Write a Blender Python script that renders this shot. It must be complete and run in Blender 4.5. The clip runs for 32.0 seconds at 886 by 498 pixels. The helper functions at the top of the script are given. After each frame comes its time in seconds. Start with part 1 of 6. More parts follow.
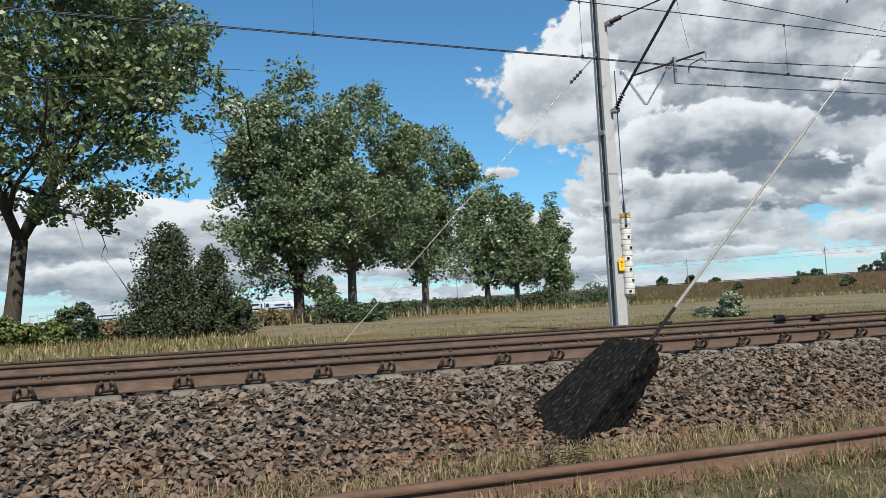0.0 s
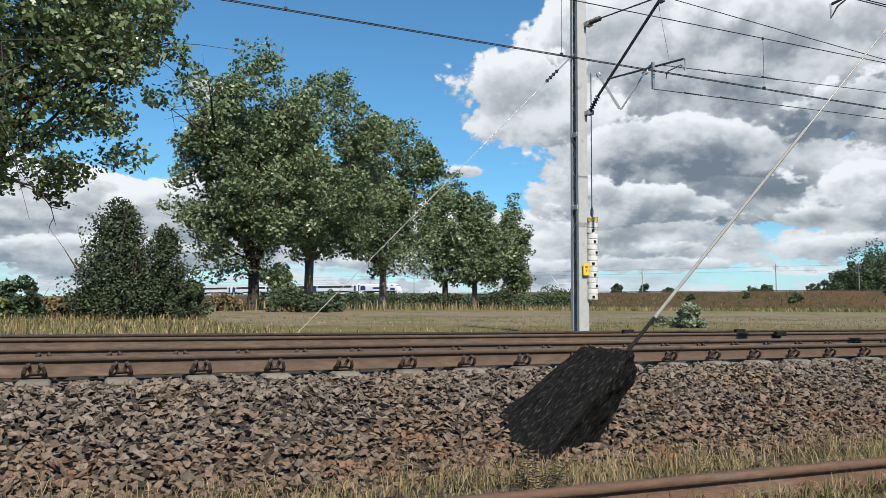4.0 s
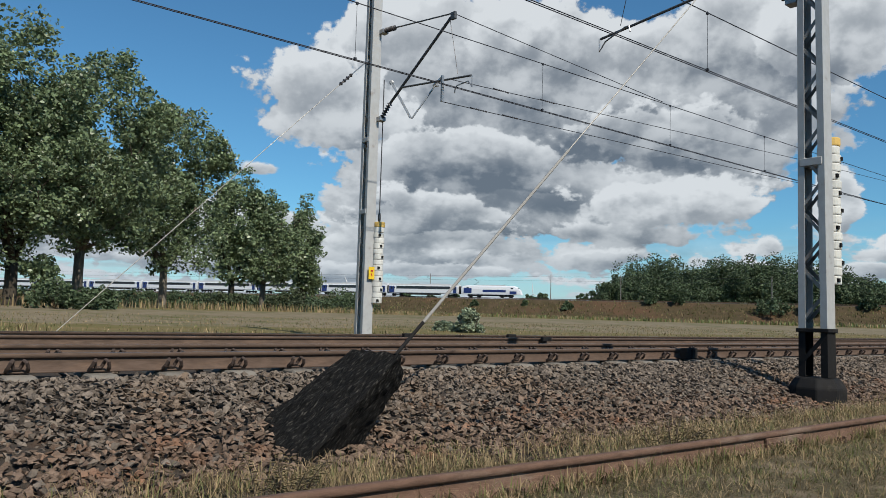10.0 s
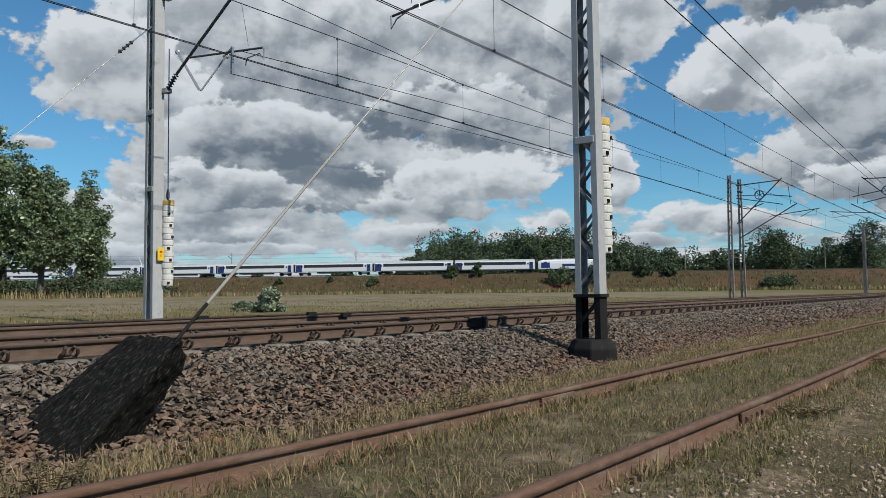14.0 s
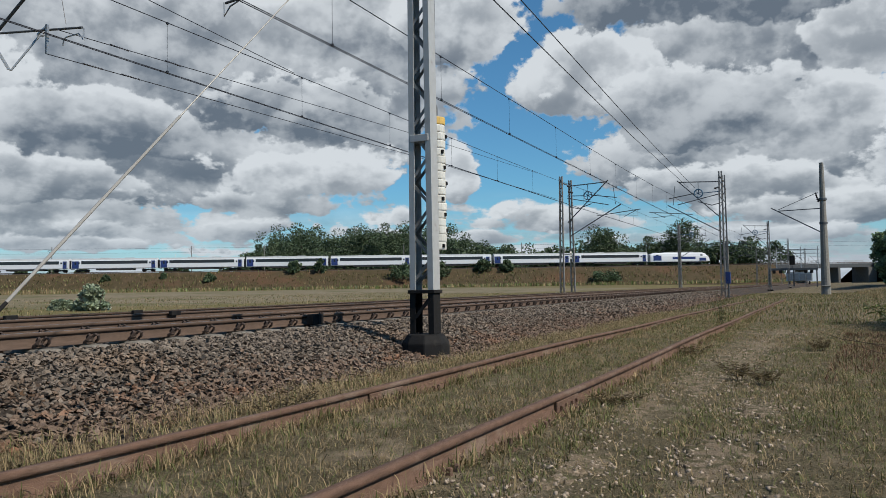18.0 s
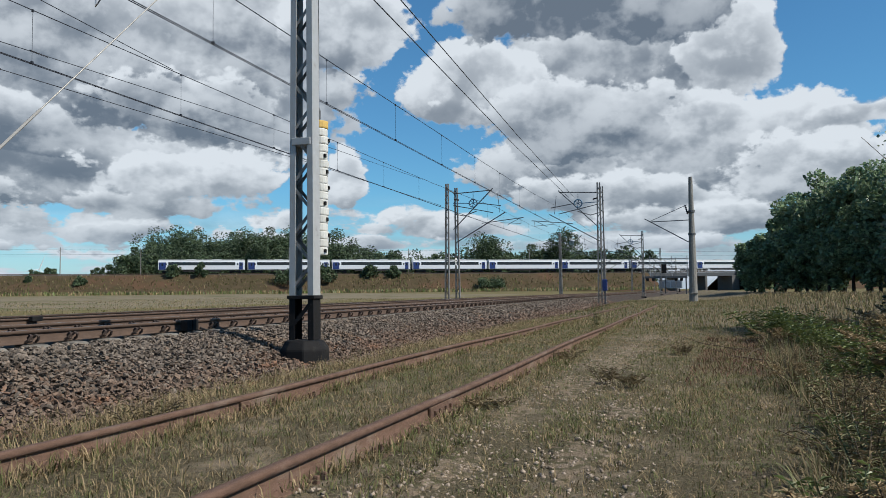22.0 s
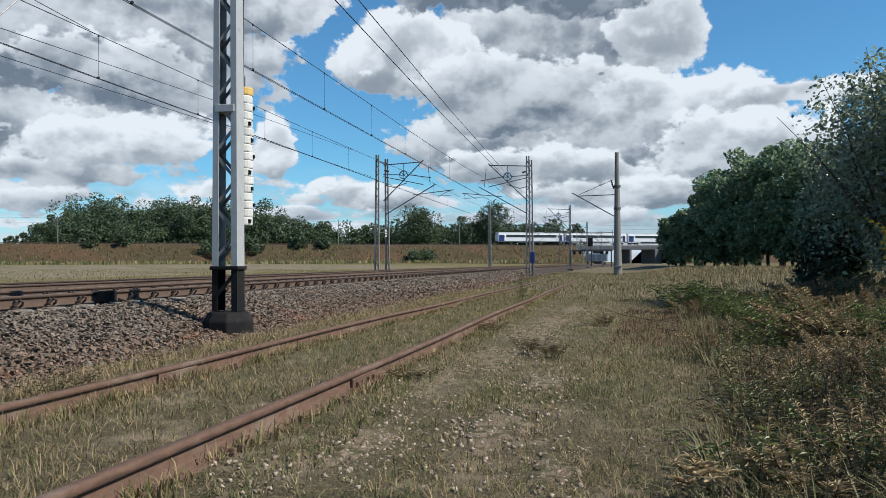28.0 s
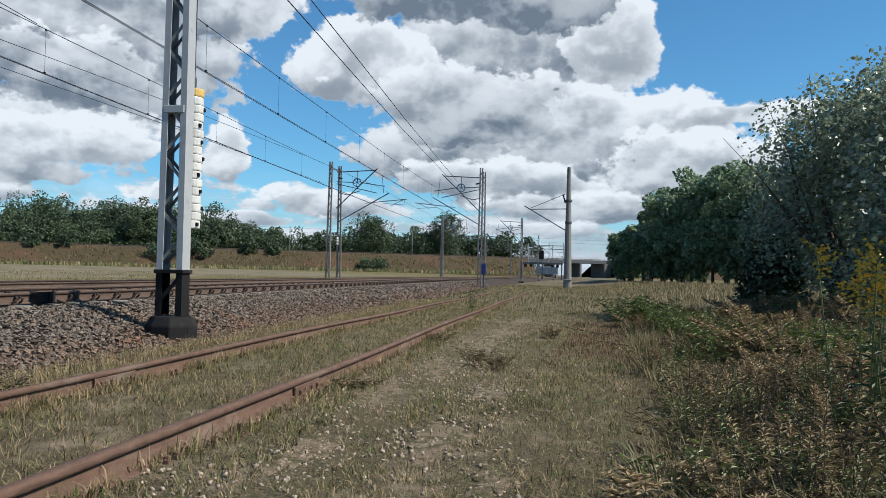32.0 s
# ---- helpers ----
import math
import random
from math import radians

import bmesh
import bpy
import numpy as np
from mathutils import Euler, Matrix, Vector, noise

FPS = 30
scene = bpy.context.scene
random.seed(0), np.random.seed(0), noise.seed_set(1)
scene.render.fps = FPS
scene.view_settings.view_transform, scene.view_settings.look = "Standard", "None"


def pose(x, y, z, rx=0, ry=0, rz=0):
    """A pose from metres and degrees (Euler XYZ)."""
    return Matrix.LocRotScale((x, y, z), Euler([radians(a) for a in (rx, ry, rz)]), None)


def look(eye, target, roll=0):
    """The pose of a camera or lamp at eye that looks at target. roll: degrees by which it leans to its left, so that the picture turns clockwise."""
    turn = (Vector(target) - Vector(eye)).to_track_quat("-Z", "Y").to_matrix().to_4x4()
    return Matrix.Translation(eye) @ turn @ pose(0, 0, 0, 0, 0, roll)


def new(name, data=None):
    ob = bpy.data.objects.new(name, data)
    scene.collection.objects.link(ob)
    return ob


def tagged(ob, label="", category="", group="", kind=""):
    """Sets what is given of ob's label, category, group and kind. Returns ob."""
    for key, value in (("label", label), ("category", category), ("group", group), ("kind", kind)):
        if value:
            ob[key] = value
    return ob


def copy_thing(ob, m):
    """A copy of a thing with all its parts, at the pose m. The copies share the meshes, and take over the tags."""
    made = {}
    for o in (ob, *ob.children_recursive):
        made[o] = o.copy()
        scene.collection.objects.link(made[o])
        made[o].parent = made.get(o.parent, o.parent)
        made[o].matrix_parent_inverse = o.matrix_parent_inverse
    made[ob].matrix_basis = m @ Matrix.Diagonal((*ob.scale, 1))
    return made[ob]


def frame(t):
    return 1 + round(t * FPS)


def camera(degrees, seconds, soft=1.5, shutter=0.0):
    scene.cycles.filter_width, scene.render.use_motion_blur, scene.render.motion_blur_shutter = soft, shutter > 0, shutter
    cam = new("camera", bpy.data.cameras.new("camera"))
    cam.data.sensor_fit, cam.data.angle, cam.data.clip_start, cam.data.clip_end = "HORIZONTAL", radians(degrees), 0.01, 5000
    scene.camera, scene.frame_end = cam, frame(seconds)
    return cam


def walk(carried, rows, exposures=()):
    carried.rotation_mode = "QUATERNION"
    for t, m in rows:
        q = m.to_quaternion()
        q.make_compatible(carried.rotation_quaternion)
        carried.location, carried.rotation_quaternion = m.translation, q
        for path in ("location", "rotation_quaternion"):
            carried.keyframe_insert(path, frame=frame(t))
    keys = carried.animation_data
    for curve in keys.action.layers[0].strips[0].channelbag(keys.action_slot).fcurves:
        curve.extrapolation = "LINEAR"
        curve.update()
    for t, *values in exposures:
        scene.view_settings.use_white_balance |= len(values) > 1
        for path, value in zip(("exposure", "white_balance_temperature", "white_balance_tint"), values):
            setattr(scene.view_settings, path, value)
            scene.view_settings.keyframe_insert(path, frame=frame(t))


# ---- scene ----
cam = camera(58.95, 32.0, 0.8)


def held(x, y, z, yaw, pitch, roll):
    return pose(x, y, z, 90 + pitch, 0, yaw) @ pose(0, 0, 0, 0, 0, roll)


# seconds, place, yaw, pitch, lean
PATH = [
    (0, 0.160, 0.072, 0.930, -21.48, 4.80, -2.83),
    (0.5, 0.255, 0.330, 0.920, -21.48, 4.93, -2.22),
    (1, 0.231, 0.480, 0.928, -22.39, 4.83, -1.77),
    (1.5, 0.243, 0.509, 0.932, -22.89, 4.60, -0.63),
    (2, 0.263, 0.531, 0.929, -23.59, 4.56, -0.46),
    (2.5, 0.258, 0.532, 0.927, -24.19, 4.57, -0.15),
    (4.5, 0.226, 0.500, 0.950, -24.30, 4.34, 0.58),
    (5, 0.184, 0.517, 0.950, -19.60, 3.99, 1.31),
    (5.5, 0.169, 0.522, 0.950, -17.98, 3.74, 1.37),
    (6, 0.169, 0.522, 0.950, -17.95, 3.59, 0.90),
    (6.5, 0.178, 0.519, 0.950, -18.94, 3.28, 0.89),
    (7, 0.194, 0.513, 0.950, -20.69, 3.19, 0.84),
    (7.5, 0.220, 0.502, 0.950, -23.64, 3.30, 0.77),
    (8, 0.259, 0.483, 0.950, -28.22, 3.39, 0.83),
    (8.5, 0.290, 0.466, 0.950, -31.88, 3.65, 1.38),
    (9, 0.317, 0.447, 0.950, -35.31, 4.26, 1.52),
    (9.5, 0.332, 0.437, 0.950, -37.23, 4.53, 1.53),
    (10, 0.349, 0.423, 0.950, -39.57, 4.87, 1.63),
    (10.5, 0.363, 0.411, 0.950, -41.42, 5.01, 1.35),
    (11, 0.374, 0.401, 0.950, -43.01, 5.14, 0.34),
    (11.5, 0.400, 0.375, 0.950, -46.85, 4.49, -0.27),
    (12, 0.413, 0.361, 0.950, -48.86, 3.81, -0.35),
    (12.5, 0.421, 0.351, 0.950, -50.16, 3.50, -0.48),
    (13, 0.430, 0.340, 0.950, -51.66, 3.44, -0.56),
    (13.5, 0.436, 0.332, 0.950, -52.68, 3.40, -0.61),
    (14, 0.442, 0.324, 0.950, -53.79, 3.27, -0.65),
    (14.5, 0.449, 0.315, 0.950, -54.93, 3.10, -0.69),
    (16.5, 0.468, 0.285, 0.950, -58.66, 2.84, -0.66),
    (17, 0.473, 0.277, 0.950, -59.68, 2.84, -0.64),
    (17.5, 0.481, 0.263, 0.950, -61.34, 2.87, -0.74),
    (18, 0.498, 0.230, 0.950, -65.22, 2.83, -0.91),
    (18.5, 0.506, 0.211, 0.950, -67.32, 2.70, -0.78),
    (19, 0.509, 0.204, 0.950, -68.21, 2.75, -0.36),
    (19.5, 0.514, 0.192, 0.950, -69.50, 2.80, -0.44),
    (20, 0.518, 0.179, 0.950, -70.93, 3.16, -0.68),
    (20.5, 0.521, 0.170, 0.950, -71.94, 3.25, -0.75),
    (21, 0.524, 0.163, 0.950, -72.70, 3.24, -0.65),
    (21.5, 0.525, 0.157, 0.950, -73.37, 3.26, -0.73),
    (22, 0.526, 0.156, 0.950, -73.46, 3.14, -0.62),
    (22.5, 0.528, 0.150, 0.950, -74.16, 3.12, -0.63),
    (23, 0.529, 0.145, 0.950, -74.63, 3.04, -0.64),
    (23.5, 0.530, 0.142, 0.950, -75.04, 3.04, -0.72),
    (24, 0.532, 0.134, 0.950, -75.86, 3.15, -0.55),
    (24.5, 0.534, 0.126, 0.950, -76.71, 3.18, -0.26),
    (25, 0.535, 0.120, 0.950, -77.34, 3.38, -0.19),
    (25.5, 0.537, 0.112, 0.950, -78.21, 3.37, -0.19),
    (27.5, 0.538, 0.108, 0.950, -78.68, 1.41, -0.55),
    (28, 0.537, 0.109, 0.950, -78.52, 1.04, -0.26),
    (28.5, 0.540, 0.098, 0.950, -79.76, 1.42, 0.92),
    (29, 0.542, 0.081, 0.950, -81.46, 1.87, 1.13),
    (29.5, 0.543, 0.078, 0.950, -81.82, 1.82, 1.22),
    (30, 0.543, 0.078, 0.950, -81.81, 1.85, 1.23),
    (30.5, 0.543, 0.077, 0.950, -81.97, 1.84, 1.26),
    (31, 0.543, 0.076, 0.950, -81.99, 1.81, 1.25),
    (31.5, 0.543, 0.077, 0.950, -81.94, 1.81, 1.16),
    (32, 0.543, 0.076, 0.950, -81.99, 1.78, 1.20),
]
walk(cam, [(t, held(*row)) for t, *row in PATH], exposures=[(0, 0.45, 6500, 10), (4, 0.50, 6500, 10), (6, 0.60, 6550, 10), (7.5, 0.52, 6550, 10), (9, 0.22, 6450, 10), (13, 0.10, 6400, 10), (17, 0.10, 6400, 10), (20, 0.18, 6300, 10), (24, 0.30, 6200, 10), (28, 0.42, 6200, 10), (32, 0.45, 6200, 10)])



# world: Nishita sky with a broken cumulus layer, one sun
SUN_AZ, SUN_EL = 187.0, 45.5  # azimuth from +y towards +x


def build_world():
    w = bpy.data.worlds.new("sky")
    scene.world = w
    w.use_nodes = True
    nt = w.node_tree
    nt.nodes.clear()
    N, L = nt.nodes, nt.links

    def node(kind, **kw):
        n = N.new(kind)
        for k, v in kw.items():
            if k == "op":
                n.operation = v
            elif k == "clamp":
                n.use_clamp = v
        return n

    def put(sock, v):
        if isinstance(v, (int, float)):
            sock.default_value = v
        elif isinstance(v, tuple):
            sock.default_value = v
        else:
            L.new(v, sock)

    def m(op, a, b=0.0, c=0.0, clamp=False):
        n = node("ShaderNodeMath", op=op, clamp=clamp)
        put(n.inputs[0], a), put(n.inputs[1], b), put(n.inputs[2], c)
        return n.outputs[0]

    def vm(op, a, b=(0, 0, 0)):
        n = node("ShaderNodeVectorMath", op=op)
        put(n.inputs[0], a), put(n.inputs[1], b)
        return n

    def ramp(x, lo, hi):
        n = N.new("ShaderNodeMapRange")
        n.interpolation_type = "SMOOTHSTEP"
        put(n.inputs[0], x), put(n.inputs[1], lo), put(n.inputs[2], hi)
        return n.outputs[0]

    def mix(f, a, b):
        n = N.new("ShaderNodeMix")
        n.data_type = "RGBA"
        put(n.inputs["Factor"], f)
        put(n.inputs[6], a), put(n.inputs[7], b)
        return n.outputs[2]

    co = N.new("ShaderNodeTexCoord").outputs["Generated"]
    sep = N.new("ShaderNodeSeparateXYZ")
    L.new(co, sep.inputs[0])
    az = m("MULTIPLY", m("ARCTAN2", sep.outputs[0], sep.outputs[1]), 57.2958)
    el = m("MULTIPLY", m("ARCSINE", sep.outputs[2]), 57.2958)
    comb = N.new("ShaderNodeCombineXYZ")
    L.new(az, comb.inputs[0]), L.new(el, comb.inputs[1])
    uv = comb.outputs[0]

    # low bands flatten towards the horizon
    sq = m("MULTIPLY", m("POWER", m("MAXIMUM", el, 0.05), 0.72), 2.3)
    comb2 = N.new("ShaderNodeCombineXYZ")
    L.new(m("MULTIPLY", az, 0.62), comb2.inputs[0]), L.new(sq, comb2.inputs[1])

    def noise_at(p, scale, detail, rough):
        n = N.new("ShaderNodeTexNoise")
        n.inputs["Scale"].default_value, n.inputs["Detail"].default_value, n.inputs["Roughness"].default_value = scale, detail, rough
        L.new(p, n.inputs["Vector"])
        return n

    def heap(offset):
        """Height of the heaped cloud: round puffs at falling sizes over broad swells."""
        p = vm("ADD", comb2.outputs[0], offset).outputs[0]
        warp = vm("MULTIPLY", vm("SUBTRACT", noise_at(p, 0.9, 3.0, 0.55).outputs["Color"], (0.5, 0.5, 0.5)).outputs[0], (0.9, 0.9, 0.0)).outputs[0]
        q = vm("ADD", p, warp).outputs[0]
        swell = m("MULTIPLY", noise_at(p, 0.16, 4.0, 0.5).outputs["Fac"], 0.9)
        total, broad = swell, swell
        for size, amount in ((0.38, 0.30), (0.95, 0.15), (2.3, 0.07)):
            v = N.new("ShaderNodeTexVoronoi")
            v.feature = "SMOOTH_F1"
            v.inputs["Scale"].default_value = size
            v.inputs["Smoothness"].default_value = 0.6
            L.new(q, v.inputs["Vector"])
            total = m("SUBTRACT", total, m("MULTIPLY", v.outputs["Distance"], amount))
            if size < 0.5:
                broad = total
        return m("ADD", total, m("MULTIPLY", m("SUBTRACT", noise_at(p, 2.4, 6.0, 0.62).outputs["Fac"], 0.5), 0.22)), broad

    h0, b0 = heap((0.0, 0.0, 3.7))
    h1, b1 = heap((-0.35, 0.8, 3.7))
    broad = m("SUBTRACT", ramp(m("SUBTRACT", b0, b1), -0.15, 0.15), 0.5)
    fine = m("SUBTRACT", ramp(m("SUBTRACT", h0, h1), -0.13, 0.13), 0.5)
    relief = m("ADD", m("MULTIPLY", broad, 0.30), m("MULTIPLY", fine, 0.30))
    puff = m("MULTIPLY", m("SUBTRACT", h0, CLOUD_BASE), 2.6)

    # level banks of low cloud, and loose cloud high overhead
    band = N.new("ShaderNodeTexNoise")
    band.inputs["Scale"].default_value, band.inputs["Detail"].default_value = 0.62, 6.0
    cb = N.new("ShaderNodeCombineXYZ")
    L.new(m("MULTIPLY", az, 0.16), cb.inputs[0]), L.new(m("MULTIPLY", sq, 0.9), cb.inputs[1])
    L.new(cb.outputs[0], band.inputs["Vector"])
    level = band.outputs["Fac"]
    low = m("SUBTRACT", 1.0, ramp(el, 4.5, 9.5))
    high = ramp(el, 24.0, 32.0)
    loose = m("ADD", m("MULTIPLY", low, m("MULTIPLY_ADD", level, 3.0, -1.05)), m("MULTIPLY", high, 0.25))
    field = m("ADD", m("ADD", puff, loose), m("MULTIPLY_ADD", low, 0.35, -0.65))
    cover = ramp(field, 0.0, 0.3)
    tone = m("ADD", m("MULTIPLY_ADD", ramp(level, 0.40, 0.62), 0.42, 0.42), relief, clamp=True)
    dark, pale = (0.205, 0.252, 0.31, 1), (1.04, 1.09, 1.12, 1)
    shade = mix(tone, dark, pale)
    # heaped clouds, the farther first: azimuth, elevation, half widths, tone
    for a, e, wa, we, tn in HEAPS:
        d = vm("MULTIPLY", vm("SUBTRACT", uv, (float(a), float(e), 0.0)).outputs[0], (1.0 / wa, 1.0 / we, 0.0))
        part_of = N.new("ShaderNodeSeparateXYZ")
        L.new(d.outputs[0], part_of.inputs[0])
        up = part_of.outputs[1]
        down = m("MULTIPLY", m("MINIMUM", up, 0.0), 0.5)
        r = m("SQRT", m("ADD", m("POWER", part_of.outputs[0], 2.0), m("POWER", m("ADD", up, down), 2.0)))
        body = m("ADD", m("SUBTRACT", 1.08, r), m("MULTIPLY", puff, min(1.0, 1.5 / we + 0.30)))
        mask = ramp(body, 0.0, min(0.30, 0.34 / we + 0.04))
        rim = m("SUBTRACT", 1.0, ramp(body, 0.05, 0.55))
        tt = m("ADD", m("MULTIPLY", relief, 1.15), m("MULTIPLY_ADD", up, 0.34, 0.50 + tn))
        tt = m("ADD", tt, m("MULTIPLY", rim, m("MULTIPLY_ADD", up, 0.30, 0.22)), clamp=True)
        shade = mix(mask, shade, mix(tt, dark, pale))
        cover = m("MAXIMUM", cover, mask)
    # distance veils the low clouds
    veil = m("SUBTRACT", 1.0, ramp(el, -1.0, 6.0))
    shade = mix(m("MULTIPLY", veil, 0.35), shade, (0.56, 0.66, 0.79, 1))

    sky = N.new("ShaderNodeTexSky")
    sky.sky_type = "NISHITA"
    sky.sun_disc = False
    sky.sun_elevation = radians(SUN_EL)
    sky.sun_rotation = radians(SUN_AZ)
    sky.dust_density = 0.15
    sky.ozone_density = 4.0
    skyc = vm("MULTIPLY", sky.outputs[0], (SKY * 0.60, SKY * 1.00, SKY * 1.10)).outputs[0]
    cl = vm("MULTIPLY", shade, (CLOUD_LIGHT, CLOUD_LIGHT, CLOUD_LIGHT)).outputs[0]
    # pale haze along the horizon, with thin level streaks of cloud
    st = N.new("ShaderNodeTexNoise")
    st.inputs["Scale"].default_value, st.inputs["Detail"].default_value = 0.5, 5.0
    cs = N.new("ShaderNodeCombineXYZ")
    L.new(m("MULTIPLY", az, 0.12), cs.inputs[0]), L.new(m("MULTIPLY", el, 1.6), cs.inputs[1])
    L.new(cs.outputs[0], st.inputs["Vector"])
    streak = m("MULTIPLY", ramp(st.outputs["Fac"], 0.40, 0.62), m("SUBTRACT", 1.0, ramp(el, 1.5, 7.5)))
    haze = m("SUBTRACT", 1.0, ramp(el, -2.0, 6.0))
    skyc = mix(m("MULTIPLY", haze, 0.75), skyc, (0.40, 0.47, 0.565, 1))
    cl = mix(m("MULTIPLY", haze, 0.45), cl, (0.39, 0.46, 0.54, 1))
    cover = m("MAXIMUM", cover, m("MULTIPLY", streak, 0.85))
    col = mix(m("MULTIPLY", cover, 0.97), skyc, cl)
    bg = N.new("ShaderNodeBackground")
    L.new(col, bg.inputs[0])
    out = N.new("ShaderNodeOutputWorld")
    L.new(bg.outputs[0], out.inputs[0])


SKY, CLOUD_LIGHT, CLOUD_BASE = 0.086, 0.60, 0.22
HEAPS = [
    (0, 4.8, 17, 4.2, -0.12), (25, 4.6, 15, 3.8, -0.10),
    (-9, 6.4, 6, 2.2, -0.05), (-1, 6.6, 6.5, 2.4, 0.0), (7, 7.6, 4.5, 1.9, 0.12), (16, 5.4, 7, 1.7, 0.0), (26, 6.0, 7.5, 2.2, 0.0), (33, 4.6, 8, 1.6, -0.05), (2, 3.6, 10, 1.0, -0.05), (22, 3.2, 9, 0.9, -0.05),
    (7, 15, 1.5, 1.1, 0.12), (26.2, 10, 1.8, 0.8, 0.1),
    (44, 8.5, 15.5, 6.5, -0.14), (42, 4.6, 16, 3.2, -0.10), (52, 14, 14, 6.0, -0.17), (44, 17.0, 14, 6.5, -0.06), (60, 18.5, 9.5, 4.4, -0.04), (67, 18.8, 4.6, 3.8, 0.12), (31, 14.3, 6.4, 4.2, 0.06), (46, 20.0, 7, 3.0, 0.14), (55, 12.6, 7, 2.8, -0.20), (42, 10.6, 10, 3.2, -0.21),
    (41, 7.0, 10, 2.2, -0.08), (50, 6.0, 11, 1.8, -0.12), (53.5, 7.9, 7.0, 2.5, 0.14), (46, 4.3, 10, 1.3, -0.08), (40, 3.2, 9, 0.9, -0.02),
    (66.4, 7.6, 1.7, 2.2, 0.22), (69.8, 5.4, 1.3, 0.9, 0.2), (62.3, 5.2, 1.0, 0.9, 0.2), (75, 4.6, 7, 1.3, 0.0), (66, 3.4, 8, 0.8, 0.0),
    (88, 8.5, 13, 6.5, -0.16), (86, 15.5, 10, 4.5, -0.14), (94.6, 15.6, 3.6, 4.4, 0.16), (92, 10.2, 10.5, 3.4, 0.0), (99, 7.8, 6, 2.4, 0.08), (84, 6.2, 9, 1.8, -0.04), (92, 4.6, 10, 1.3, -0.06), (103, 11.2, 4.2, 0.9, 0.18), (84, 3.2, 10, 0.8, 0.0),
    (76.6, 14.2, 5.8, 4.0, 0.10), (83.5, 12.0, 8, 3.6, -0.14), (84, 20.6, 10.5, 4.8, -0.27),
]
build_world()
sun = new("sun", bpy.data.lights.new("sun", "SUN"))
sun.data.energy, sun.data.angle, sun.data.color = 5.0, radians(0.53), (1.0, 0.925, 0.80)
sun.matrix_basis = look((0, 0, 60), (-60 * math.sin(radians(SUN_AZ)) / math.tan(radians(SUN_EL)), -60 * math.cos(radians(SUN_AZ)) / math.tan(radians(SUN_EL)), 0))


# ---- materials ----
def material(name, base, var=None, rough=0.7, metal=0.0, scale=8.0, bump=0.0, bump_scale=None, spots=None, spot_scale=2.0, spot_lo=0.55, spot_hi=0.7,
             rand=0.0, island=0.0, coords="Object", stretch=(1, 1, 1), trans=0.0, rough_var=0.15, spec=0.4):
    """Two-scale procedural surface: grain from base to var, larger spots of another colour, bump, chance brightness per object or island."""
    mt = bpy.data.materials.new(name)
    mt.use_nodes = True
    nt = mt.node_tree
    N, L = nt.nodes, nt.links
    b = N["Principled BSDF"]
    tc = N.new("ShaderNodeTexCoord")
    mp = N.new("ShaderNodeMapping")
    mp.inputs["Scale"].default_value = stretch
    L.new(tc.outputs[coords], mp.inputs[0])

    def noise_tex(s, det=6.0, ro=0.6):
        n = N.new("ShaderNodeTexNoise")
        n.inputs["Scale"].default_value, n.inputs["Detail"].default_value, n.inputs["Roughness"].default_value = s, det, ro
        L.new(mp.outputs[0], n.inputs["Vector"])
        return n.outputs["Fac"]

    def mrange(x, lo, hi, a=0.0, c=1.0):
        n = N.new("ShaderNodeMapRange")
        L.new(x, n.inputs[0])
        for i, v in enumerate((lo, hi, a, c)):
            n.inputs[i + 1].default_value = v
        return n.outputs[0]

    def mixc(f, a, c, blend="MIX"):
        n = N.new("ShaderNodeMix")
        n.data_type, n.blend_type = "RGBA", blend
        for sock, v in ((n.inputs["Factor"], f), (n.inputs[6], a), (n.inputs[7], c)):
            if isinstance(v, (tuple, float)):
                sock.default_value = v if isinstance(v, float) else (*v, 1.0)[:4]
            else:
                L.new(v, sock)
        return n.outputs[2]

    var = var or tuple(v * 0.75 for v in base)
    grain = noise_tex(scale)
    col = mixc(mrange(grain, 0.3, 0.7), tuple(base), tuple(var))
    if spots:
        col = mixc(mrange(noise_tex(spot_scale, 5.0, 0.65), spot_lo, spot_hi), col, tuple(spots))
    if rand or island:
        src = N.new("ShaderNodeObjectInfo").outputs["Random"] if rand else N.new("ShaderNodeNewGeometry").outputs["Random Per Island"]
        k = rand or island
        h = N.new("ShaderNodeHueSaturation")
        L.new(mrange(src, 0.0, 1.0, 1.0 - k, 1.0 + k), h.inputs["Value"])
        L.new(col, h.inputs["Color"])
        col = h.outputs[0]
    L.new(col, b.inputs["Base Color"])
    b.inputs["Metallic"].default_value = metal
    b.inputs["Specular IOR Level"].default_value = spec
    L.new(mrange(grain, 0.3, 0.7, max(0.02, rough - rough_var), min(1.0, rough + rough_var)), b.inputs["Roughness"])
    if bump:
        bp = N.new("ShaderNodeBump")
        bp.inputs["Strength"].default_value = bump
        bp.inputs["Distance"].default_value = 0.02
        L.new(noise_tex(bump_scale or scale * 2, 8.0, 0.7), bp.inputs["Height"])
        L.new(bp.outputs[0], b.inputs["Normal"])
    if trans:
        tr = N.new("ShaderNodeBsdfTranslucent")
        L.new(col, tr.inputs[0])
        mx = N.new("ShaderNodeMixShader")
        mx.inputs[0].default_value = trans
        L.new(b.outputs[0], mx.inputs[1]), L.new(tr.outputs[0], mx.inputs[2])
        L.new(mx.outputs[0], N["Material Output"].inputs[0])
    return mt


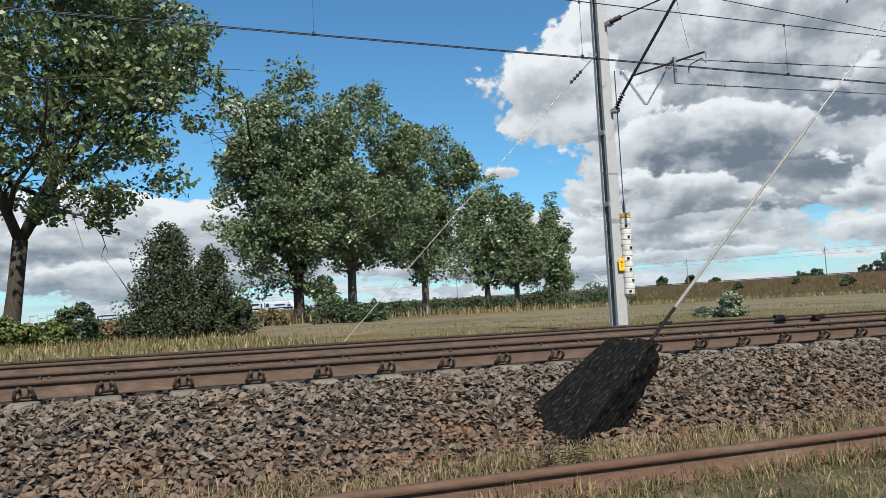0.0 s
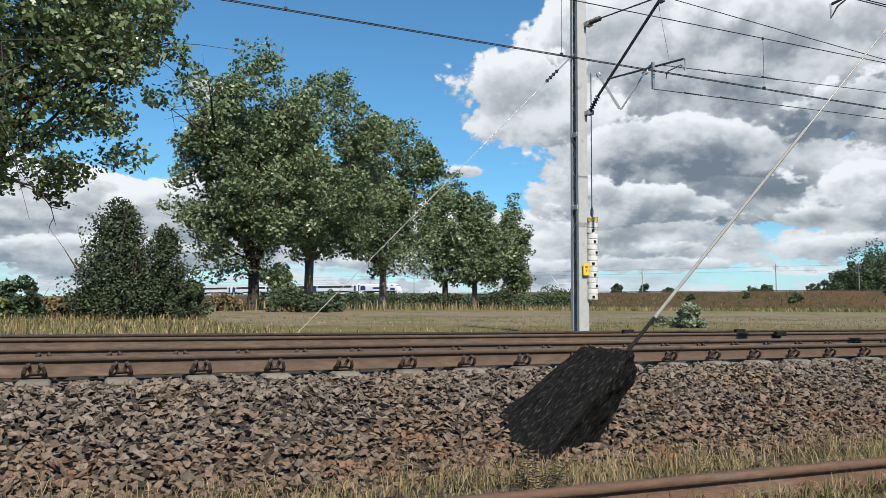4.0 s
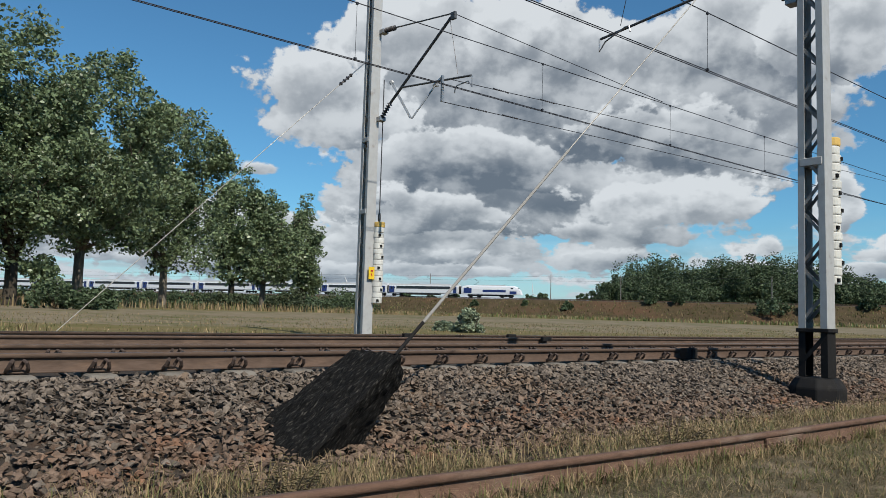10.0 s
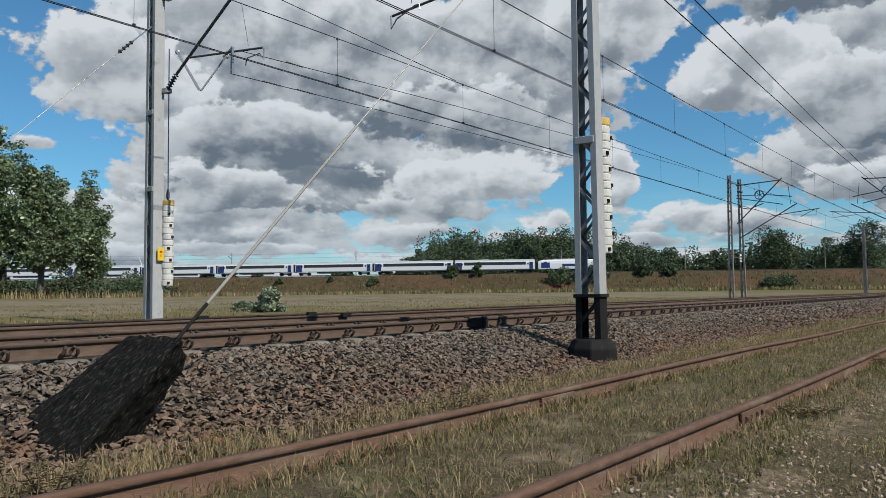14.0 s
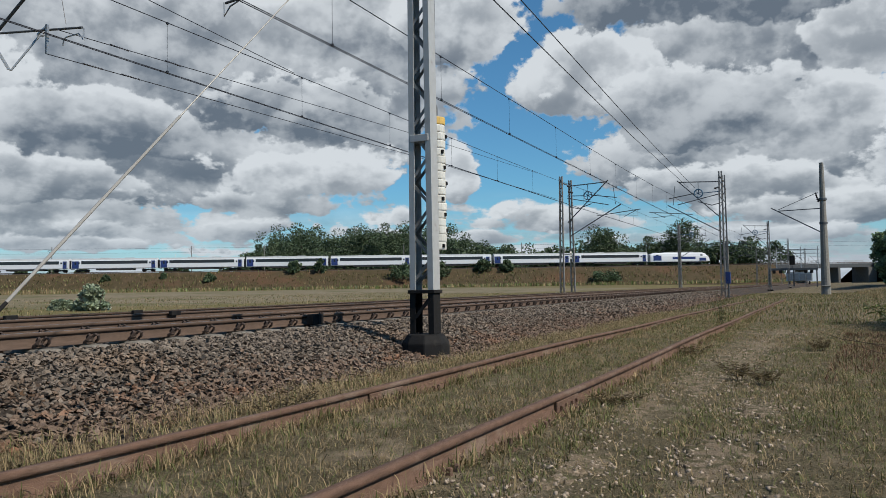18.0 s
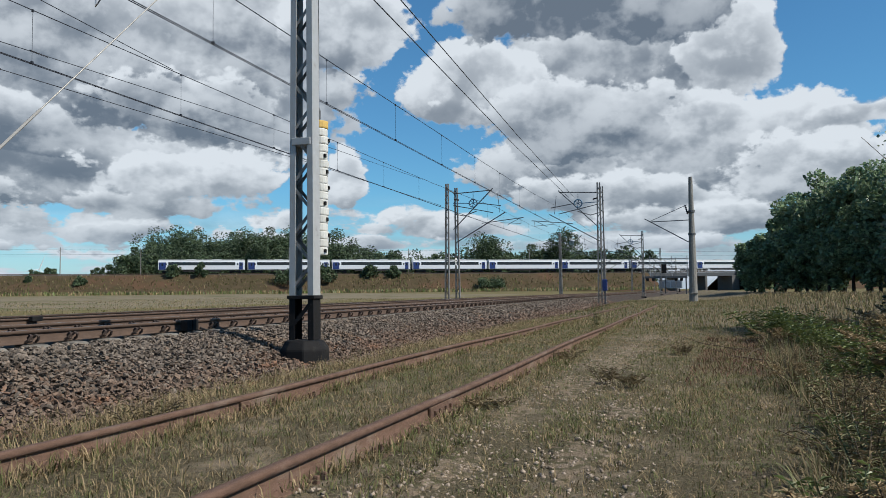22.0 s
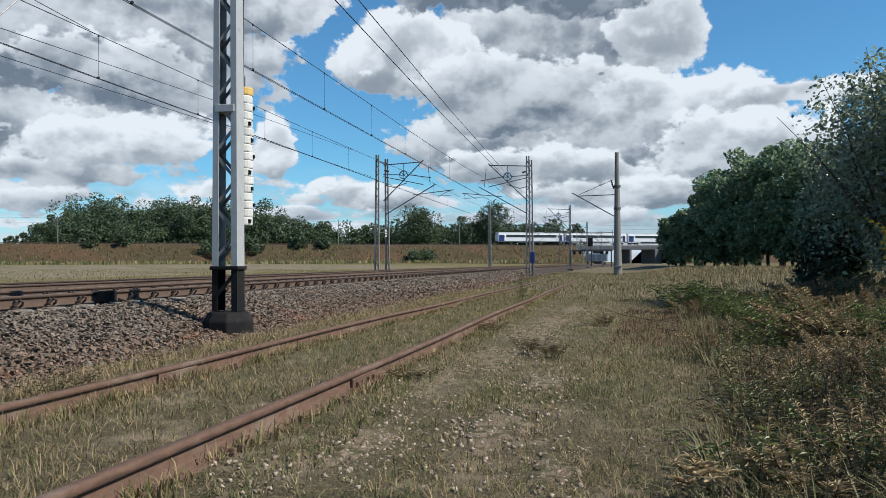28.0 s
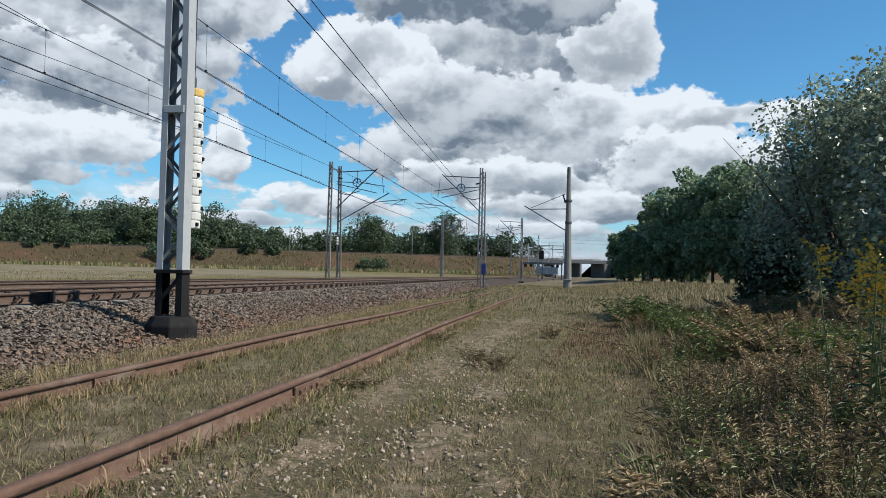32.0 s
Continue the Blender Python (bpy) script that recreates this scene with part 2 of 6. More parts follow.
M = dict(
    ground=material("dry_grass_soil", (0.175, 0.140, 0.088), (0.045, 0.043, 0.024), 0.95, scale=48.0, bump=1.0, bump_scale=80, spots=(0.235, 0.185, 0.13), spot_scale=2.2, spot_lo=0.52, spot_hi=0.66, spec=0.1),
    field=material("pale_stubble_field", (0.210, 0.172, 0.122), (0.126, 0.109, 0.069), 0.95, scale=1.8, bump=0.6, bump_scale=9, spots=(0.097, 0.092, 0.042), spot_scale=0.22, spot_lo=0.48, spot_hi=0.64, spec=0.1),
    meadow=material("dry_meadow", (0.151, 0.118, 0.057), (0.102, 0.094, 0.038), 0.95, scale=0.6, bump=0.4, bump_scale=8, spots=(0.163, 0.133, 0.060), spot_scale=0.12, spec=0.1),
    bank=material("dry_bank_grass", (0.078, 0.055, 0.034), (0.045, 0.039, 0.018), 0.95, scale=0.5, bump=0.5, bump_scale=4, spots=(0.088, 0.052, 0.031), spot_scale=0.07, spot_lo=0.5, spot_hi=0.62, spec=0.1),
    ballast_bed=material("ballast_dust", (0.068, 0.055, 0.046), (0.036, 0.031, 0.027), 0.95, scale=30, bump=1.0, bump_scale=40, spots=(0.112, 0.065, 0.038), spot_scale=1.2, spec=0.1),
    stone=material("grey_basalt_stone", (0.180, 0.146, 0.116), (0.100, 0.081, 0.066), 0.9, scale=40, bump=0.4, island=0.40, spots=(0.161, 0.112, 0.078), spot_scale=0.9, spot_lo=0.52, spot_hi=0.7, spec=0.2),
    stone_single=material("single_ballast_stone", (0.166, 0.135, 0.109), (0.101, 0.083, 0.067), 0.85, scale=3, bump=0.3, rand=0.35, spec=0.2),
    stone_red=material("rust_stained_stone", (0.171, 0.119, 0.087), (0.111, 0.079, 0.059), 0.9, scale=40, bump=0.4, island=0.35, spots=(0.188, 0.094, 0.054), spot_scale=1.5, spec=0.2),
    rail_rust=material("rust_brown_rail", (0.083, 0.051, 0.034), (0.058, 0.038, 0.027), 0.8, scale=25, bump=0.25, spots=(0.111, 0.070, 0.047), spot_scale=6, stretch=(0.3, 1, 1)),
    clip_rust=material("dark_rusted_clip", (0.055, 0.036, 0.027), (0.032, 0.022, 0.018), 0.8, scale=25, bump=0.25),
    rail_old=material("heavily_rusted_rail", (0.132, 0.074, 0.049), (0.084, 0.049, 0.033), 0.9, scale=30, bump=0.5, spots=(0.165, 0.118, 0.089), spot_scale=5, stretch=(0.3, 1, 1)),
    rail_top=material("worn_steel_rail_head", (0.353, 0.336, 0.319), (0.277, 0.260, 0.244), 0.38, 0.9, scale=12, stretch=(0.05, 1, 1)),
    concrete=material("sleeper_concrete", (0.168, 0.151, 0.128), (0.121, 0.108, 0.091), 0.9, scale=14, bump=0.3, rand=0.15, spots=(0.141, 0.101, 0.067), spot_scale=5),
    tar=material("tarred_concrete", (0.015, 0.0145, 0.014), (0.005, 0.005, 0.005), 0.95, scale=30, bump=1.0, bump_scale=34, spots=(0.10, 0.094, 0.082), spot_scale=48, spot_lo=0.55, spot_hi=0.72, stretch=(1.2, 1.2, 0.42), rough_var=0.05, spec=0.06),
    black=material("black_bitumen_paint", (0.010, 0.010, 0.011), (0.017, 0.016, 0.015), 0.8, scale=10, bump=0.2, spots=(0.035, 0.032, 0.028), spot_scale=4, spec=0.15),
    steel=material("light_grey_painted_steel", (0.395, 0.399, 0.395), (0.332, 0.335, 0.332), 0.5, 0.1, scale=6, spots=(0.240, 0.218, 0.197), spot_scale=3, spot_lo=0.62, spot_hi=0.75),
    steel_far=material("rust_streaked_grey_steel", (0.252, 0.244, 0.227), (0.168, 0.155, 0.143), 0.6, 0.2, scale=5, spots=(0.134, 0.101, 0.076), spot_scale=2, spot_lo=0.52),
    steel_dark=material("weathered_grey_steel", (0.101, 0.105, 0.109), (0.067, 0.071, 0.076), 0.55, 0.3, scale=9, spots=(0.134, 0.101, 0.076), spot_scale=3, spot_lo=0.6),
    galv=material("galvanised_steel", (0.353, 0.361, 0.370), (0.252, 0.260, 0.269), 0.45, 0.7, scale=20),
    wire=material("dark_copper_wire", (0.045, 0.045, 0.05), (0.03, 0.03, 0.035), 0.5, 0.5, scale=5),
    guy=material("grey_steel_guy_wire", (0.306, 0.294, 0.270), (0.247, 0.235, 0.218), 0.55, 0.2, scale=12),
    weight=material("white_painted_weight", (0.554, 0.554, 0.521), (0.462, 0.462, 0.428), 0.7, scale=12, bump=0.15, rand=0.08, spots=(0.294, 0.277, 0.252), spot_scale=7, spot_lo=0.62),
    weight_y=material("yellow_painted_weight", (0.605, 0.395, 0.101), (0.504, 0.336, 0.101), 0.7, scale=12, bump=0.15),
    yellow=material("yellow_sign_enamel", (0.655, 0.445, 0.017), (0.588, 0.395, 0.025), 0.45, scale=9),
    red=material("red_sign_mark", (0.420, 0.025, 0.017), (0.336, 0.025, 0.017), 0.5),
    insul=material("brown_insulator_glaze", (0.05, 0.045, 0.045), (0.03, 0.028, 0.03), 0.25),
    insul_b=material("blue_grey_insulator", (0.084, 0.168, 0.252), (0.059, 0.118, 0.185), 0.35),
    pole=material("grey_concrete_pole", (0.222, 0.215, 0.195), (0.161, 0.155, 0.141), 0.85, scale=8, bump=0.2, spots=(0.134, 0.128, 0.114), spot_scale=2),
    bark=material("grey_brown_bark", (0.071, 0.059, 0.046), (0.038, 0.032, 0.025), 0.95, scale=14, bump=1.0, bump_scale=18, stretch=(1, 1, 0.25), spec=0.1),
    bark_pale=material("pale_poplar_bark", (0.168, 0.147, 0.118), (0.084, 0.071, 0.059), 0.95, scale=10, bump=0.8, stretch=(1, 1, 0.3), spec=0.1),
    twig=material("dry_twig", (0.126, 0.097, 0.071), (0.076, 0.059, 0.042), 0.95, scale=20, spec=0.1),
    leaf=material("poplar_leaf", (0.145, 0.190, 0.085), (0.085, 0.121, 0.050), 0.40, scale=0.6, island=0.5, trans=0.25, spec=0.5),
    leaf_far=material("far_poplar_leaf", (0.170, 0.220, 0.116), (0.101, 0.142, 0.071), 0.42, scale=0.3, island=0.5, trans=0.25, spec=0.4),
    leaf_dark=material("dark_bush_leaf", (0.061, 0.080, 0.039), (0.040, 0.055, 0.028), 0.6, scale=1.0, island=0.45, trans=0.12, spec=0.35),
    leaf_wood=material("woodland_leaf", (0.077, 0.110, 0.055), (0.052, 0.078, 0.040), 0.6, scale=0.15, island=0.5, trans=0.22, spec=0.3),
    leaf_willow=material("grey_green_willow_leaf", (0.276, 0.318, 0.218), (0.175, 0.218, 0.138), 0.36, scale=0.8, island=0.55, trans=0.3, spec=0.6),
    leaf_edge=material("wood_edge_leaf", (0.212, 0.280, 0.151), (0.133, 0.190, 0.099), 0.5, scale=0.25, island=0.55, trans=0.3, spec=0.4),
    leaf_rust=material("red_brown_withered_leaf", (0.20, 0.115, 0.075), (0.12, 0.07, 0.05), 0.8, scale=2, island=0.4, trans=0.15, spec=0.2),
    leaf_olive=material("olive_weed_leaf", (0.161, 0.161, 0.065), (0.096, 0.103, 0.041), 0.6, scale=2, island=0.45, trans=0.2, spec=0.3),
    leaf_bright=material("fresh_green_leaf", (0.136, 0.165, 0.050), (0.093, 0.122, 0.036), 0.5, scale=2, island=0.4, trans=0.25, spec=0.4),
    leaf_brown=material("withered_brown_leaf", (0.202, 0.154, 0.085), (0.124, 0.098, 0.054), 0.8, scale=2, island=0.4, trans=0.15, spec=0.2),
    goldenrod=material("goldenrod_flower", (0.622, 0.420, 0.034), (0.521, 0.353, 0.034), 0.7, scale=10, island=0.2, trans=0.2),
    grass_dry=material("dry_straw_grass", (0.309, 0.236, 0.135), (0.201, 0.150, 0.081), 0.8, scale=3, island=0.45, trans=0.2, spec=0.2),
    grass_green=material("green_grass", (0.139, 0.144, 0.052), (0.088, 0.099, 0.034), 0.7, scale=2, island=0.45, trans=0.2, spec=0.25),
    sand=material("worn_sandy_earth", (0.30, 0.232, 0.165), (0.13, 0.10, 0.066), 0.95, scale=55, bump=1.0, bump_scale=90, spots=(0.10, 0.088, 0.048), spot_scale=9, spot_lo=0.46, spot_hi=0.58, spec=0.1),
    chip=material("pale_gravel_chip", (0.36, 0.29, 0.22), (0.23, 0.18, 0.135), 0.9, scale=20, island=0.35),
    coach=material("white_grey_coach_paint", (0.622, 0.638, 0.664), (0.580, 0.596, 0.630), 0.35, scale=2, spec=0.5),
    coach_roof=material("grey_coach_roof", (0.353, 0.370, 0.378), (0.302, 0.319, 0.328), 0.6, scale=1.5),
    coach_blue=material("blue_coach_paint", (0.015, 0.034, 0.143), (0.013, 0.029, 0.118), 0.35, scale=2),
    coach_dark=material("dark_running_gear", (0.02, 0.02, 0.022), (0.03, 0.028, 0.026), 0.8, scale=3),
    coach_grey=material("grey_skirt_paint", (0.168, 0.185, 0.210), (0.143, 0.160, 0.176), 0.5, scale=2),
    glass=material("dark_window_glass", (0.015, 0.02, 0.026), (0.012, 0.016, 0.02), 0.08, scale=3, rough_var=0.03, spec=0.6),
    turbine=material("white_turbine_paint", (0.605, 0.622, 0.638), (0.571, 0.588, 0.605), 0.5, scale=0.2),
    asphalt=material("grey_lane", (0.134, 0.126, 0.118), (0.101, 0.097, 0.092), 0.9, scale=2),
)


# ---- builders ----
def link(name, me, mat, parent=None, label="", m=None):
    ob = new(name, me)
    for one in mat if isinstance(mat, (list, tuple)) else (mat,):
        if one.name not in [s.name for s in me.materials]:
            me.materials.append(one)
    if parent is not None:
        ob.parent = parent
    if label:
        ob["label"] = label
    if m is not None:
        ob.matrix_basis = m
    return ob


def part(name, bm, mat, parent=None, label="", smooth=False, m=None):
    me = bpy.data.meshes.new(name)
    bm.to_mesh(me)
    bm.free()
    if smooth:
        me.shade_smooth()
    return link(name, me, mat, parent, label, m)


def thing(name, m, label, category, group="", kind=""):
    ob = new(name)
    ob.empty_display_size = 0.2
    ob.matrix_basis = m
    return tagged(ob, label, category, group, kind)


def mesh(name, verts, faces, smooth=False):
    me = bpy.data.meshes.new(name)
    me.from_pydata(verts, [], faces)
    me.update()
    if smooth:
        me.shade_smooth()
    return me


def array_mesh(name, verts, quads, mats=None):
    """A mesh from numpy arrays of vertices (n, 3) and faces of equal size (k, 3 or 4)."""
    me = bpy.data.meshes.new(name)
    n, k = len(quads), quads.shape[1]
    me.vertices.add(len(verts))
    me.vertices.foreach_set("co", np.ascontiguousarray(verts, np.float32).ravel())
    me.loops.add(n * k)
    me.loops.foreach_set("vertex_index", np.ascontiguousarray(quads, np.int32).ravel())
    me.polygons.add(n)
    me.polygons.foreach_set("loop_start", np.arange(0, n * k, k, dtype=np.int32))
    if mats is not None:
        me.polygons.foreach_set("material_index", np.ascontiguousarray(mats, np.int32))
    me.update(calc_edges=True)
    return me


def box(bm, c, s, m=None, taper=1.0, bevel=0.0):
    """A box of size s about c; taper narrows its top."""
    vs = []
    for z in (-0.5, 0.5):
        k = taper if z > 0 else 1.0
        for x, y in ((-0.5, -0.5), (0.5, -0.5), (0.5, 0.5), (-0.5, 0.5)):
            v = Vector((c[0] + x * s[0] * k, c[1] + y * s[1] * k, c[2] + z * s[2]))
            vs.append(bm.verts.new(m @ v if m is not None else v))
    fs = [bm.faces.new([vs[i] for i in f]) for f in ((3, 2, 1, 0), (4, 5, 6, 7), (0, 1, 5, 4), (1, 2, 6, 5), (2, 3, 7, 6), (3, 0, 4, 7))]
    if bevel:
        bmesh.ops.bevel(bm, geom=list({e for f in fs for e in f.edges}), offset=bevel, segments=1, affect="EDGES")
    return bm


def tube(bm, pts, radii, seg=6, cap=True):
    """A tube through points, with a radius at each."""
    pts = [Vector(p) for p in pts]
    radii = [radii] * len(pts) if isinstance(radii, (int, float)) else radii
    rings = []
    side = None
    for i, p in enumerate(pts):
        d = (pts[min(i + 1, len(pts) - 1)] - pts[max(i - 1, 0)]).normalized()
        if side is None:
            side = d.orthogonal().normalized()
        side = (side - d * side.dot(d)).normalized()
        up = d.cross(side)
        rings.append([bm.verts.new(p + (side * math.cos(2 * math.pi * k / seg) + up * math.sin(2 * math.pi * k / seg)) * radii[i]) for k in range(seg)])
    for a, b in zip(rings, rings[1:]):
        for k in range(seg):
            bm.faces.new((a[k], a[(k + 1) % seg], b[(k + 1) % seg], b[k]))
    if cap:
        bm.faces.new(rings[0][::-1]), bm.faces.new(rings[-1])
    return bm


def bar(bm, a, b, w, t=None):
    """A square bar from a to b."""
    a, b = Vector(a), Vector(b)
    q = (b - a).to_track_quat("Z", "Y").to_matrix().to_4x4()
    return box(bm, (0, 0, (b - a).length / 2), (w, t or w, (b - a).length), Matrix.Translation(a) @ q)


def angle_bar(bm, a, b, w, ang=0.0, t=0.008):
    """An L-shaped steel angle from a to b; ang turns it about its length."""
    a, b = Vector(a), Vector(b)
    n = (b - a).length
    q = Matrix.Translation(a) @ (b - a).to_track_quat("Z", "Y").to_matrix().to_4x4() @ Matrix.Rotation(radians(ang), 4, "Z")
    box(bm, (w / 2, t / 2, n / 2), (w, t, n), q)
    return box(bm, (t / 2, w / 2 + t / 2, n / 2), (t, w - t, n), q)


def lathe(bm, prof, seg=12, at=(0, 0, 0), m=None):
    """A turned form from (radius, height) pairs."""
    rings = []
    for r, z in prof:
        ring = []
        for k in range(seg):
            v = Vector((at[0] + r * math.cos(2 * math.pi * k / seg), at[1] + r * math.sin(2 * math.pi * k / seg), at[2] + z))
            ring.append(bm.verts.new(m @ v if m is not None else v))
        rings.append(ring)
    for a, b in zip(rings, rings[1:]):
        for k in range(seg):
            bm.faces.new((a[k], a[(k + 1) % seg], b[(k + 1) % seg], b[k]))
    bm.faces.new(rings[0][::-1]), bm.faces.new(rings[-1])
    return bm


def smooth01(x):
    x = np.clip(x, 0.0, 1.0)
    return x * x * (3 - 2 * x)


# ---- ground and track ----
FOOT = Vector((205.7, 123.6, 0))  # foot of the perpendicular to the far railway bank
ALONG = Vector((0.515, -0.857, 0)).normalized()  # its direction
OUT = Vector((0.857, 0.515, 0)).normalized()


def bend(x):
    """The main line's gentle curve: sideways shift at x."""
    return -0.00025 * np.maximum(0.0, x - 40.0) ** 2


def lumps(x, y):
    return 0.5 * np.sin(0.9 * x + 1.3 * np.sin(0.7 * y)) * np.cos(1.1 * y + 0.8 * np.sin(0.5 * x)) + 0.5 * np.sin(2.3 * x + 0.6 * y + 1.0) * np.cos(1.9 * y - 0.8 * x)


def bed(yy):
    """Height of the ballast over the ground at a distance from the line's datum."""
    up = smooth01((yy - 4.55) / 2.1) * 0.40
    down = smooth01((yy - 13.2) / 1.2) * 0.06
    return np.where(yy < 9.5, up, 0.40 + down)


def land(x, y):
    """Height of the natural ground."""
    yy = y - bend(x)
    far = 0.42 + 0.5 * smooth01((yy - 16) / 45) + 0.2 * smooth01((yy - 60) / 170)
    z = np.where(yy > 9.0, far, 0.0)
    z = z + lumps(x * 1.3, y * 1.3) * 0.022 * (np.abs(yy - 8) > 3.2)
    z = z + 0.04 * smooth01((yy - 1.1) / 0.5) * (1 - smooth01((yy - 4.0) / 0.5))
    left = (x + 46) / 20, (y - 140) / 30
    z = z + 4.0 * np.exp(-left[0] ** 2 - left[1] ** 2)
    z = z + 0.45 * smooth01((-y - 2.2) / 5) * smooth01((x + 5) / 10)
    return z


def build_ground():
    def axis(near0, near1, step, ends):
        mid = np.arange(near0, near1 + step / 2, step)
        out = [near1]
        d = step
        while out[-1] < ends:
            d *= 1.18
            out.append(out[-1] + d)
        low = [near0]
        d = step
        while low[-1] > -ends:
            d *= 1.18
            low.append(low[-1] - d)
        return np.concatenate([low[:0:-1], mid, out[1:]])

    xs, ys = axis(-8, 40, 0.4, 3800), axis(-14, 90, 0.6, 3800)
    X, Y = np.meshgrid(xs, ys)
    yy = Y - bend(X)
    Z = land(X, Y) - 0.10 * ((yy > 4.4) & (yy < 14.5))
    v = np.stack([X, Y, Z], -1).reshape(-1, 3)
    n, k = X.shape
    a = (np.arange(n - 1)[:, None] * k + np.arange(k - 1)).ravel()
    quads = np.stack([a, a + 1, a + 1 + k, a + k], -1)
    cx, cy = v[quads].mean(1)[:, 0], v[quads].mean(1)[:, 1]
    cyy = cy - bend(cx) + 2.5 * lumps(cx * 0.12, cy * 0.12)
    mats = np.zeros(len(quads), int)
    mats[cyy > 15.5] = 2
    mats[(cyy > 22) & (cyy < 46 + 0.25 * cx) & (cx > 4 + 1.5 * lumps(cx * 0.3, cy * 0.3)) & (cx < 120)] = 1
    mats[(cyy > 95 + 0.2 * cx) & (cx < 20)] = 1
    mats[(cy < -16)] = 2
    me = array_mesh("ground", v, quads, mats)
    me.shade_smooth()
    ob = link("ground", me, (M["ground"], M["field"], M["meadow"]))
    tagged(ob, "dry grass, pale stubble and sandy soil beside the railway", "ground", kind="structure")
    # ballast bed
    bx = np.concatenate([np.arange(-70, -8, 2.0), np.arange(-8, 40, 0.25), np.arange(40, 330, 2.5)])
    by = np.concatenate([np.arange(4.5, 7.0, 0.12), np.arange(7.0, 14.8, 0.4)])
    X, YY = np.meshgrid(bx, by)
    Y = YY + bend(X) + (YY < 5) * 0.25 * lumps(X * 0.8, X * 0.3)
    Z = bed(YY) + 0.02 * lumps(X * 3.1, YY * 3.7) * (YY < 7) - 0.03
    Z[0, :] = -0.08
    Z[-1, :] = 0.1
    v = np.stack([X, Y, Z], -1).reshape(-1, 3)
    n, k = X.shape
    a = (np.arange(n - 1)[:, None] * k + np.arange(k - 1)).ravel()
    me = array_mesh("ballast", v, np.stack([a, a + 1, a + 1 + k, a + k], -1))
    ob = link("ballast", me, M["ballast_bed"])
    return tagged(ob, "ballast bed of the main line under broken grey stone", "ballast", kind="structure")


ballast = build_ground()

RAIL = [(-0.070, 0), (0.070, 0), (0.070, 0.012), (0.012, 0.030), (0.009, 0.118), (0.034, 0.132), (0.036, 0.160), (0.026, 0.170),
        (-0.026, 0.170), (-0.036, 0.160), (-0.034, 0.132), (-0.009, 0.118), (-0.012, 0.030), (-0.070, 0.012)]


HEAD = (5, 6, 7, 8, 9, 10)  # sides of the section that form the head


def rail(xs, y_of, z_of, body, top, label, group, s=1.0):
    """A rail along x with its full section: web and foot, and the head."""
    t = thing("rail", pose(0, 0, 0), label, "rail", group)
    k = len(RAIL)
    v = np.array([[x, y_of(x) + py * s, z_of(x) + pz * s] for x in xs for py, pz in RAIL])
    for name, sides in (("web_and_foot", [j for j in range(k) if j not in HEAD]), ("rail_head", HEAD)):
        q = np.array([[i * k + j, i * k + (j + 1) % k, (i + 1) * k + (j + 1) % k, (i + 1) * k + j] for i in range(len(xs) - 1) for j in sides])
        used, inv = np.unique(q, return_inverse=True)
        mi = np.array([1 if j == 7 and top else 0 for i in range(len(xs) - 1) for j in sides])
        link(name, array_mesh(name, v[used], inv.reshape(q.shape)[:, ::-1], mi), (body, top) if top else body, t)
    return t


XS = np.concatenate([np.arange(-70, 40, 5.0), np.arange(40, 340, 8.0)])
for y0 in (7.23, 8.735, 11.23, 12.735):
    rail(XS, lambda x: y0 + float(bend(x)), lambda x: 0.415, M["rail_rust"], M["rail_top"], "rust-brown main line rail with a worn steel head", "rails of the main line", 0.9)


def siding_y(x):
    return 1.93 - 0.017 * (x - 2)


def siding_z(x, d=0.0):
    return 0.035 + 0.008 * math.sin(0.6 * x + d) - 0.002 * max(0.0, x - 12)


def siding():
    rng = np.random.default_rng(8)
    for d in (0.0, 1.5):
        t = rail(np.arange(-12, 46, 1.0), lambda x: siding_y(x) + d, lambda x: siding_z(x, d), M["rail_old"], None,
                 "heavily rusted rail of a disused siding in dry grass", "rails of the disused siding", 0.86)
        for x in (6.1, 17.9):
            for sy in (-1, 1):
                f = part("fishplate", box(bmesh.new(), (x, siding_y(x) + d + sy * 0.022, siding_z(x, d) + 0.063), (0.55, 0.018, 0.085), bevel=0.004), M["rail_old"], t)
                for k in (-0.2, -0.07, 0.07, 0.2):
                    part("bolt", box(bmesh.new(), (x + k, siding_y(x) + d + sy * 0.040, siding_z(x, d) + 0.063), (0.03, 0.02, 0.03), bevel=0.004), M["rail_old"], f)
        for n in range(30):
            x = 0.4 + n * 0.72
            c = thing("rail_chair", pose(x, siding_y(x) + d, siding_z(x, d)), "rusty base plate with spikes under the siding rail", "rail chair", "rail chairs of the siding")
            part("base_plate", box(bmesh.new(), (0, 0, -0.012), (0.15, 0.30, 0.02), bevel=0.004), M["rail_old"], c)
            for sx, sy in ((-1, -1), (1, -1), (1, 1)):
                part("spike", box(bmesh.new(), (sx * 0.045, sy * 0.085, 0.02 + 0.01 * rng.random()), (0.028, 0.03, 0.05), bevel=0.005), M["rail_old"], c)


siding()


def sleeper_mesh():
    bm = bmesh.new()
    box(bm, (0, 0.03, -0.11), (0.28, 2.52, 0.20), taper=0.80, bevel=0.015)
    return bm


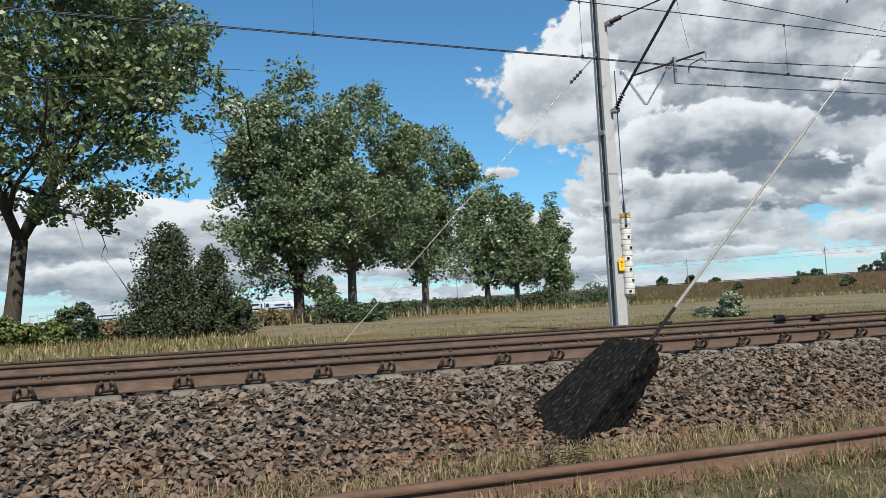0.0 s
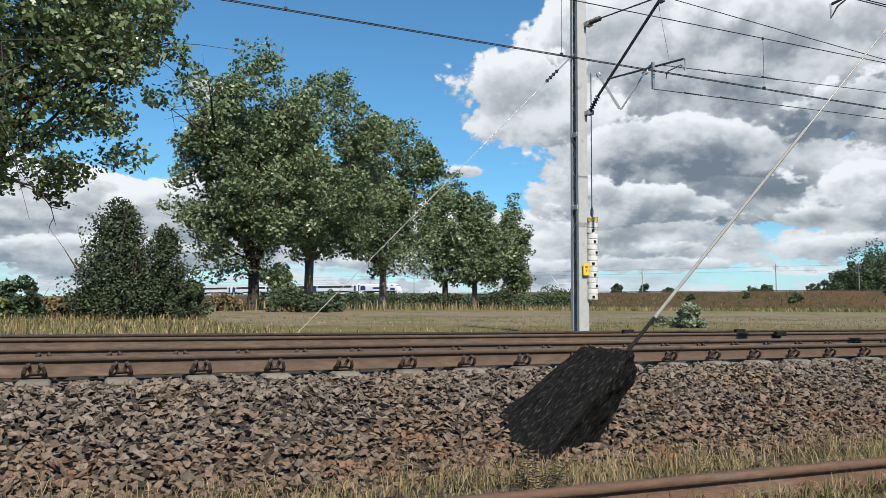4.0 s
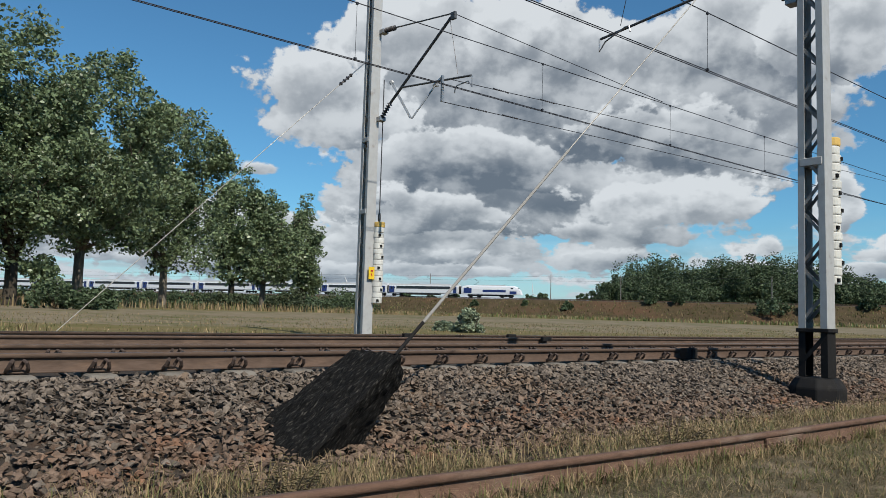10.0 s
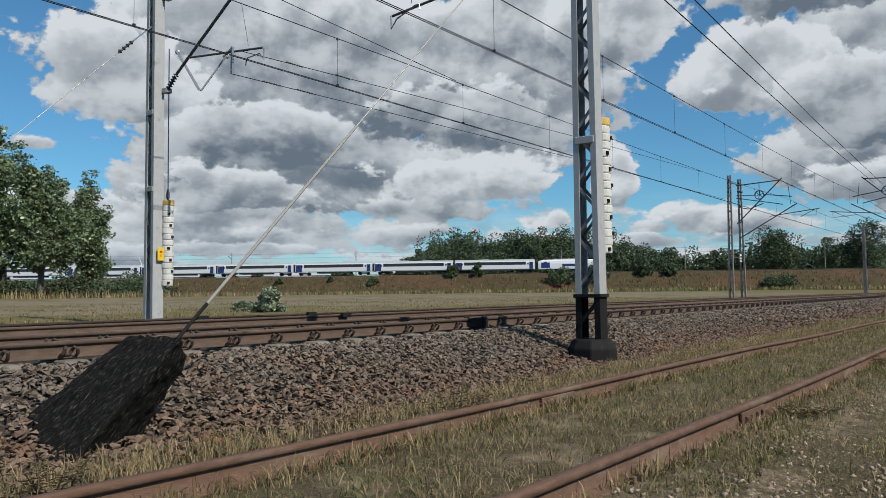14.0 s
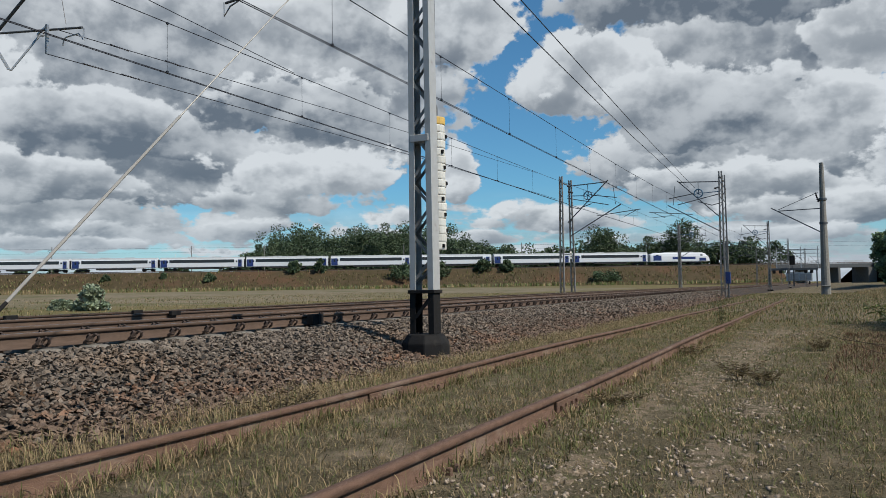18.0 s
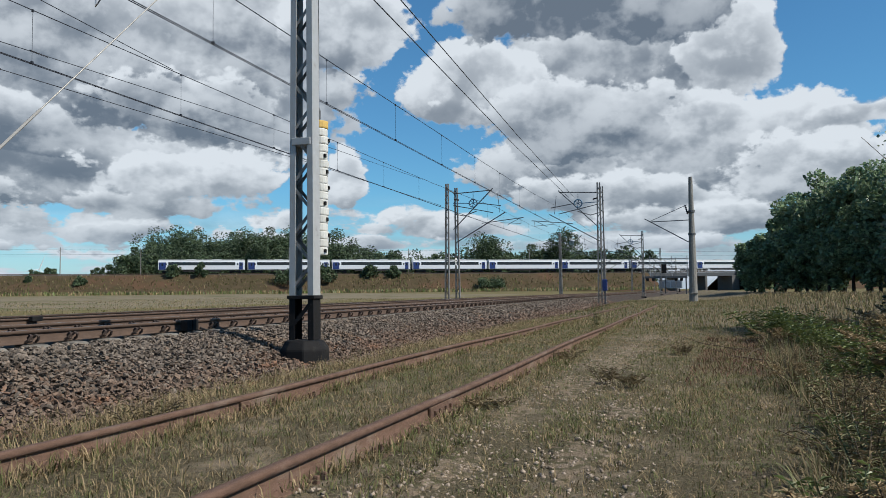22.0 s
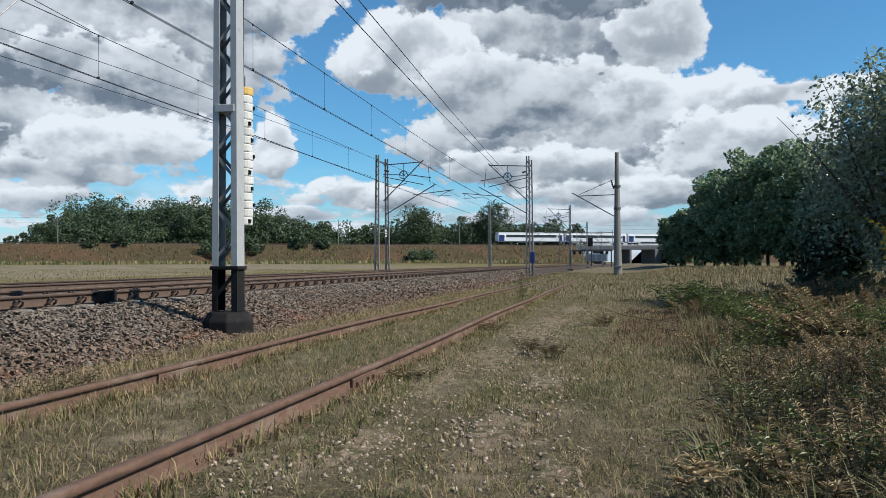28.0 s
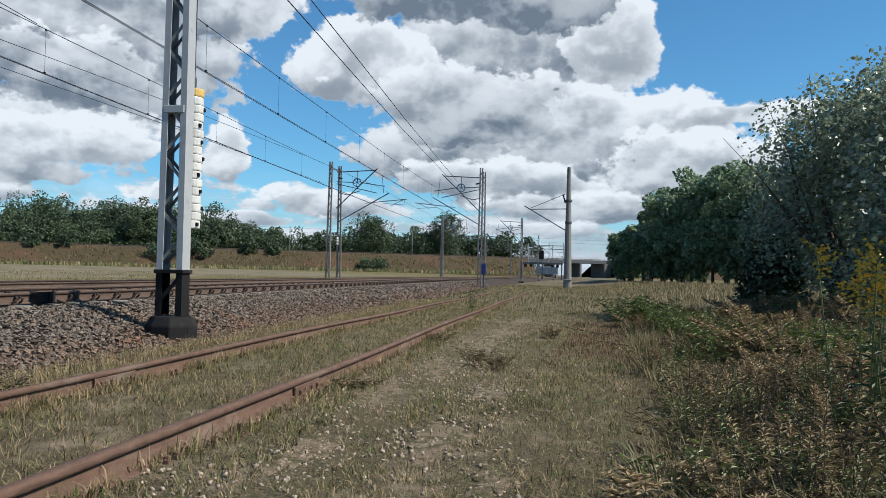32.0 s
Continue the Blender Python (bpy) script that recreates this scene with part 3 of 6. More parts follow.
def clip_mesh(sy):
    """A sprung clip of one bent rod."""
    p = [(-0.075, 0.07, 0.02), (-0.07, 0.11, 0.045), (-0.055, 0.13, 0.085), (-0.04, 0.105, 0.10), (-0.035, 0.07, 0.07), (-0.02, 0.06, 0.035), (0.02, 0.06, 0.035),
         (0.035, 0.07, 0.07), (0.04, 0.105, 0.10), (0.055, 0.13, 0.085), (0.07, 0.11, 0.045), (0.075, 0.07, 0.02)]
    return tube(bmesh.new(), [(x, y * sy, z) for x, y, z in p], 0.016, 6)


def build_sleepers():
    tpl = thing("sleeper", pose(-0.681 - 0.6 * 12, 7.98, 0.415), "grey concrete sleeper with sprung rail clips bedded in ballast", "sleeper", "sleepers of the main line")
    part("beam", sleeper_mesh(), M["concrete"], tpl)
    for y, sy in ((-0.75, -1), (-0.75, 1), (0.755, -1)):
        part("rail_clip", clip_mesh(sy), M["clip_rust"], tpl, "rusty spring clip", m=pose(0, y, 0.0))
    for n in range(-11, 92):
        x = -0.681 + 0.6 * n
        copy_thing(tpl, pose(x, 7.98 + float(bend(x)), 0.415, 0, 0, 0))
    # the rest of the sleepers, far along the near track and on the second track
    bm = bmesh.new()
    rows = [(x, 7.98) for x in np.arange(-0.681 + 0.6 * 92, 200, 0.6)] + [(x, 11.98) for x in np.arange(-25, 160, 0.6)]
    for x, y in rows:
        box(bm, (x, y + float(bend(x)), 0.30), (0.26, 2.6, 0.2))
    ob = part("sleepers", bm, M["concrete"])
    tagged(ob, "concrete sleepers along the double track", "sleeper", kind="stuff")
    bm = bmesh.new()
    for x in np.arange(-0.681 + 0.6 * 92, 150, 0.6):
        box(bm, (x, 7.10 + float(bend(x)), 0.46), (0.12, 0.09, 0.08), taper=0.6)
    ob = part("rail_clips", bm, M["rail_rust"])
    tagged(ob, "rusty rail clips far along the track", "rail clip", kind="stuff")


build_sleepers()


def build_joints():
    """Small steel boxes and connectors on the rails near the mast."""
    x0 = 7.23 * math.tan(radians(55.7))
    t = thing("track_junction_box", pose(x0, 7.05, 0.40), "black steel cable box bolted beside the rail", "junction box")
    bm = box(bmesh.new(), (-0.10, 0, 0.10), (0.13, 0.12, 0.16), bevel=0.012)
    part("box_body", bm, M["black"], t)
    bm = box(bmesh.new(), (0.08, 0.01, 0.10), (0.15, 0.10, 0.16), bevel=0.012)
    part("cover", bm, M["black"], t)
    part("cable_lug", tube(bmesh.new(), [(0.24, 0, 0.05), (0.4, -0.05, 0.0), (0.6, -0.1, -0.02)], 0.015, 6), M["black"], t)
    for x, y in ((9.6, 12.6), (12.4, 12.6), (11.9, 11.12)):
        t = thing("rail_bond_box", pose(x, y, 0.41), "small black rail bond connector on the second track", "rail bond", "rail bonds")
        part("bond_body", box(bmesh.new(), (0, 0, 0.14), (0.24, 0.09, 0.09), bevel=0.01), M["black"], t)


build_joints()


# ---- overhead line ----
BLOCK = Matrix.Translation((3.2, 5.18, 0.2)) @ Matrix.Rotation(radians(45), 4, "Y")
def channel(bm, x0, x1, y0, y1, z0, z1, w0, w1, open_to):
    """A tapered U-channel standing between two points; its web faces away from open_to (+1 or -1 in y)."""
    f, t, o = 0.085, 0.012, open_to
    ring = []
    for x, y, z, w in ((x0, y0, z0, w0), (x1, y1, z1, w1)):
        e = w / 2
        c = ((-e, 0), (e, 0), (e, f * o), (e - t, f * o), (e - t, t * o), (t - e, t * o), (t - e, f * o), (-e, f * o))
        ring.append([bm.verts.new((x + a, y + b, z)) for a, b in c])
    a, b = ring
    for k in range(8):
        bm.faces.new((a[k], a[(k + 1) % 8], b[(k + 1) % 8], b[k]))
    bm.faces.new(a[::-1]), bm.faces.new(b)
    bmesh.ops.recalc_face_normals(bm, faces=bm.faces)
    return bm


def insulator(bm, a, b, r=0.055, n=6):
    """Ribbed insulator from a to b."""
    a, b = Vector(a), Vector(b)
    m = Matrix.Translation(a) @ (b - a).to_track_quat("Z", "Y").to_matrix().to_4x4()
    ln = (b - a).length
    prof = [(0.018, 0)]
    for k in range(n):
        z = ln * (k + 0.5) / n
        prof += [(r * 0.45, z - ln * 0.3 / n), (r, z), (r * 0.45, z + ln * 0.25 / n)]
    prof.append((0.018, ln))
    return lathe(bm, prof, 10, m=m)


def lattice_mast(m, label, top, base_w=(0.27, 0.44), top_w=(0.24, 0.30), plate=(3.0,), dark=0.85, base=True, nlace=0.36):
    """Mast of two steel channels laced together, on a tarred concrete base."""
    t = thing("catenary_mast", m, label, "catenary mast", "masts of the overhead line")
    wx0, wy0 = base_w
    wx1, wy1 = top_w

    def half(z):
        k = z / top
        return (wy0 + (wy1 - wy0) * k) / 2, (wx0 + (wx1 - wx0) * k)

    z0 = 0.26 if base else -0.1
    for s in (-1, 1):
        hy, wx = half(dark)
        bm = channel(bmesh.new(), 0, 0, s * half(dark)[0], s * half(top)[0], dark, top, half(dark)[1], half(top)[1], -s)
        part("channel", bm, M["steel"], t, "light grey painted steel channel")
        if dark > z0:
            bm = channel(bmesh.new(), 0, 0, s * half(z0)[0], s * half(dark)[0], z0, dark - 0.002, half(z0)[1], half(dark)[1], -s)
            part("channel_foot", bm, M["black"], t, "black painted foot of the channel")
    z, side = max(dark, 0.5) + 0.1, 1
    while z + nlace < top:
        for sx in (-1, 1):
            h0, w0 = half(z)
            h1, w1 = half(z + nlace)
            bm = bar(bmesh.new(), (sx * (w0 / 2 - 0.018), side * (h0 - 0.02), z), (sx * (w1 / 2 - 0.018), -side * (h1 - 0.02), z + nlace), 0.010, 0.042)
            part("lacing_bar", bm, M["steel_far"], t)
        z += nlace
        side = -side
    for zp in plate:
        h, w = half(zp)
        part("tie_plate", box(bmesh.new(), (0, 0, zp), (w + 0.03, 2 * h - 0.06, 0.10), bevel=0.006), M["steel"], t)
    if base:
        h, w = half(dark)
        part("foot_plate", box(bmesh.new(), (0, 0, dark), (w + 0.05, 2 * h + 0.05, 0.05), bevel=0.006), M["black"], t)
        bm = bmesh.new()
        lathe(bm, [(0.335, -0.35), (0.335, 0.13), (0.325, 0.15), (0.26, 0.25), (0.24, 0.255)], 8, m=Matrix.Rotation(radians(22.5), 4, "Z"))
        bmesh.ops.bevel(bm, geom=bm.edges[:], offset=0.012, segments=1, affect="EDGES")
        part("footing", bm, M["black"], t, "tarred concrete footing")
        h, w = half(z0)
        part("brace", bar(bmesh.new(), (-w / 2, -h + 0.05, 0.75), (-w / 2, h - 0.05, 0.45), 0.012, 0.05), M["black"], t)
    part("mast_head", box(bmesh.new(), (0, 0, top + 0.02), (top_w[0] + 0.05, top_w[1] + 0.06, 0.05), bevel=0.006), M["steel_dark"], t)
    return t


def weight_stack(m, n, h, r, label, rope):
    """Tension weights: stacked white discs, the top one yellow, with slots, on a rope."""
    t = thing("tension_weight_stack", m, label, "tension weights", "tension weights of the overhead line")
    for k in range(n):
        bm = bmesh.new()
        e = 0.006 * ((k * 7) % 3 - 1)
        lathe(bm, [(r * 0.97, k * h + 0.004), (r, k * h + 0.02), (r, (k + 1) * h - 0.02), (r * 0.97, (k + 1) * h - 0.004)], 20, at=(e, -e, 0))
        w = part("weight", bm, M["weight_y"] if k == n - 1 else M["weight"], t, "yellow top weight" if k == n - 1 else "")
        if k < n - 1 and k % 2 == 0:
            a = radians(250 + 14 * (k % 3))
            bm = box(bmesh.new(), (e + (r + 0.001) * math.cos(a), -e + (r + 0.001) * math.sin(a), (k + 0.5) * h), (0.05, 0.03, h * 0.42))
            part("slot", bm, M["black"], w, "dark slot of the weight")
    part("rope", tube(bmesh.new(), [(0, 0, n * h), (0, 0, n * h + rope)], 0.012, 6), M["wire"], t, "dark steel rope")
    part("coupling", lathe(bmesh.new(), [(0.02, n * h), (0.035, n * h + 0.05), (0.035, n * h + 0.16), (0.015, n * h + 0.22)], 8), M["steel_dark"], t)
    return t


def polar(az, d):
    return d * math.sin(radians(az)), d * math.cos(radians(az))


MA = (10.12, 14.72, 0.58)
MB = (10.32, 5.05, 0.06)
lattice_mast(pose(MA[0] - 0.15, MA[1], MA[2], 0.0, 0.0, 0), "light grey laced steel catenary mast behind both tracks", 8.0, (0.25, 0.32), (0.23, 0.27), (2.6, 4.2), -0.1, base=False)
lattice_mast(pose(*MB), "light grey laced catenary mast with a black foot on tarred concrete", 8.0, (0.225, 0.37), (0.20, 0.29), (2.98,), 0.84)
xa, ya = polar(34.98, 17.75)
weight_stack(pose(xa, ya, 1.18), 15, 0.119, 0.12, "column of white tension weights with a yellow top on the mast", 3.2)
xb, yb = 11.24, 5.28
weight_stack(pose(xb, yb, 1.52), 17, 0.119, 0.145, "column of white tension weights with a yellow top behind the mast", 4.0)


def sign_a():
    t = thing("warning_sign", pose(9.99, 14.50, 1.83), "small yellow enamel sign with a red mark on the mast", "sign")
    part("plate", box(bmesh.new(), (0, 0, 0), (0.15, 0.008, 0.27), bevel=0.003), M["yellow"], t)
    part("mark", box(bmesh.new(), (0, -0.007, 0.05), (0.06, 0.004, 0.035)), M["red"], t)
    part("mark", box(bmesh.new(), (0, -0.007, -0.03), (0.018, 0.004, 0.05)), M["red"], t)


sign_a()


def cantilever(m, reach, label, z0=5.25):
    """Bracket arm of a mast: strut, top tie, registration arm and insulators. +x is outwards over the track."""
    t = thing("cantilever_arm", m, label, "cantilever arm", "cantilever arms of the overhead line")
    part("strut", tube(bmesh.new(), [(0.40, 0, z0 + 0.30), (reach * 0.9, 0, 6.97)], 0.030, 8), M["steel_dark"], t, "dark tubular strut")
    part("strut_insulator", insulator(bmesh.new(), (0.10, 0, z0 + 0.03), (0.40, 0, z0 + 0.30), 0.06), M["insul"], t)
    part("tie", tube(bmesh.new(), [(0.50, 0, 7.22), (reach * 0.88, 0, 6.99)], 0.016, 6), M["steel_dark"], t)
    part("tie_insulator", insulator(bmesh.new(), (0.12, 0, 7.26), (0.50, 0, 7.22), 0.06), M["insul"], t)
    part("registration_tube", tube(bmesh.new(), [(0.75, 0, 5.82), (reach + 0.30, 0, 5.58)], 0.022, 8), M["steel_dark"], t, "dark registration tube")
    part("steady_arm", tube(bmesh.new(), [(reach + 0.30, 0.03, 5.58), (reach + 0.30, 0.03, 5.36), (reach + 0.18, 0.03, 5.50), (reach - 0.35, 0.20, 5.56), (reach - 0.45, 0.24, 5.54), (reach - 0.48, 0.25, 5.44)], 0.013, 6), M["galv"], t)
    part("hanger", tube(bmesh.new(), [(reach * 0.86, 0, 6.9), (reach - 0.1, 0, 5.7)], 0.006, 5), M["wire"], t)
    part("clamp", box(bmesh.new(), (reach * 0.9, 0, 6.93), (0.14, 0.06, 0.16), bevel=0.01), M["steel_dark"], t)
    for z in (z0, 7.24):
        part("bracket", box(bmesh.new(), (0.06, 0, z), (0.16, 0.16, 0.10), bevel=0.01), M["galv"], t)
    return t


cantilever(pose(MA[0] - 0.02, MA[1] - 0.15, 0.0, 0, 0, -90), 2.75, "dark tubular cantilever arm with ribbed insulators on the mast")
cantilever(pose(MB[0], MB[1] + 0.2, 0.0, 0, 0, 90), 3.0, "dark tubular cantilever arm reaching over the near track")


def pulley(m, label):
    """Tensioning lever with two folding links and cable anchor at the mast."""
    t = thing("tensioning_gear", m, label, "tensioning gear")
    part("link", bar(bmesh.new(), (0, 0, 0.22), (0.34, -0.30, -0.58), 0.05, 0.03), M["galv"], t)
    part("link", bar(bmesh.new(), (0.06, 0.02, 0.22), (0.40, -0.28, -0.58), 0.05, 0.03), M["galv"], t)
    part("link", bar(bmesh.new(), (0.40, -0.3, -0.58), (0.78, -0.65, 0.20), 0.045, 0.03), M["galv"], t)
    part("wheel", lathe(bmesh.new(), [(0.03, -0.03), (0.055, -0.02), (0.055, 0.02), (0.03, 0.03)], 14, m=pose(0.8, -0.66, 0.20, 90, 0, -40)), M["galv"], t)
    part("wheel", lathe(bmesh.new(), [(0.03, -0.03), (0.05, -0.02), (0.05, 0.02), (0.03, 0.03)], 12, m=pose(0.02, 0.0, 0.22, 90, 0, -40)), M["galv"], t)
    part("drop_bracket", bar(bmesh.new(), (-0.50, -2.45, -0.28), (-0.50, -2.45, -0.80), 0.05, 0.04), M["galv"], t)
    part("cross_link", bar(bmesh.new(), (0.74, -0.6, 0.18), (-0.50, -2.45, -0.30), 0.03), M["galv"], t)
    return t


pulley(pose(MA[0] + 0.22, MA[1] - 0.2, 5.92), "galvanised tensioning gear with folding links on the mast")


def wires():
    def wire(name, pts, r, label, mat="wire"):
        ob = part(name, tube(bmesh.new(), pts, r, 5), M[mat])
        return tagged(ob, label, "overhead wire", "wires of the overhead line")

    def path(y0, z_of, xs):
        return [(x, y0 + float(bend(x)), z_of(x)) for x in xs]

    spans = [-34.0, 10.2, 53.0, 96.0, 139.0, 182.0, 225.0, 262.0]
    xs = [s + (e - s) * k / 6 for s, e in zip(spans, spans[1:]) for k in range(6)] + [spans[-1]]

    def sag(x):
        for s, e in zip(spans, spans[1:]):
            if s <= x <= e:
                u = (x - s) / (e - s)
                return 4 * u * (1 - u)
        return 0.0

    def hang(x):
        return 6.49 if x < 36 else 6.75 - 0.26 * sag(x)

    for y0, zc in ((7.98, 5.42), (11.98, 5.44)):
        wire("contact_wire", path(y0 - 0.025, lambda x: zc, xs), 0.0085, "dark grooved contact wire over the track")
        wire("contact_wire", path(y0 + 0.025, lambda x: zc, xs), 0.0085, "dark grooved contact wire over the track")
        wire("messenger_wire", path(y0, hang, xs), 0.010, "dark messenger wire over the track")
        drop = thing("dropper_wires", pose(0, 0, 0), "thin dropper wires between messenger and contact wire", "dropper wires", kind="stuff")
        for s, e in zip(spans[:5], spans[1:6]):
            for k in range(9):
                x = s + (e - s) * (k + 0.5) / 9
                y = y0 + float(bend(x))
                bm = tube(bmesh.new(), [(x, y, zc), (x, y, hang(x))], 0.004, 4)
                box(bm, (x, y, zc + 0.02), (0.04, 0.05, 0.05))
                box(bm, (x, y, hang(x) - 0.01), (0.04, 0.03, 0.05))
                part("dropper", bm, M["wire"], drop)
    # anchored wires that leave the second track at the mast
    wire("anchor_wire", [(10.0, 12.05, 5.60), (24.0, 11.98, 6.12), (37.0, 11.98, 6.48)], 0.008, "thin anchor wire running to the mast")
    wire("anchor_wire", [(9.84, 12.07, 5.12), (24.0, 12.0, 5.38), (40.0, 11.95, 5.5)], 0.008, "thin anchor wire running to the mast")
    wire("return_wire", [(10.1, 12.1, 6.98), (17.0, 11.98, 6.52)], 0.009, "dark wire splice above the track")
    for z0, z1, y1 in ((6.25, 7.25, 7.0), (6.85, 7.2, 6.6)):
        wire("feeder_wire", [(MB[0] + 0.2, 5.2, z0), (30, 5.2 + (y1 - 5.2) * 0.45, z0 + (z1 - z0) * 0.45 - 0.12), (53.6, y1, z1)], 0.012, "thick dark feeder wire between masts")
    for p in ((10.8, 12.06, 5.14), (11.7, 12.06, 5.16), (11.4, 12.04, 5.655), (12.8, 12.03, 5.705)):
        t = thing("rod_insulator", pose(*p, 0, 90, 0), "small dark rod insulator in an anchor wire", "insulator", "wire insulators")
        part("rod", insulator(bmesh.new(), (0, 0, -0.22), (0, 0, 0.22), 0.02, 7), M["insul"], t)


wires()


def guys():
    t = thing("guy_wire", pose(3.62, 14.72, 0.42), "grey steel guy wire with an insulator bracing the mast", "guy wire", "guy wires")
    end = Vector((MA[0] - 0.1 - 3.62, 0, 6.75 - 0.42))
    ins = end * 0.86
    part("cable", tube(bmesh.new(), [(0, 0, -0.1), ins], 0.0075, 6), M["guy"], t)
    part("insulator", insulator(bmesh.new(), ins, end * 0.91, 0.045, 4), M["insul"], t)
    part("tie_rods", bar(bmesh.new(), end * 0.91, end, 0.05, 0.02), M["galv"], t)
    a, b = Vector((3.779, 5.225, 0.544)), Vector((MB[0] - 0.02, MB[1], 7.05))
    t = thing("guy_rod", pose(*a), "steel guy rod with a black lower end anchored in the block", "guy wire", "guy wires")
    d = (b - a)
    k = 0.50 / d.length
    part("lower_rod", tube(bmesh.new(), [-d * 0.03, d * k], 0.014, 8), M["black"], t, "black painted lower rod")
    part("upper_rod", tube(bmesh.new(), [d * k, d * 0.30], 0.013, 8), M["guy"], t)
    part("cable", tube(bmesh.new(), [d * 0.30, d], 0.0065, 6), M["guy"], t)


guys()


def anchor_block():
    """Leaning tarred concrete anchor block with chipped edges."""
    bm = bmesh.new()
    # flared block: top edge, then the foot sunk in the ground
    back = BLOCK.inverted()
    corner = ((3.60, 0.66, 0.16), (3.66, 0.68, 0.20), (3.84, 0.50, 0.24), (3.42, -0.18, 0.42), (2.60, -0.20, 0.42), (2.50, -0.22, 0.42))
    front = [bm.verts.new(back @ Vector((x, (5.22, 4.84, 5.04, 5.14, 4.72, 5.16)[i], z))) for i, (x, z, d) in enumerate(corner)]
    rear = [bm.verts.new(back @ Vector((x - 0.02, 5.25 + d, z))) for x, z, d in corner]
    for k in range(6):
        bm.faces.new((front[k], front[(k + 1) % 6], rear[(k + 1) % 6], rear[k]))
    for side in (front, rear):
        bm.faces.new((side[0], side[1], side[4], side[5])), bm.faces.new((side[1], side[2], side[3], side[4]))
    bmesh.ops.recalc_face_normals(bm, faces=bm.faces)
    bmesh.ops.subdivide_edges(bm, edges=bm.edges[:], cuts=23, use_grid_fill=True)
    sharp = {v for e in bm.edges if e.calc_face_angle(0) > 0.8 for v in e.verts}
    for v in bm.verts:
        p = v.co.copy()
        rough = noise.noise(p * 6) * 0.5 + noise.noise(p * 17) * 0.35 + noise.noise(Vector((p.x * 40, p.y * 40, p.z * 12))) * 0.25
        v.co += v.normal * rough * 0.035
        if v in sharp:
            v.co -= v.normal * (0.012 + 0.03 * max(0.0, noise.noise(p * 9)))
    ob = part("anchor_block", bm, M["tar"], m=BLOCK)
    return tagged(ob, "leaning tarred concrete anchor block with weathered chipped edges in the ballast", "concrete block")


anchor_block()


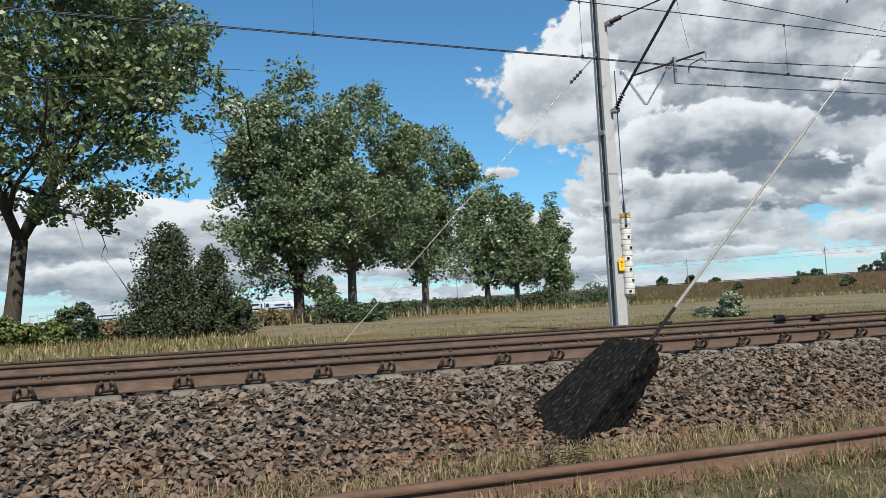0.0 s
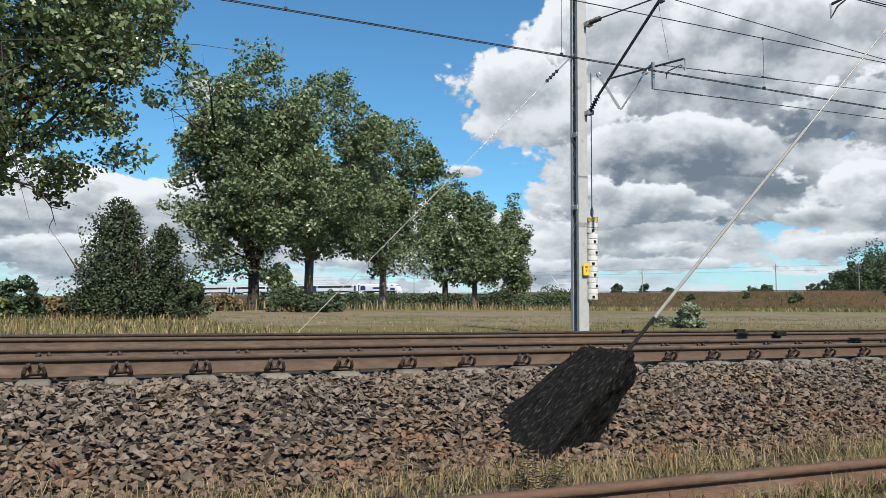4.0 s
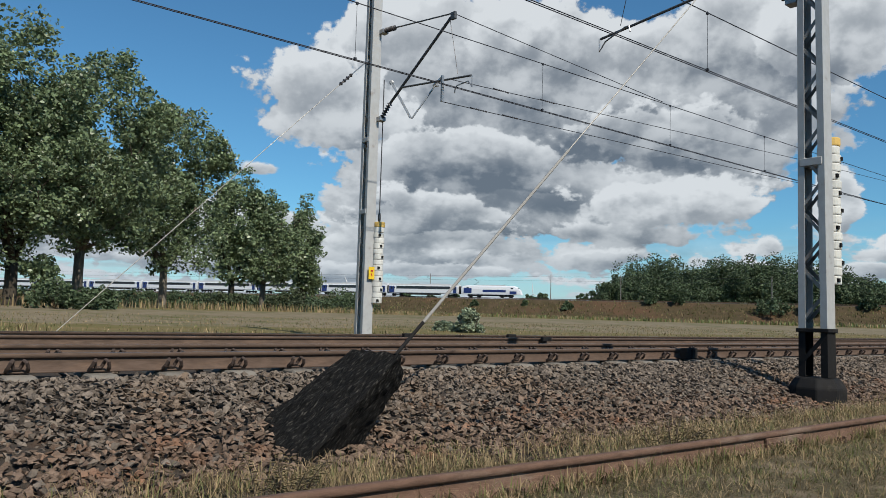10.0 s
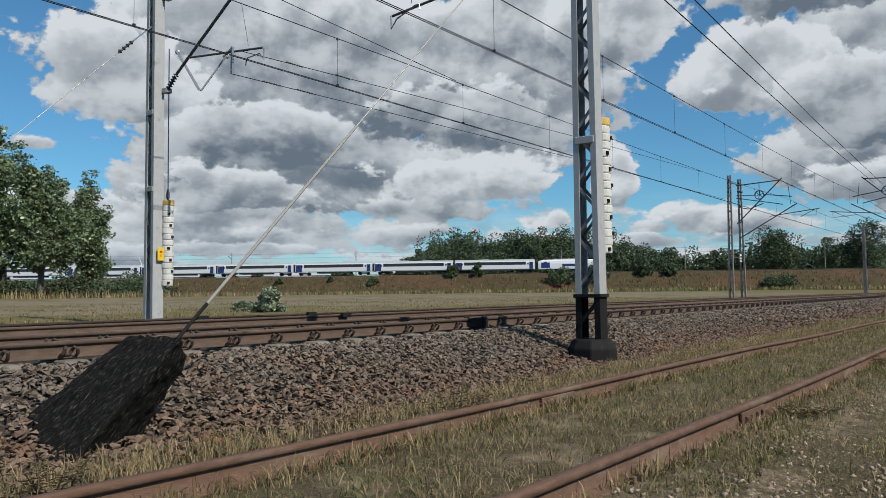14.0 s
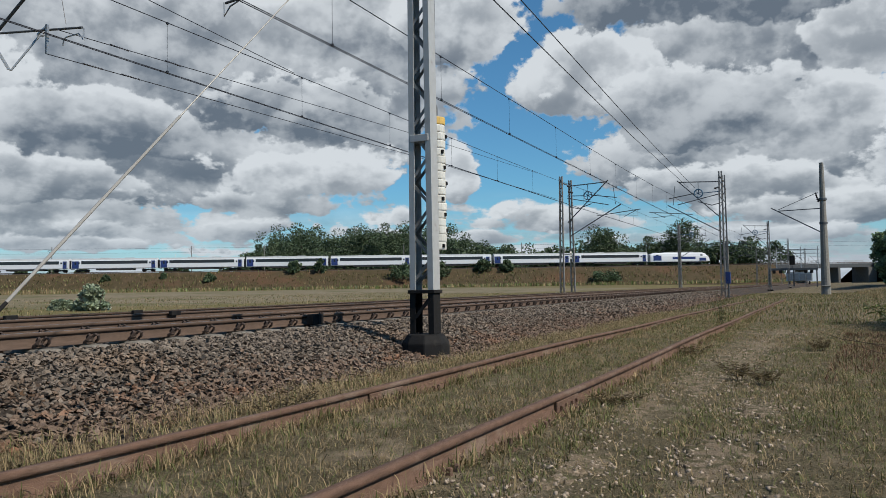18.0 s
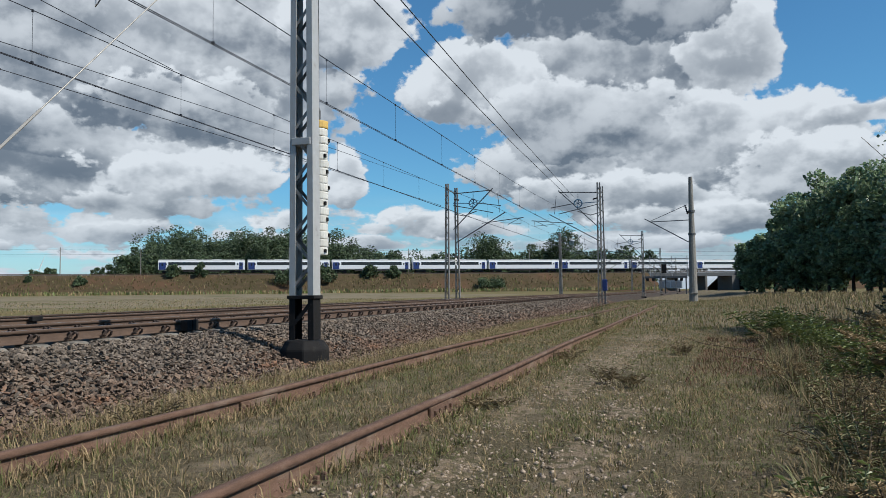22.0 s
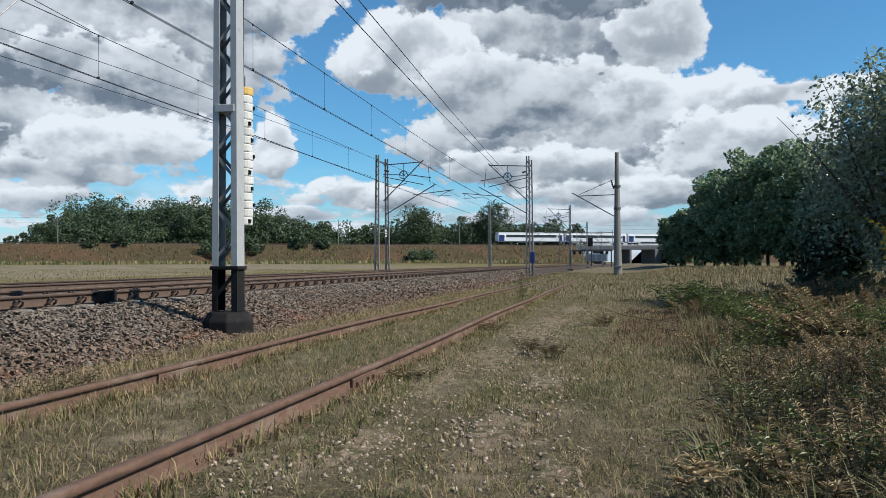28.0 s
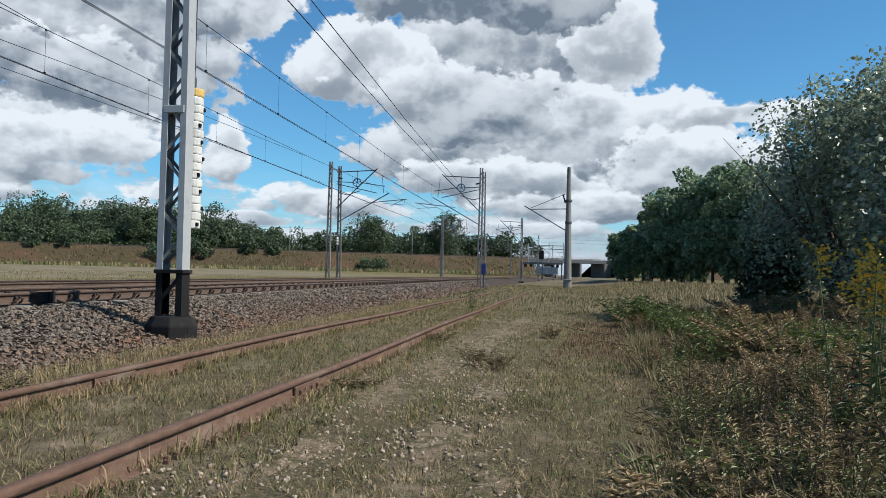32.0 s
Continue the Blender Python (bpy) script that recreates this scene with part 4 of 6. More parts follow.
def far_mast(m, top, label, arm=None, side=1, w=0.5, gear=True):
    """Twin laced mast with a framed cantilever, far along the line."""
    t = thing("catenary_mast", m, label, "catenary mast", "masts of the overhead line")
    for dx in (-w, w):
        for s in (-1, 1):
            part("channel", channel(bmesh.new(), dx, dx * 0.82, s * 0.17, s * 0.12, -0.25, top, 0.16, 0.13, -s), M["steel_far"], t)
        bm = bmesh.new()
        z, k = 0.2, 1
        while z < top - 0.5:
            a, b = dx * (1 - 0.18 * z / top), dx * (1 - 0.18 * (z + 0.5) / top)
            bar(bm, (a, -0.14 * k, z), (b, 0.13 * k, z + 0.5), 0.02, 0.04)
            z, k = z + 0.5, -k
        tagged(part("lacing", bm, M["steel_far"], t), kind="stuff")
    part("cross_tie", bar(bmesh.new(), (-w, 0, 2.6), (w, 0, 2.6), 0.06), M["steel_dark"], t)
    part("cross_tie", bar(bmesh.new(), (-w, 0, top - 0.4), (w, 0, top - 0.4), 0.06), M["steel_dark"], t)
    part("footing", box(bmesh.new(), (0, 0, -0.2), (2 * w + 0.5, 0.7, 0.5), bevel=0.05), M["black"], t)
    if arm:
        y = arm * side
        part("top_bracket", bar(bmesh.new(), (0, 0.1 * side, top - 0.55), (0, y * 0.78, top - 0.42), 0.06), M["steel_dark"], t)
        part("middle_bracket", bar(bmesh.new(), (0, 0.1 * side, top - 1.35), (0, y * 0.8, top - 1.95), 0.05), M["steel_dark"], t)
        part("lower_bracket", bar(bmesh.new(), (0, 0.1 * side, top - 3.0), (0, y * 0.80, top - 0.30), 0.06), M["steel_dark"], t)
        part("lower_bracket", bar(bmesh.new(), (0.5, 0.1 * side, top - 3.9), (0.5, y, top - 1.9), 0.06), M["steel_dark"], t)
        part("registration_tube", bar(bmesh.new(), (0.5, y * 0.55, top - 2.6), (0.5, y * 1.35, top - 2.3), 0.045), M["steel_dark"], t)
        part("steady_arm", tube(bmesh.new(), [(0.5, y * 1.3, top - 2.35), (0.5, y * 1.3, top - 2.7), (0.5, y * 0.9, top - 2.6)], 0.018, 5), M["galv"], t)
        if gear:
            wm = pose(0, y * 0.42, top - 1.25, 0, 90, 0)
            ring = [(0.27 * math.cos(a * math.pi / 9), 0.27 * math.sin(a * math.pi / 9), 0) for a in range(19)]
            wheel = part("pulley_wheel", tube(bmesh.new(), [wm @ Vector(p) for p in ring], 0.04, 6), M["insul_b"], t, "blue-grey spoked tensioning wheel")
            for a in (0.2, 1.25, 2.3):
                e = Vector((0.27 * math.cos(a), 0.27 * math.sin(a), 0))
                part("spoke", bar(bmesh.new(), wm @ e, wm @ -e, 0.04), M["insul_b"], wheel)
            part("wheel_stay", bar(bmesh.new(), (0, 0.1 * side, top - 1.2), (0, y * 0.36, top - 1.25), 0.05), M["insul_b"], t)
            part("wheel_stay", bar(bmesh.new(), (0, y * 0.5, top - 1.25), (0, y * 0.95, top - 1.5), 0.05), M["steel_dark"], t)
            part("hanger", bar(bmesh.new(), (0, y * 0.42, top - 0.5), (0, y * 0.42, top - 1.2), 0.03), M["steel_dark"], t)
        part("curved_stay", tube(bmesh.new(), [(0.5, 0.1 * side, top - 1.9), (0.5, y * 0.2, top - 2.05), (0.5, y * 0.45, top - 1.75)], 0.03, 5), M["steel_dark"], t)
        part("drop_rod", bar(bmesh.new(), (0.5, y * 0.86, top - 0.6), (0.5, y * 0.90, top - 1.9), 0.03), M["steel_dark"], t)
        part("drop_rod", bar(bmesh.new(), (0.5, y * 1.3, top - 2.3), (0.5, y * 1.05, top - 2.75), 0.03), M["steel_dark"], t)
        part("insulator", insulator(bmesh.new(), (0, 0.15 * side, top - 0.9), (0, 0.5 * side, top - 1.0), 0.09, 5), M["insul"], t)
    return t


def far_masts():
    lab = "tall grey laced catenary mast with framed arm"
    far_mast(pose(51.9, 14.75, 0.45, 0, 0, 0), 7.75, lab + " beyond both tracks", 3.6, -1, 1.35)
    far_mast(pose(55.2, 5.05, 0.05, 0, 0, 0), 8.2, lab + " beside the near track", 3.6, 1, 1.3)
    t = thing("signal_box", pose(53.4, 4.7, 1.0), "small blue relay box on the mast foot", "relay box")
    part("cabinet", box(bmesh.new(), (0, 0, 0.3), (0.35, 0.3, 0.75), bevel=0.02), M["coach_blue"], t)
    part("post", bar(bmesh.new(), (0, 0, -1.0), (0, 0, 0.0), 0.08), M["steel_dark"], t)
    t = thing("mast_plate", pose(51.9, 14.5, 3.0), "white number plate with dark bars on the mast", "plate")
    part("plate", box(bmesh.new(), (0, 0, 0), (0.42, 0.02, 0.5), bevel=0.005), M["weight"], t)
    part("bar_mark", box(bmesh.new(), (0, -0.014, 0.08), (0.28, 0.008, 0.09)), M["black"], t)
    part("bar_mark", box(bmesh.new(), (0, -0.014, -0.08), (0.28, 0.008, 0.09)), M["black"], t)
    for x, yn, yf in ((98.0, 4.0, 13.9), (140.0, 2.7, 12.2), (182.0, 0.2, 9.7), (226.0, -3.6, 6.0)):
        far_mast(pose(x, yf, 0.4), 7.7, lab + " far along the line", 3.4, -1, 0.35, gear=x < 120)
        far_mast(pose(x + 1.0, yn, 0.1), 8.0, lab + " far along the line", 3.4, 1, 0.3, gear=x < 120)
    # leaning concrete pole with an arm
    t = thing("concrete_pole", pose(62.0, -1.05, 0.1, 0, 0.35, 0), "tapered grey concrete pole with a steel arm beside the siding", "pole")
    part("shaft", tube(bmesh.new(), [(0, 0, -0.3), (0, 0, 3.0), (0, 0, 9.3)], [0.33, 0.27, 0.15], 12), M["pole"], t)
    for z in (4.9, 6.6):
        part("band", lathe(bmesh.new(), [(0.24, z), (0.27, z + 0.02), (0.27, z + 0.16), (0.24, z + 0.18)], 12), M["steel_dark"], t)
    part("upper_tube", bar(bmesh.new(), (0, 0.2, 6.05), (0, 3.0, 6.0), 0.06), M["steel_dark"], t)
    part("strut", bar(bmesh.new(), (0, 0.25, 4.4), (0, 3.4, 6.25), 0.07), M["steel_dark"], t)
    part("insulator", insulator(bmesh.new(), (0, 0.25, 6.5), (0, 0.45, 7.2), 0.10, 5), M["insul"], t)
    part("stay", tube(bmesh.new(), [(0, 0.3, 7.2), (0, 2.9, 6.1)], 0.02, 5), M["wire"], t)
    part("collar", box(bmesh.new(), (0, 0, 0.55), (0.7, 0.62, 0.08), bevel=0.02), M["pole"], t)


far_masts()


# ---- far railway bank, bridge, train, turbines ----
def bank_point(s, o, z):
    """A place on the far bank: s along it, o out from its middle (away from the near track positive)."""
    p = FOOT + ALONG * s + OUT * o
    return (p.x, p.y, z)


TURN = math.degrees(math.atan2(ALONG.y, ALONG.x))


def build_bank():
    for s0, s1 in ((-620.0, 131.0), (165.0, 620.0)):
        ss = np.arange(s0, s1 + 0.1, (s1 - s0) / round((s1 - s0) / 6))
        prof = [(-17.5, 0.6), (-15.0, 1.2), (-10.5, 3.2), (-6.0, 5.4), (-4.4, 6.55), (-3.2, 6.75), (3.2, 6.75), (4.4, 6.55), (16, 0.6)]
        v = []
        for i, s in enumerate(ss):
            for j, (o, z) in enumerate(prof):
                w = 0.35 * math.sin(s * 0.21 + j * 1.7) + 0.25 * math.sin(s * 0.53 + j)
                v.append(bank_point(s, o + (w if 0 < j < 4 else 0), z + (0.2 * w if 0 < j < 4 else 0)))
        k = len(prof)
        q = [[i * k + j, i * k + j + 1, (i + 1) * k + j + 1, (i + 1) * k + j] for i in range(len(ss) - 1) for j in range(k - 1)]
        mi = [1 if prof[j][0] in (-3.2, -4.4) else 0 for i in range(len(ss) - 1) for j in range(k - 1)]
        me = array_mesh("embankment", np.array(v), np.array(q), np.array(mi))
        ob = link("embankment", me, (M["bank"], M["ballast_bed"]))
        tagged(ob, "long railway embankment of dry brown grass across the field", "embankment", kind="structure")
    for o in (-1.5, -0.0):
        bm = bmesh.new()
        bar(bm, bank_point(-620, o - 0.0, 7.0), bank_point(620, o - 0.0, 7.0), 0.08, 0.17)
        tagged(part("far_rail", bm, M["rail_rust"]), "rust-brown rail on the embankment", "rail", "rails of the embankment")


build_bank()


def build_bridge():
    t = thing("rail_bridge", Matrix.Translation(bank_point(148, 0, 0)) @ pose(0, 0, 0, 0, 0, TURN), "grey steel girder bridge carrying the far line over the tracks", "bridge")
    for o in (-3.1, 3.1):
        part("girder", box(bmesh.new(), (0, o, 6.05), (36, 0.35, 1.2), bevel=0.03), M["steel_dark"], t)
    part("deck", box(bmesh.new(), (0, 0, 6.6), (36, 5.8, 0.3), bevel=0.03), M["pole"], t)
    for x in (-14.5, 14.5):
        part("abutment", box(bmesh.new(), (x * 1.12, 0, 2.6), (3.0, 8.5, 5.8), bevel=0.1), M["asphalt"], t)
    for x in (-5.5, 5.5):
        part("pier", box(bmesh.new(), (x, 0, 2.6), (0.9, 6.5, 5.8), bevel=0.1), M["asphalt"], t)
    for o in (-3.3, 3.3):
        for k in range(19):
            part("railing_post", box(bmesh.new(), (-17.5 + k * 1.94, o, 7.2), (0.07, 0.07, 1.1)), M["steel"], t)
        for z in (7.3, 7.75):
            part("railing_bar", box(bmesh.new(), (0, o, z), (35.5, 0.05, 0.06)), M["steel"], t)


build_bridge()

COACH = [(-1.40, 1.0), (-1.42, 1.3), (-1.42, 3.15), (-1.33, 3.55), (-1.05, 3.85), (-0.6, 4.02), (0.6, 4.02), (1.05, 3.85), (1.33, 3.55), (1.42, 3.15), (1.42, 1.3), (1.40, 1.0)]


def hull(x0, x1, prof, close=True):
    v = [(x, y, z) for x in (x0, x1) for y, z in prof]
    k = len(prof)
    f = [(j, (j + 1) % k, k + (j + 1) % k, k + j) for j in range(k)] + [tuple(range(k))[::-1], tuple(range(k, 2 * k))]
    return v, f


def coach(m, plain=False, dining=False):
    t = thing("passenger_coach", m, "white express coach with a dark window band and blue doors", "train coach", "coaches of the train")
    v, f = hull(-12.0, 12.0, COACH)
    body = part_from(v, f, "body", t)
    me = body.data
    me.materials.append(M["coach"]), me.materials.append(M["coach_roof"]), me.materials.append(M["coach_grey"])
    for p in me.polygons:
        c = p.center
        p.material_index = 1 if c.z > 3.6 else 0
    for s in (-1, 1):
        part("window_band", box(bmesh.new(), (0, s * 1.425, 2.80), (18.6, 0.02, 0.92)), M["glass"], t, "dark window band")
        for k in range(11):
            x = -8.5 + k * 1.7
            part("window_pane", box(bmesh.new(), (x, s * 1.437, 2.82), (1.45, 0.012, 0.72), bevel=0.004), M["glass"], t)
        for x in (-10.9, 10.9):
            d = part("door", box(bmesh.new(), (x, s * 1.428, 2.15), (1.9 if x < 0 else 1.1, 0.03, 2.1), bevel=0.01), M["coach_blue"], t, "blue entrance door")
            part("door_pane", box(bmesh.new(), (x, s * 1.446, 2.55), (0.5, 0.012, 0.7)), M["glass"], d)
        for x in (-9.95, 9.95):
            part("window_pane", box(bmesh.new(), (x, s * 1.437, 2.65), (0.45, 0.012, 0.5)), M["glass"], t)
        part("sole_bar", box(bmesh.new(), (0, s * 1.426, 1.08), (23.6, 0.012, 0.14)), M["coach_grey"], t, "grey sole bar")
        part("skirt", box(bmesh.new(), (0, s * 1.30, 0.78), (10.5, 0.06, 0.5)), M["coach_dark"], t)
    part("gangway", box(bmesh.new(), (12.2, 0, 2.2), (0.55, 1.5, 2.4), bevel=0.05), M["coach_dark"], t)
    part("buffer_beam", box(bmesh.new(), (-12.1, 0, 0.98), (0.25, 2.4, 0.3), bevel=0.03), M["coach_dark"], t)
    for x in (-3, 4):
        part("roof_unit", box(bmesh.new(), (x, 0, 4.08), (2.6, 1.3, 0.18), bevel=0.05), M["coach_roof"], t)
    for x in (-9.3, 9.3):
        bg = part("bogie", box(bmesh.new(), (x, 0, 0.55), (3.4, 2.1, 0.4), bevel=0.06), M["coach_dark"], t)
        for dx in (-1.25, 1.25):
            for s in (-1, 1):
                part("wheel", lathe(bmesh.new(), [(0.46, -0.06), (0.46, 0.06)], 14, m=pose(x + dx, s * 0.78, 0.46, 90, 0, 0)), M["coach_dark"], bg)
    return t


def part_from(v, f, name, parent):
    me = mesh(name, v, f)
    ob = new(name, me)
    ob.parent = parent
    return ob


LOCO_PROF = [(-1.42, 0.95), (-1.46, 1.3), (-1.46, 2.6), (-1.3, 3.45), (-0.95, 3.75), (0.95, 3.75), (1.3, 3.45), (1.46, 2.6), (1.46, 1.3), (1.42, 0.95)]


def locomotive(m):
    t = thing("electric_locomotive", m, "blue and silver electric locomotive hauling the train", "locomotive")
    rings = []
    bm = bmesh.new()
    for x, k, dz in ((-9.4, 0.90, 0.55), (-8.9, 0.96, 0.25), (-7.6, 1, 0), (7.6, 1, 0), (8.8, 0.95, 0.4), (9.5, 0.88, 1.35)):
        rings.append([bm.verts.new((x + (0.55 if (x > 8 and z < 2.0) else 0), y * k, z - (dz if z > 3 else 0))) for y, z in LOCO_PROF])
    n = len(LOCO_PROF)
    for a, b in zip(rings, rings[1:]):
        for j in range(n):
            bm.faces.new((a[j], a[(j + 1) % n], b[(j + 1) % n], b[j]))
    bm.faces.new(rings[0]), bm.faces.new(rings[-1][::-1])
    bmesh.ops.recalc_face_normals(bm, faces=bm.faces)
    part("body", bm, M["coach"], t, "silver-white body")
    for s in (-1, 1):
        part("blue_panel", box(bmesh.new(), (1.5, s * 1.468, 2.05), (7.5, 0.02, 0.75), bevel=0.005), M["coach_blue"], t, "dark blue side marking")
        part("blue_panel", box(bmesh.new(), (-7.2, s * 1.468, 2.1), (2.6, 0.02, 1.6), bevel=0.005), M["coach_blue"], t)
        part("blue_panel", box(bmesh.new(), (7.6, s * 1.468, 1.6), (2.2, 0.02, 0.9), bevel=0.005), M["coach_blue"], t)
        part("side_window", box(bmesh.new(), (7.2, s * 1.42, 2.85), (0.8, 0.03, 0.55)), M["glass"], t)
        part("side_window", box(bmesh.new(), (-7.2, s * 1.42, 2.85), (0.8, 0.03, 0.55)), M["glass"], t)
    part("windscreen", box(bmesh.new(), (9.05, 0, 2.75), (0.06, 2.1, 0.85), pose(0, 0, 0)), M["glass"], t)
    part("underframe", box(bmesh.new(), (0, 0, 0.78), (5.5, 2.4, 0.55), bevel=0.05), M["coach_dark"], t)
    part("roof_gear", box(bmesh.new(), (0, 0, 3.85), (9.5, 1.3, 0.3), bevel=0.06), M["coach_roof"], t)
    for x in (-5.2, 5.2):
        bg = part("bogie", box(bmesh.new(), (x, 0, 0.62), (4.2, 2.3, 0.5), bevel=0.06), M["coach_dark"], t)
        for dx in (-1.4, 1.4):
            for s in (-1, 1):
                part("wheel", lathe(bmesh.new(), [(0.6, -0.06), (0.6, 0.06)], 16, m=pose(x + dx, s * 0.78, 0.6, 90, 0, 0)), M["coach_dark"], bg)
    bm = bmesh.new()
    for s in (-1, 1):
        tube(bm, [(-5.5, s * 0.4, 3.95), (-3.9, s * 0.35, 4.9), (-5.3, s * 0.3, 5.75)], 0.035, 6)
        tube(bm, [(-5.3, -0.8, 5.75), (-5.3, 0.8, 5.75)], 0.03, 6)
    part("pantograph", bm, M["steel_dark"], t, "raised pantograph")
    bm = bmesh.new()
    tube(bm, [(5.8, 0.3, 4.0), (4.2, 0.3, 4.2), (5.6, 0.3, 4.4)], 0.035, 6)
    part("pantograph", bm, M["steel_dark"], t, "folded pantograph")
    return t


TRAIN_SPEED, TRAIN_START = 21.1, -269.0  # metres a second; place of the nose at 0 s


def train_pose(s):
    return Matrix.Translation(bank_point(s, -0.75, 7.08)) @ pose(0, 0, 0, 0, 0, TURN)


TRAIN = [(locomotive(train_pose(TRAIN_START - 10)), 10.0)]
first = coach(train_pose(TRAIN_START - 32))
TRAIN.append((first, 20.0 + 12.4))
for k in range(1, 8):
    TRAIN.append((copy_thing(first, train_pose(TRAIN_START - 32.4 - 24.8 * k)), 32.4 + 24.8 * k))


def bank_poles():
    """Catenary poles along the far bank."""
    tpl = thing("bank_pole", Matrix.Translation(bank_point(-90, 3.6, 6.6)) @ pose(0, 0, 0, 0, 0, TURN), "thin grey catenary pole on the embankment", "catenary pole", "poles on the embankment")
    part("shaft", tube(bmesh.new(), [(0, 0, -1), (0, 0, 8.2)], [0.16, 0.10], 8), M["pole"], tpl)
    part("arm", tube(bmesh.new(), [(0, 0, 6.2), (0, -3.4, 6.9)], 0.05, 6), M["steel_dark"], tpl)
    part("tie", tube(bmesh.new(), [(0, 0, 7.4), (0, -3.2, 6.9)], 0.03, 5), M["steel_dark"], tpl)
    for az in (47.3, 52.3, 62.4, 71.1, 80.0, 30.5, 22.0, 85.5):
        copy_thing(tpl, Matrix.Translation(bank_point(240 * math.tan(radians(az - 59)) , 3.4, 6.6)) @ pose(0, 0, 0, 0, 0, TURN))
    for o, z in ((-0.75, 12.6), (-0.75, 13.9)):
        w = part("far_contact_wire", bar(bmesh.new(), bank_point(-500, o, z), bank_point(420, o, z), 0.035), M["wire"])
        tagged(w, "thin dark overhead wire above the embankment", "overhead wire", "wires of the overhead line")


bank_poles()


def turbine(m, h, r, spin):
    t = thing("wind_turbine", m, "white three-bladed wind turbine far behind the fields", "wind turbine", "wind turbines on the horizon")
    part("tower", tube(bmesh.new(), [(0, 0, -5), (0, 0, h)], [h * 0.024, h * 0.013], 10), M["turbine"], t)
    part("nacelle", box(bmesh.new(), (0, 2, h), (h * 0.035, h * 0.10, h * 0.035), bevel=0.3), M["turbine"], t)
    rot = thing("rotor", pose(0, -h * 0.05, h, 0, spin, 0), "", "")
    rot.parent = t
    for k in (0, 120, 240):
        bm = bmesh.new()
        tube(bm, [(0, 0, 0), (0, 0, r * 0.12), (0, 0, r * 0.28), (0, 0, r)], [r * 0.022, r * 0.024, r * 0.038, r * 0.008], 6)
        part("blade", bm, M["turbine"], rot, m=pose(0, 0, 0, 0, k, 0))
    part("hub", lathe(bmesh.new(), [(r * 0.02, -r * 0.03), (r * 0.04, 0), (r * 0.03, r * 0.05)], 10, m=pose(0, 0, 0, 90, 0, 0)), M["turbine"], rot)
    return rot


ROTORS = []
for az, el, d, spin in ((9.88, 1.45, 2300, 15), (7.7, 1.2, 3000, 40), (32.84, 1.85, 2000, 75), (-2.6, 0.75, 3300, 5), (-1.1, 0.65, 3400, 50), (-4.9, 0.65, 3600, 80), (19.6, 1.55, 2700, 30), (23.6, 1.0, 3400, 66), (46.2, 1.75, 2600, 95)):
    x, y = polar(az, d)
    h = d * math.tan(radians(el)) + 0.95
    ROTORS.append((turbine(pose(x, y, 0, 0, 0, -az), h, max(h * 0.52, 24), spin), h, spin))


def line_side():
    """Gantry, signal and wagon far along the line, and poles behind the left-hand bank."""
    t = thing("signal_gantry", pose(158.0, 0, 0), "dark steel gantry with a signal over the far tracks", "gantry")
    part("beam", box(bmesh.new(), (0, 2.3, 3.35), (0.5, 8.4, 0.42), bevel=0.03), M["steel_dark"], t)
    for y in (6.3, 2.2, -1.65):
        part("post", bar(bmesh.new(), (0, y, -0.4), (0, y, 3.2), 0.24), M["steel_dark"], t)
    for z in (6.3, 7.0):
        part("upper_tie", bar(bmesh.new(), (0, 5.2, z), (0, -2.2, z - 0.15), 0.10), M["steel_dark"], t)
    for y in (5.0, 0.9, -1.9):
        part("upright", bar(bmesh.new(), (0, y, 3.5), (0, y, 7.4), 0.14), M["steel"], t)
    sig = part("signal_head", box(bmesh.new(), (-0.3, 2.4, 5.0), (0.3, 1.0, 1.7), bevel=0.06), M["black"], t, "black signal head")
    part("signal_post", bar(bmesh.new(), (-0.3, 2.4, 3.4), (-0.3, 2.4, 4.2), 0.14), M["steel_dark"], sig)
    for y in (5.5, 4.4, 3.0, 0.2, -0.8):
        part("lamp_box", box(bmesh.new(), (-0.28, y, 2.85 + 0.1 * (y % 1)), (0.3, 0.55, 0.6), bevel=0.04), M["black"], t)
    t = thing("parked_wagon", pose(214.0, 1.6, 0.4), "pale blue-grey freight wagon parked under the bridge", "wagon")
    part("body", box(bmesh.new(), (0, 0, 1.85), (12, 5.8, 2.0), bevel=0.08), M["coach_roof"], t)
    part("roof", box(bmesh.new(), (0, 0, 2.92), (12.1, 5.9, 0.14), bevel=0.04), M["coach_roof"], t)
    for y in (-2.0, -0.7, 0.7, 2.0):
        part("side_panel", box(bmesh.new(), (-6.02, y, 1.85), (0.06, 1.1, 1.5), bevel=0.02), M["coach_grey"], t)
    for y in (-2.2, 2.2):
        part("wheel_set", box(bmesh.new(), (-4.5, y, 0.4), (2.2, 0.4, 0.9), bevel=0.2), M["coach_dark"], t)
    for az, d, h in ((-9.92, 150, 5.0), (-9.3, 158, 4.3), (-6.4, 190, 4.4), (-5.9, 205, 4.2), (-5.4, 190, 4.5)):
        x, y = polar(az, d)
        t = thing("line_pole", pose(x, y, float(land(np.float64(x), np.float64(y))) - 0.4), "thin grey pole of a distant line", "pole", "distant line poles")
        part("shaft", tube(bmesh.new(), [(0, 0, 0), (0, 0, h)], [0.16, 0.10], 8), M["steel"], t)
        part("crossarm", bar(bmesh.new(), (0, 0, h - 0.3), (1.6, 0, h - 0.1), 0.10), M["steel_dark"], t)


line_side()


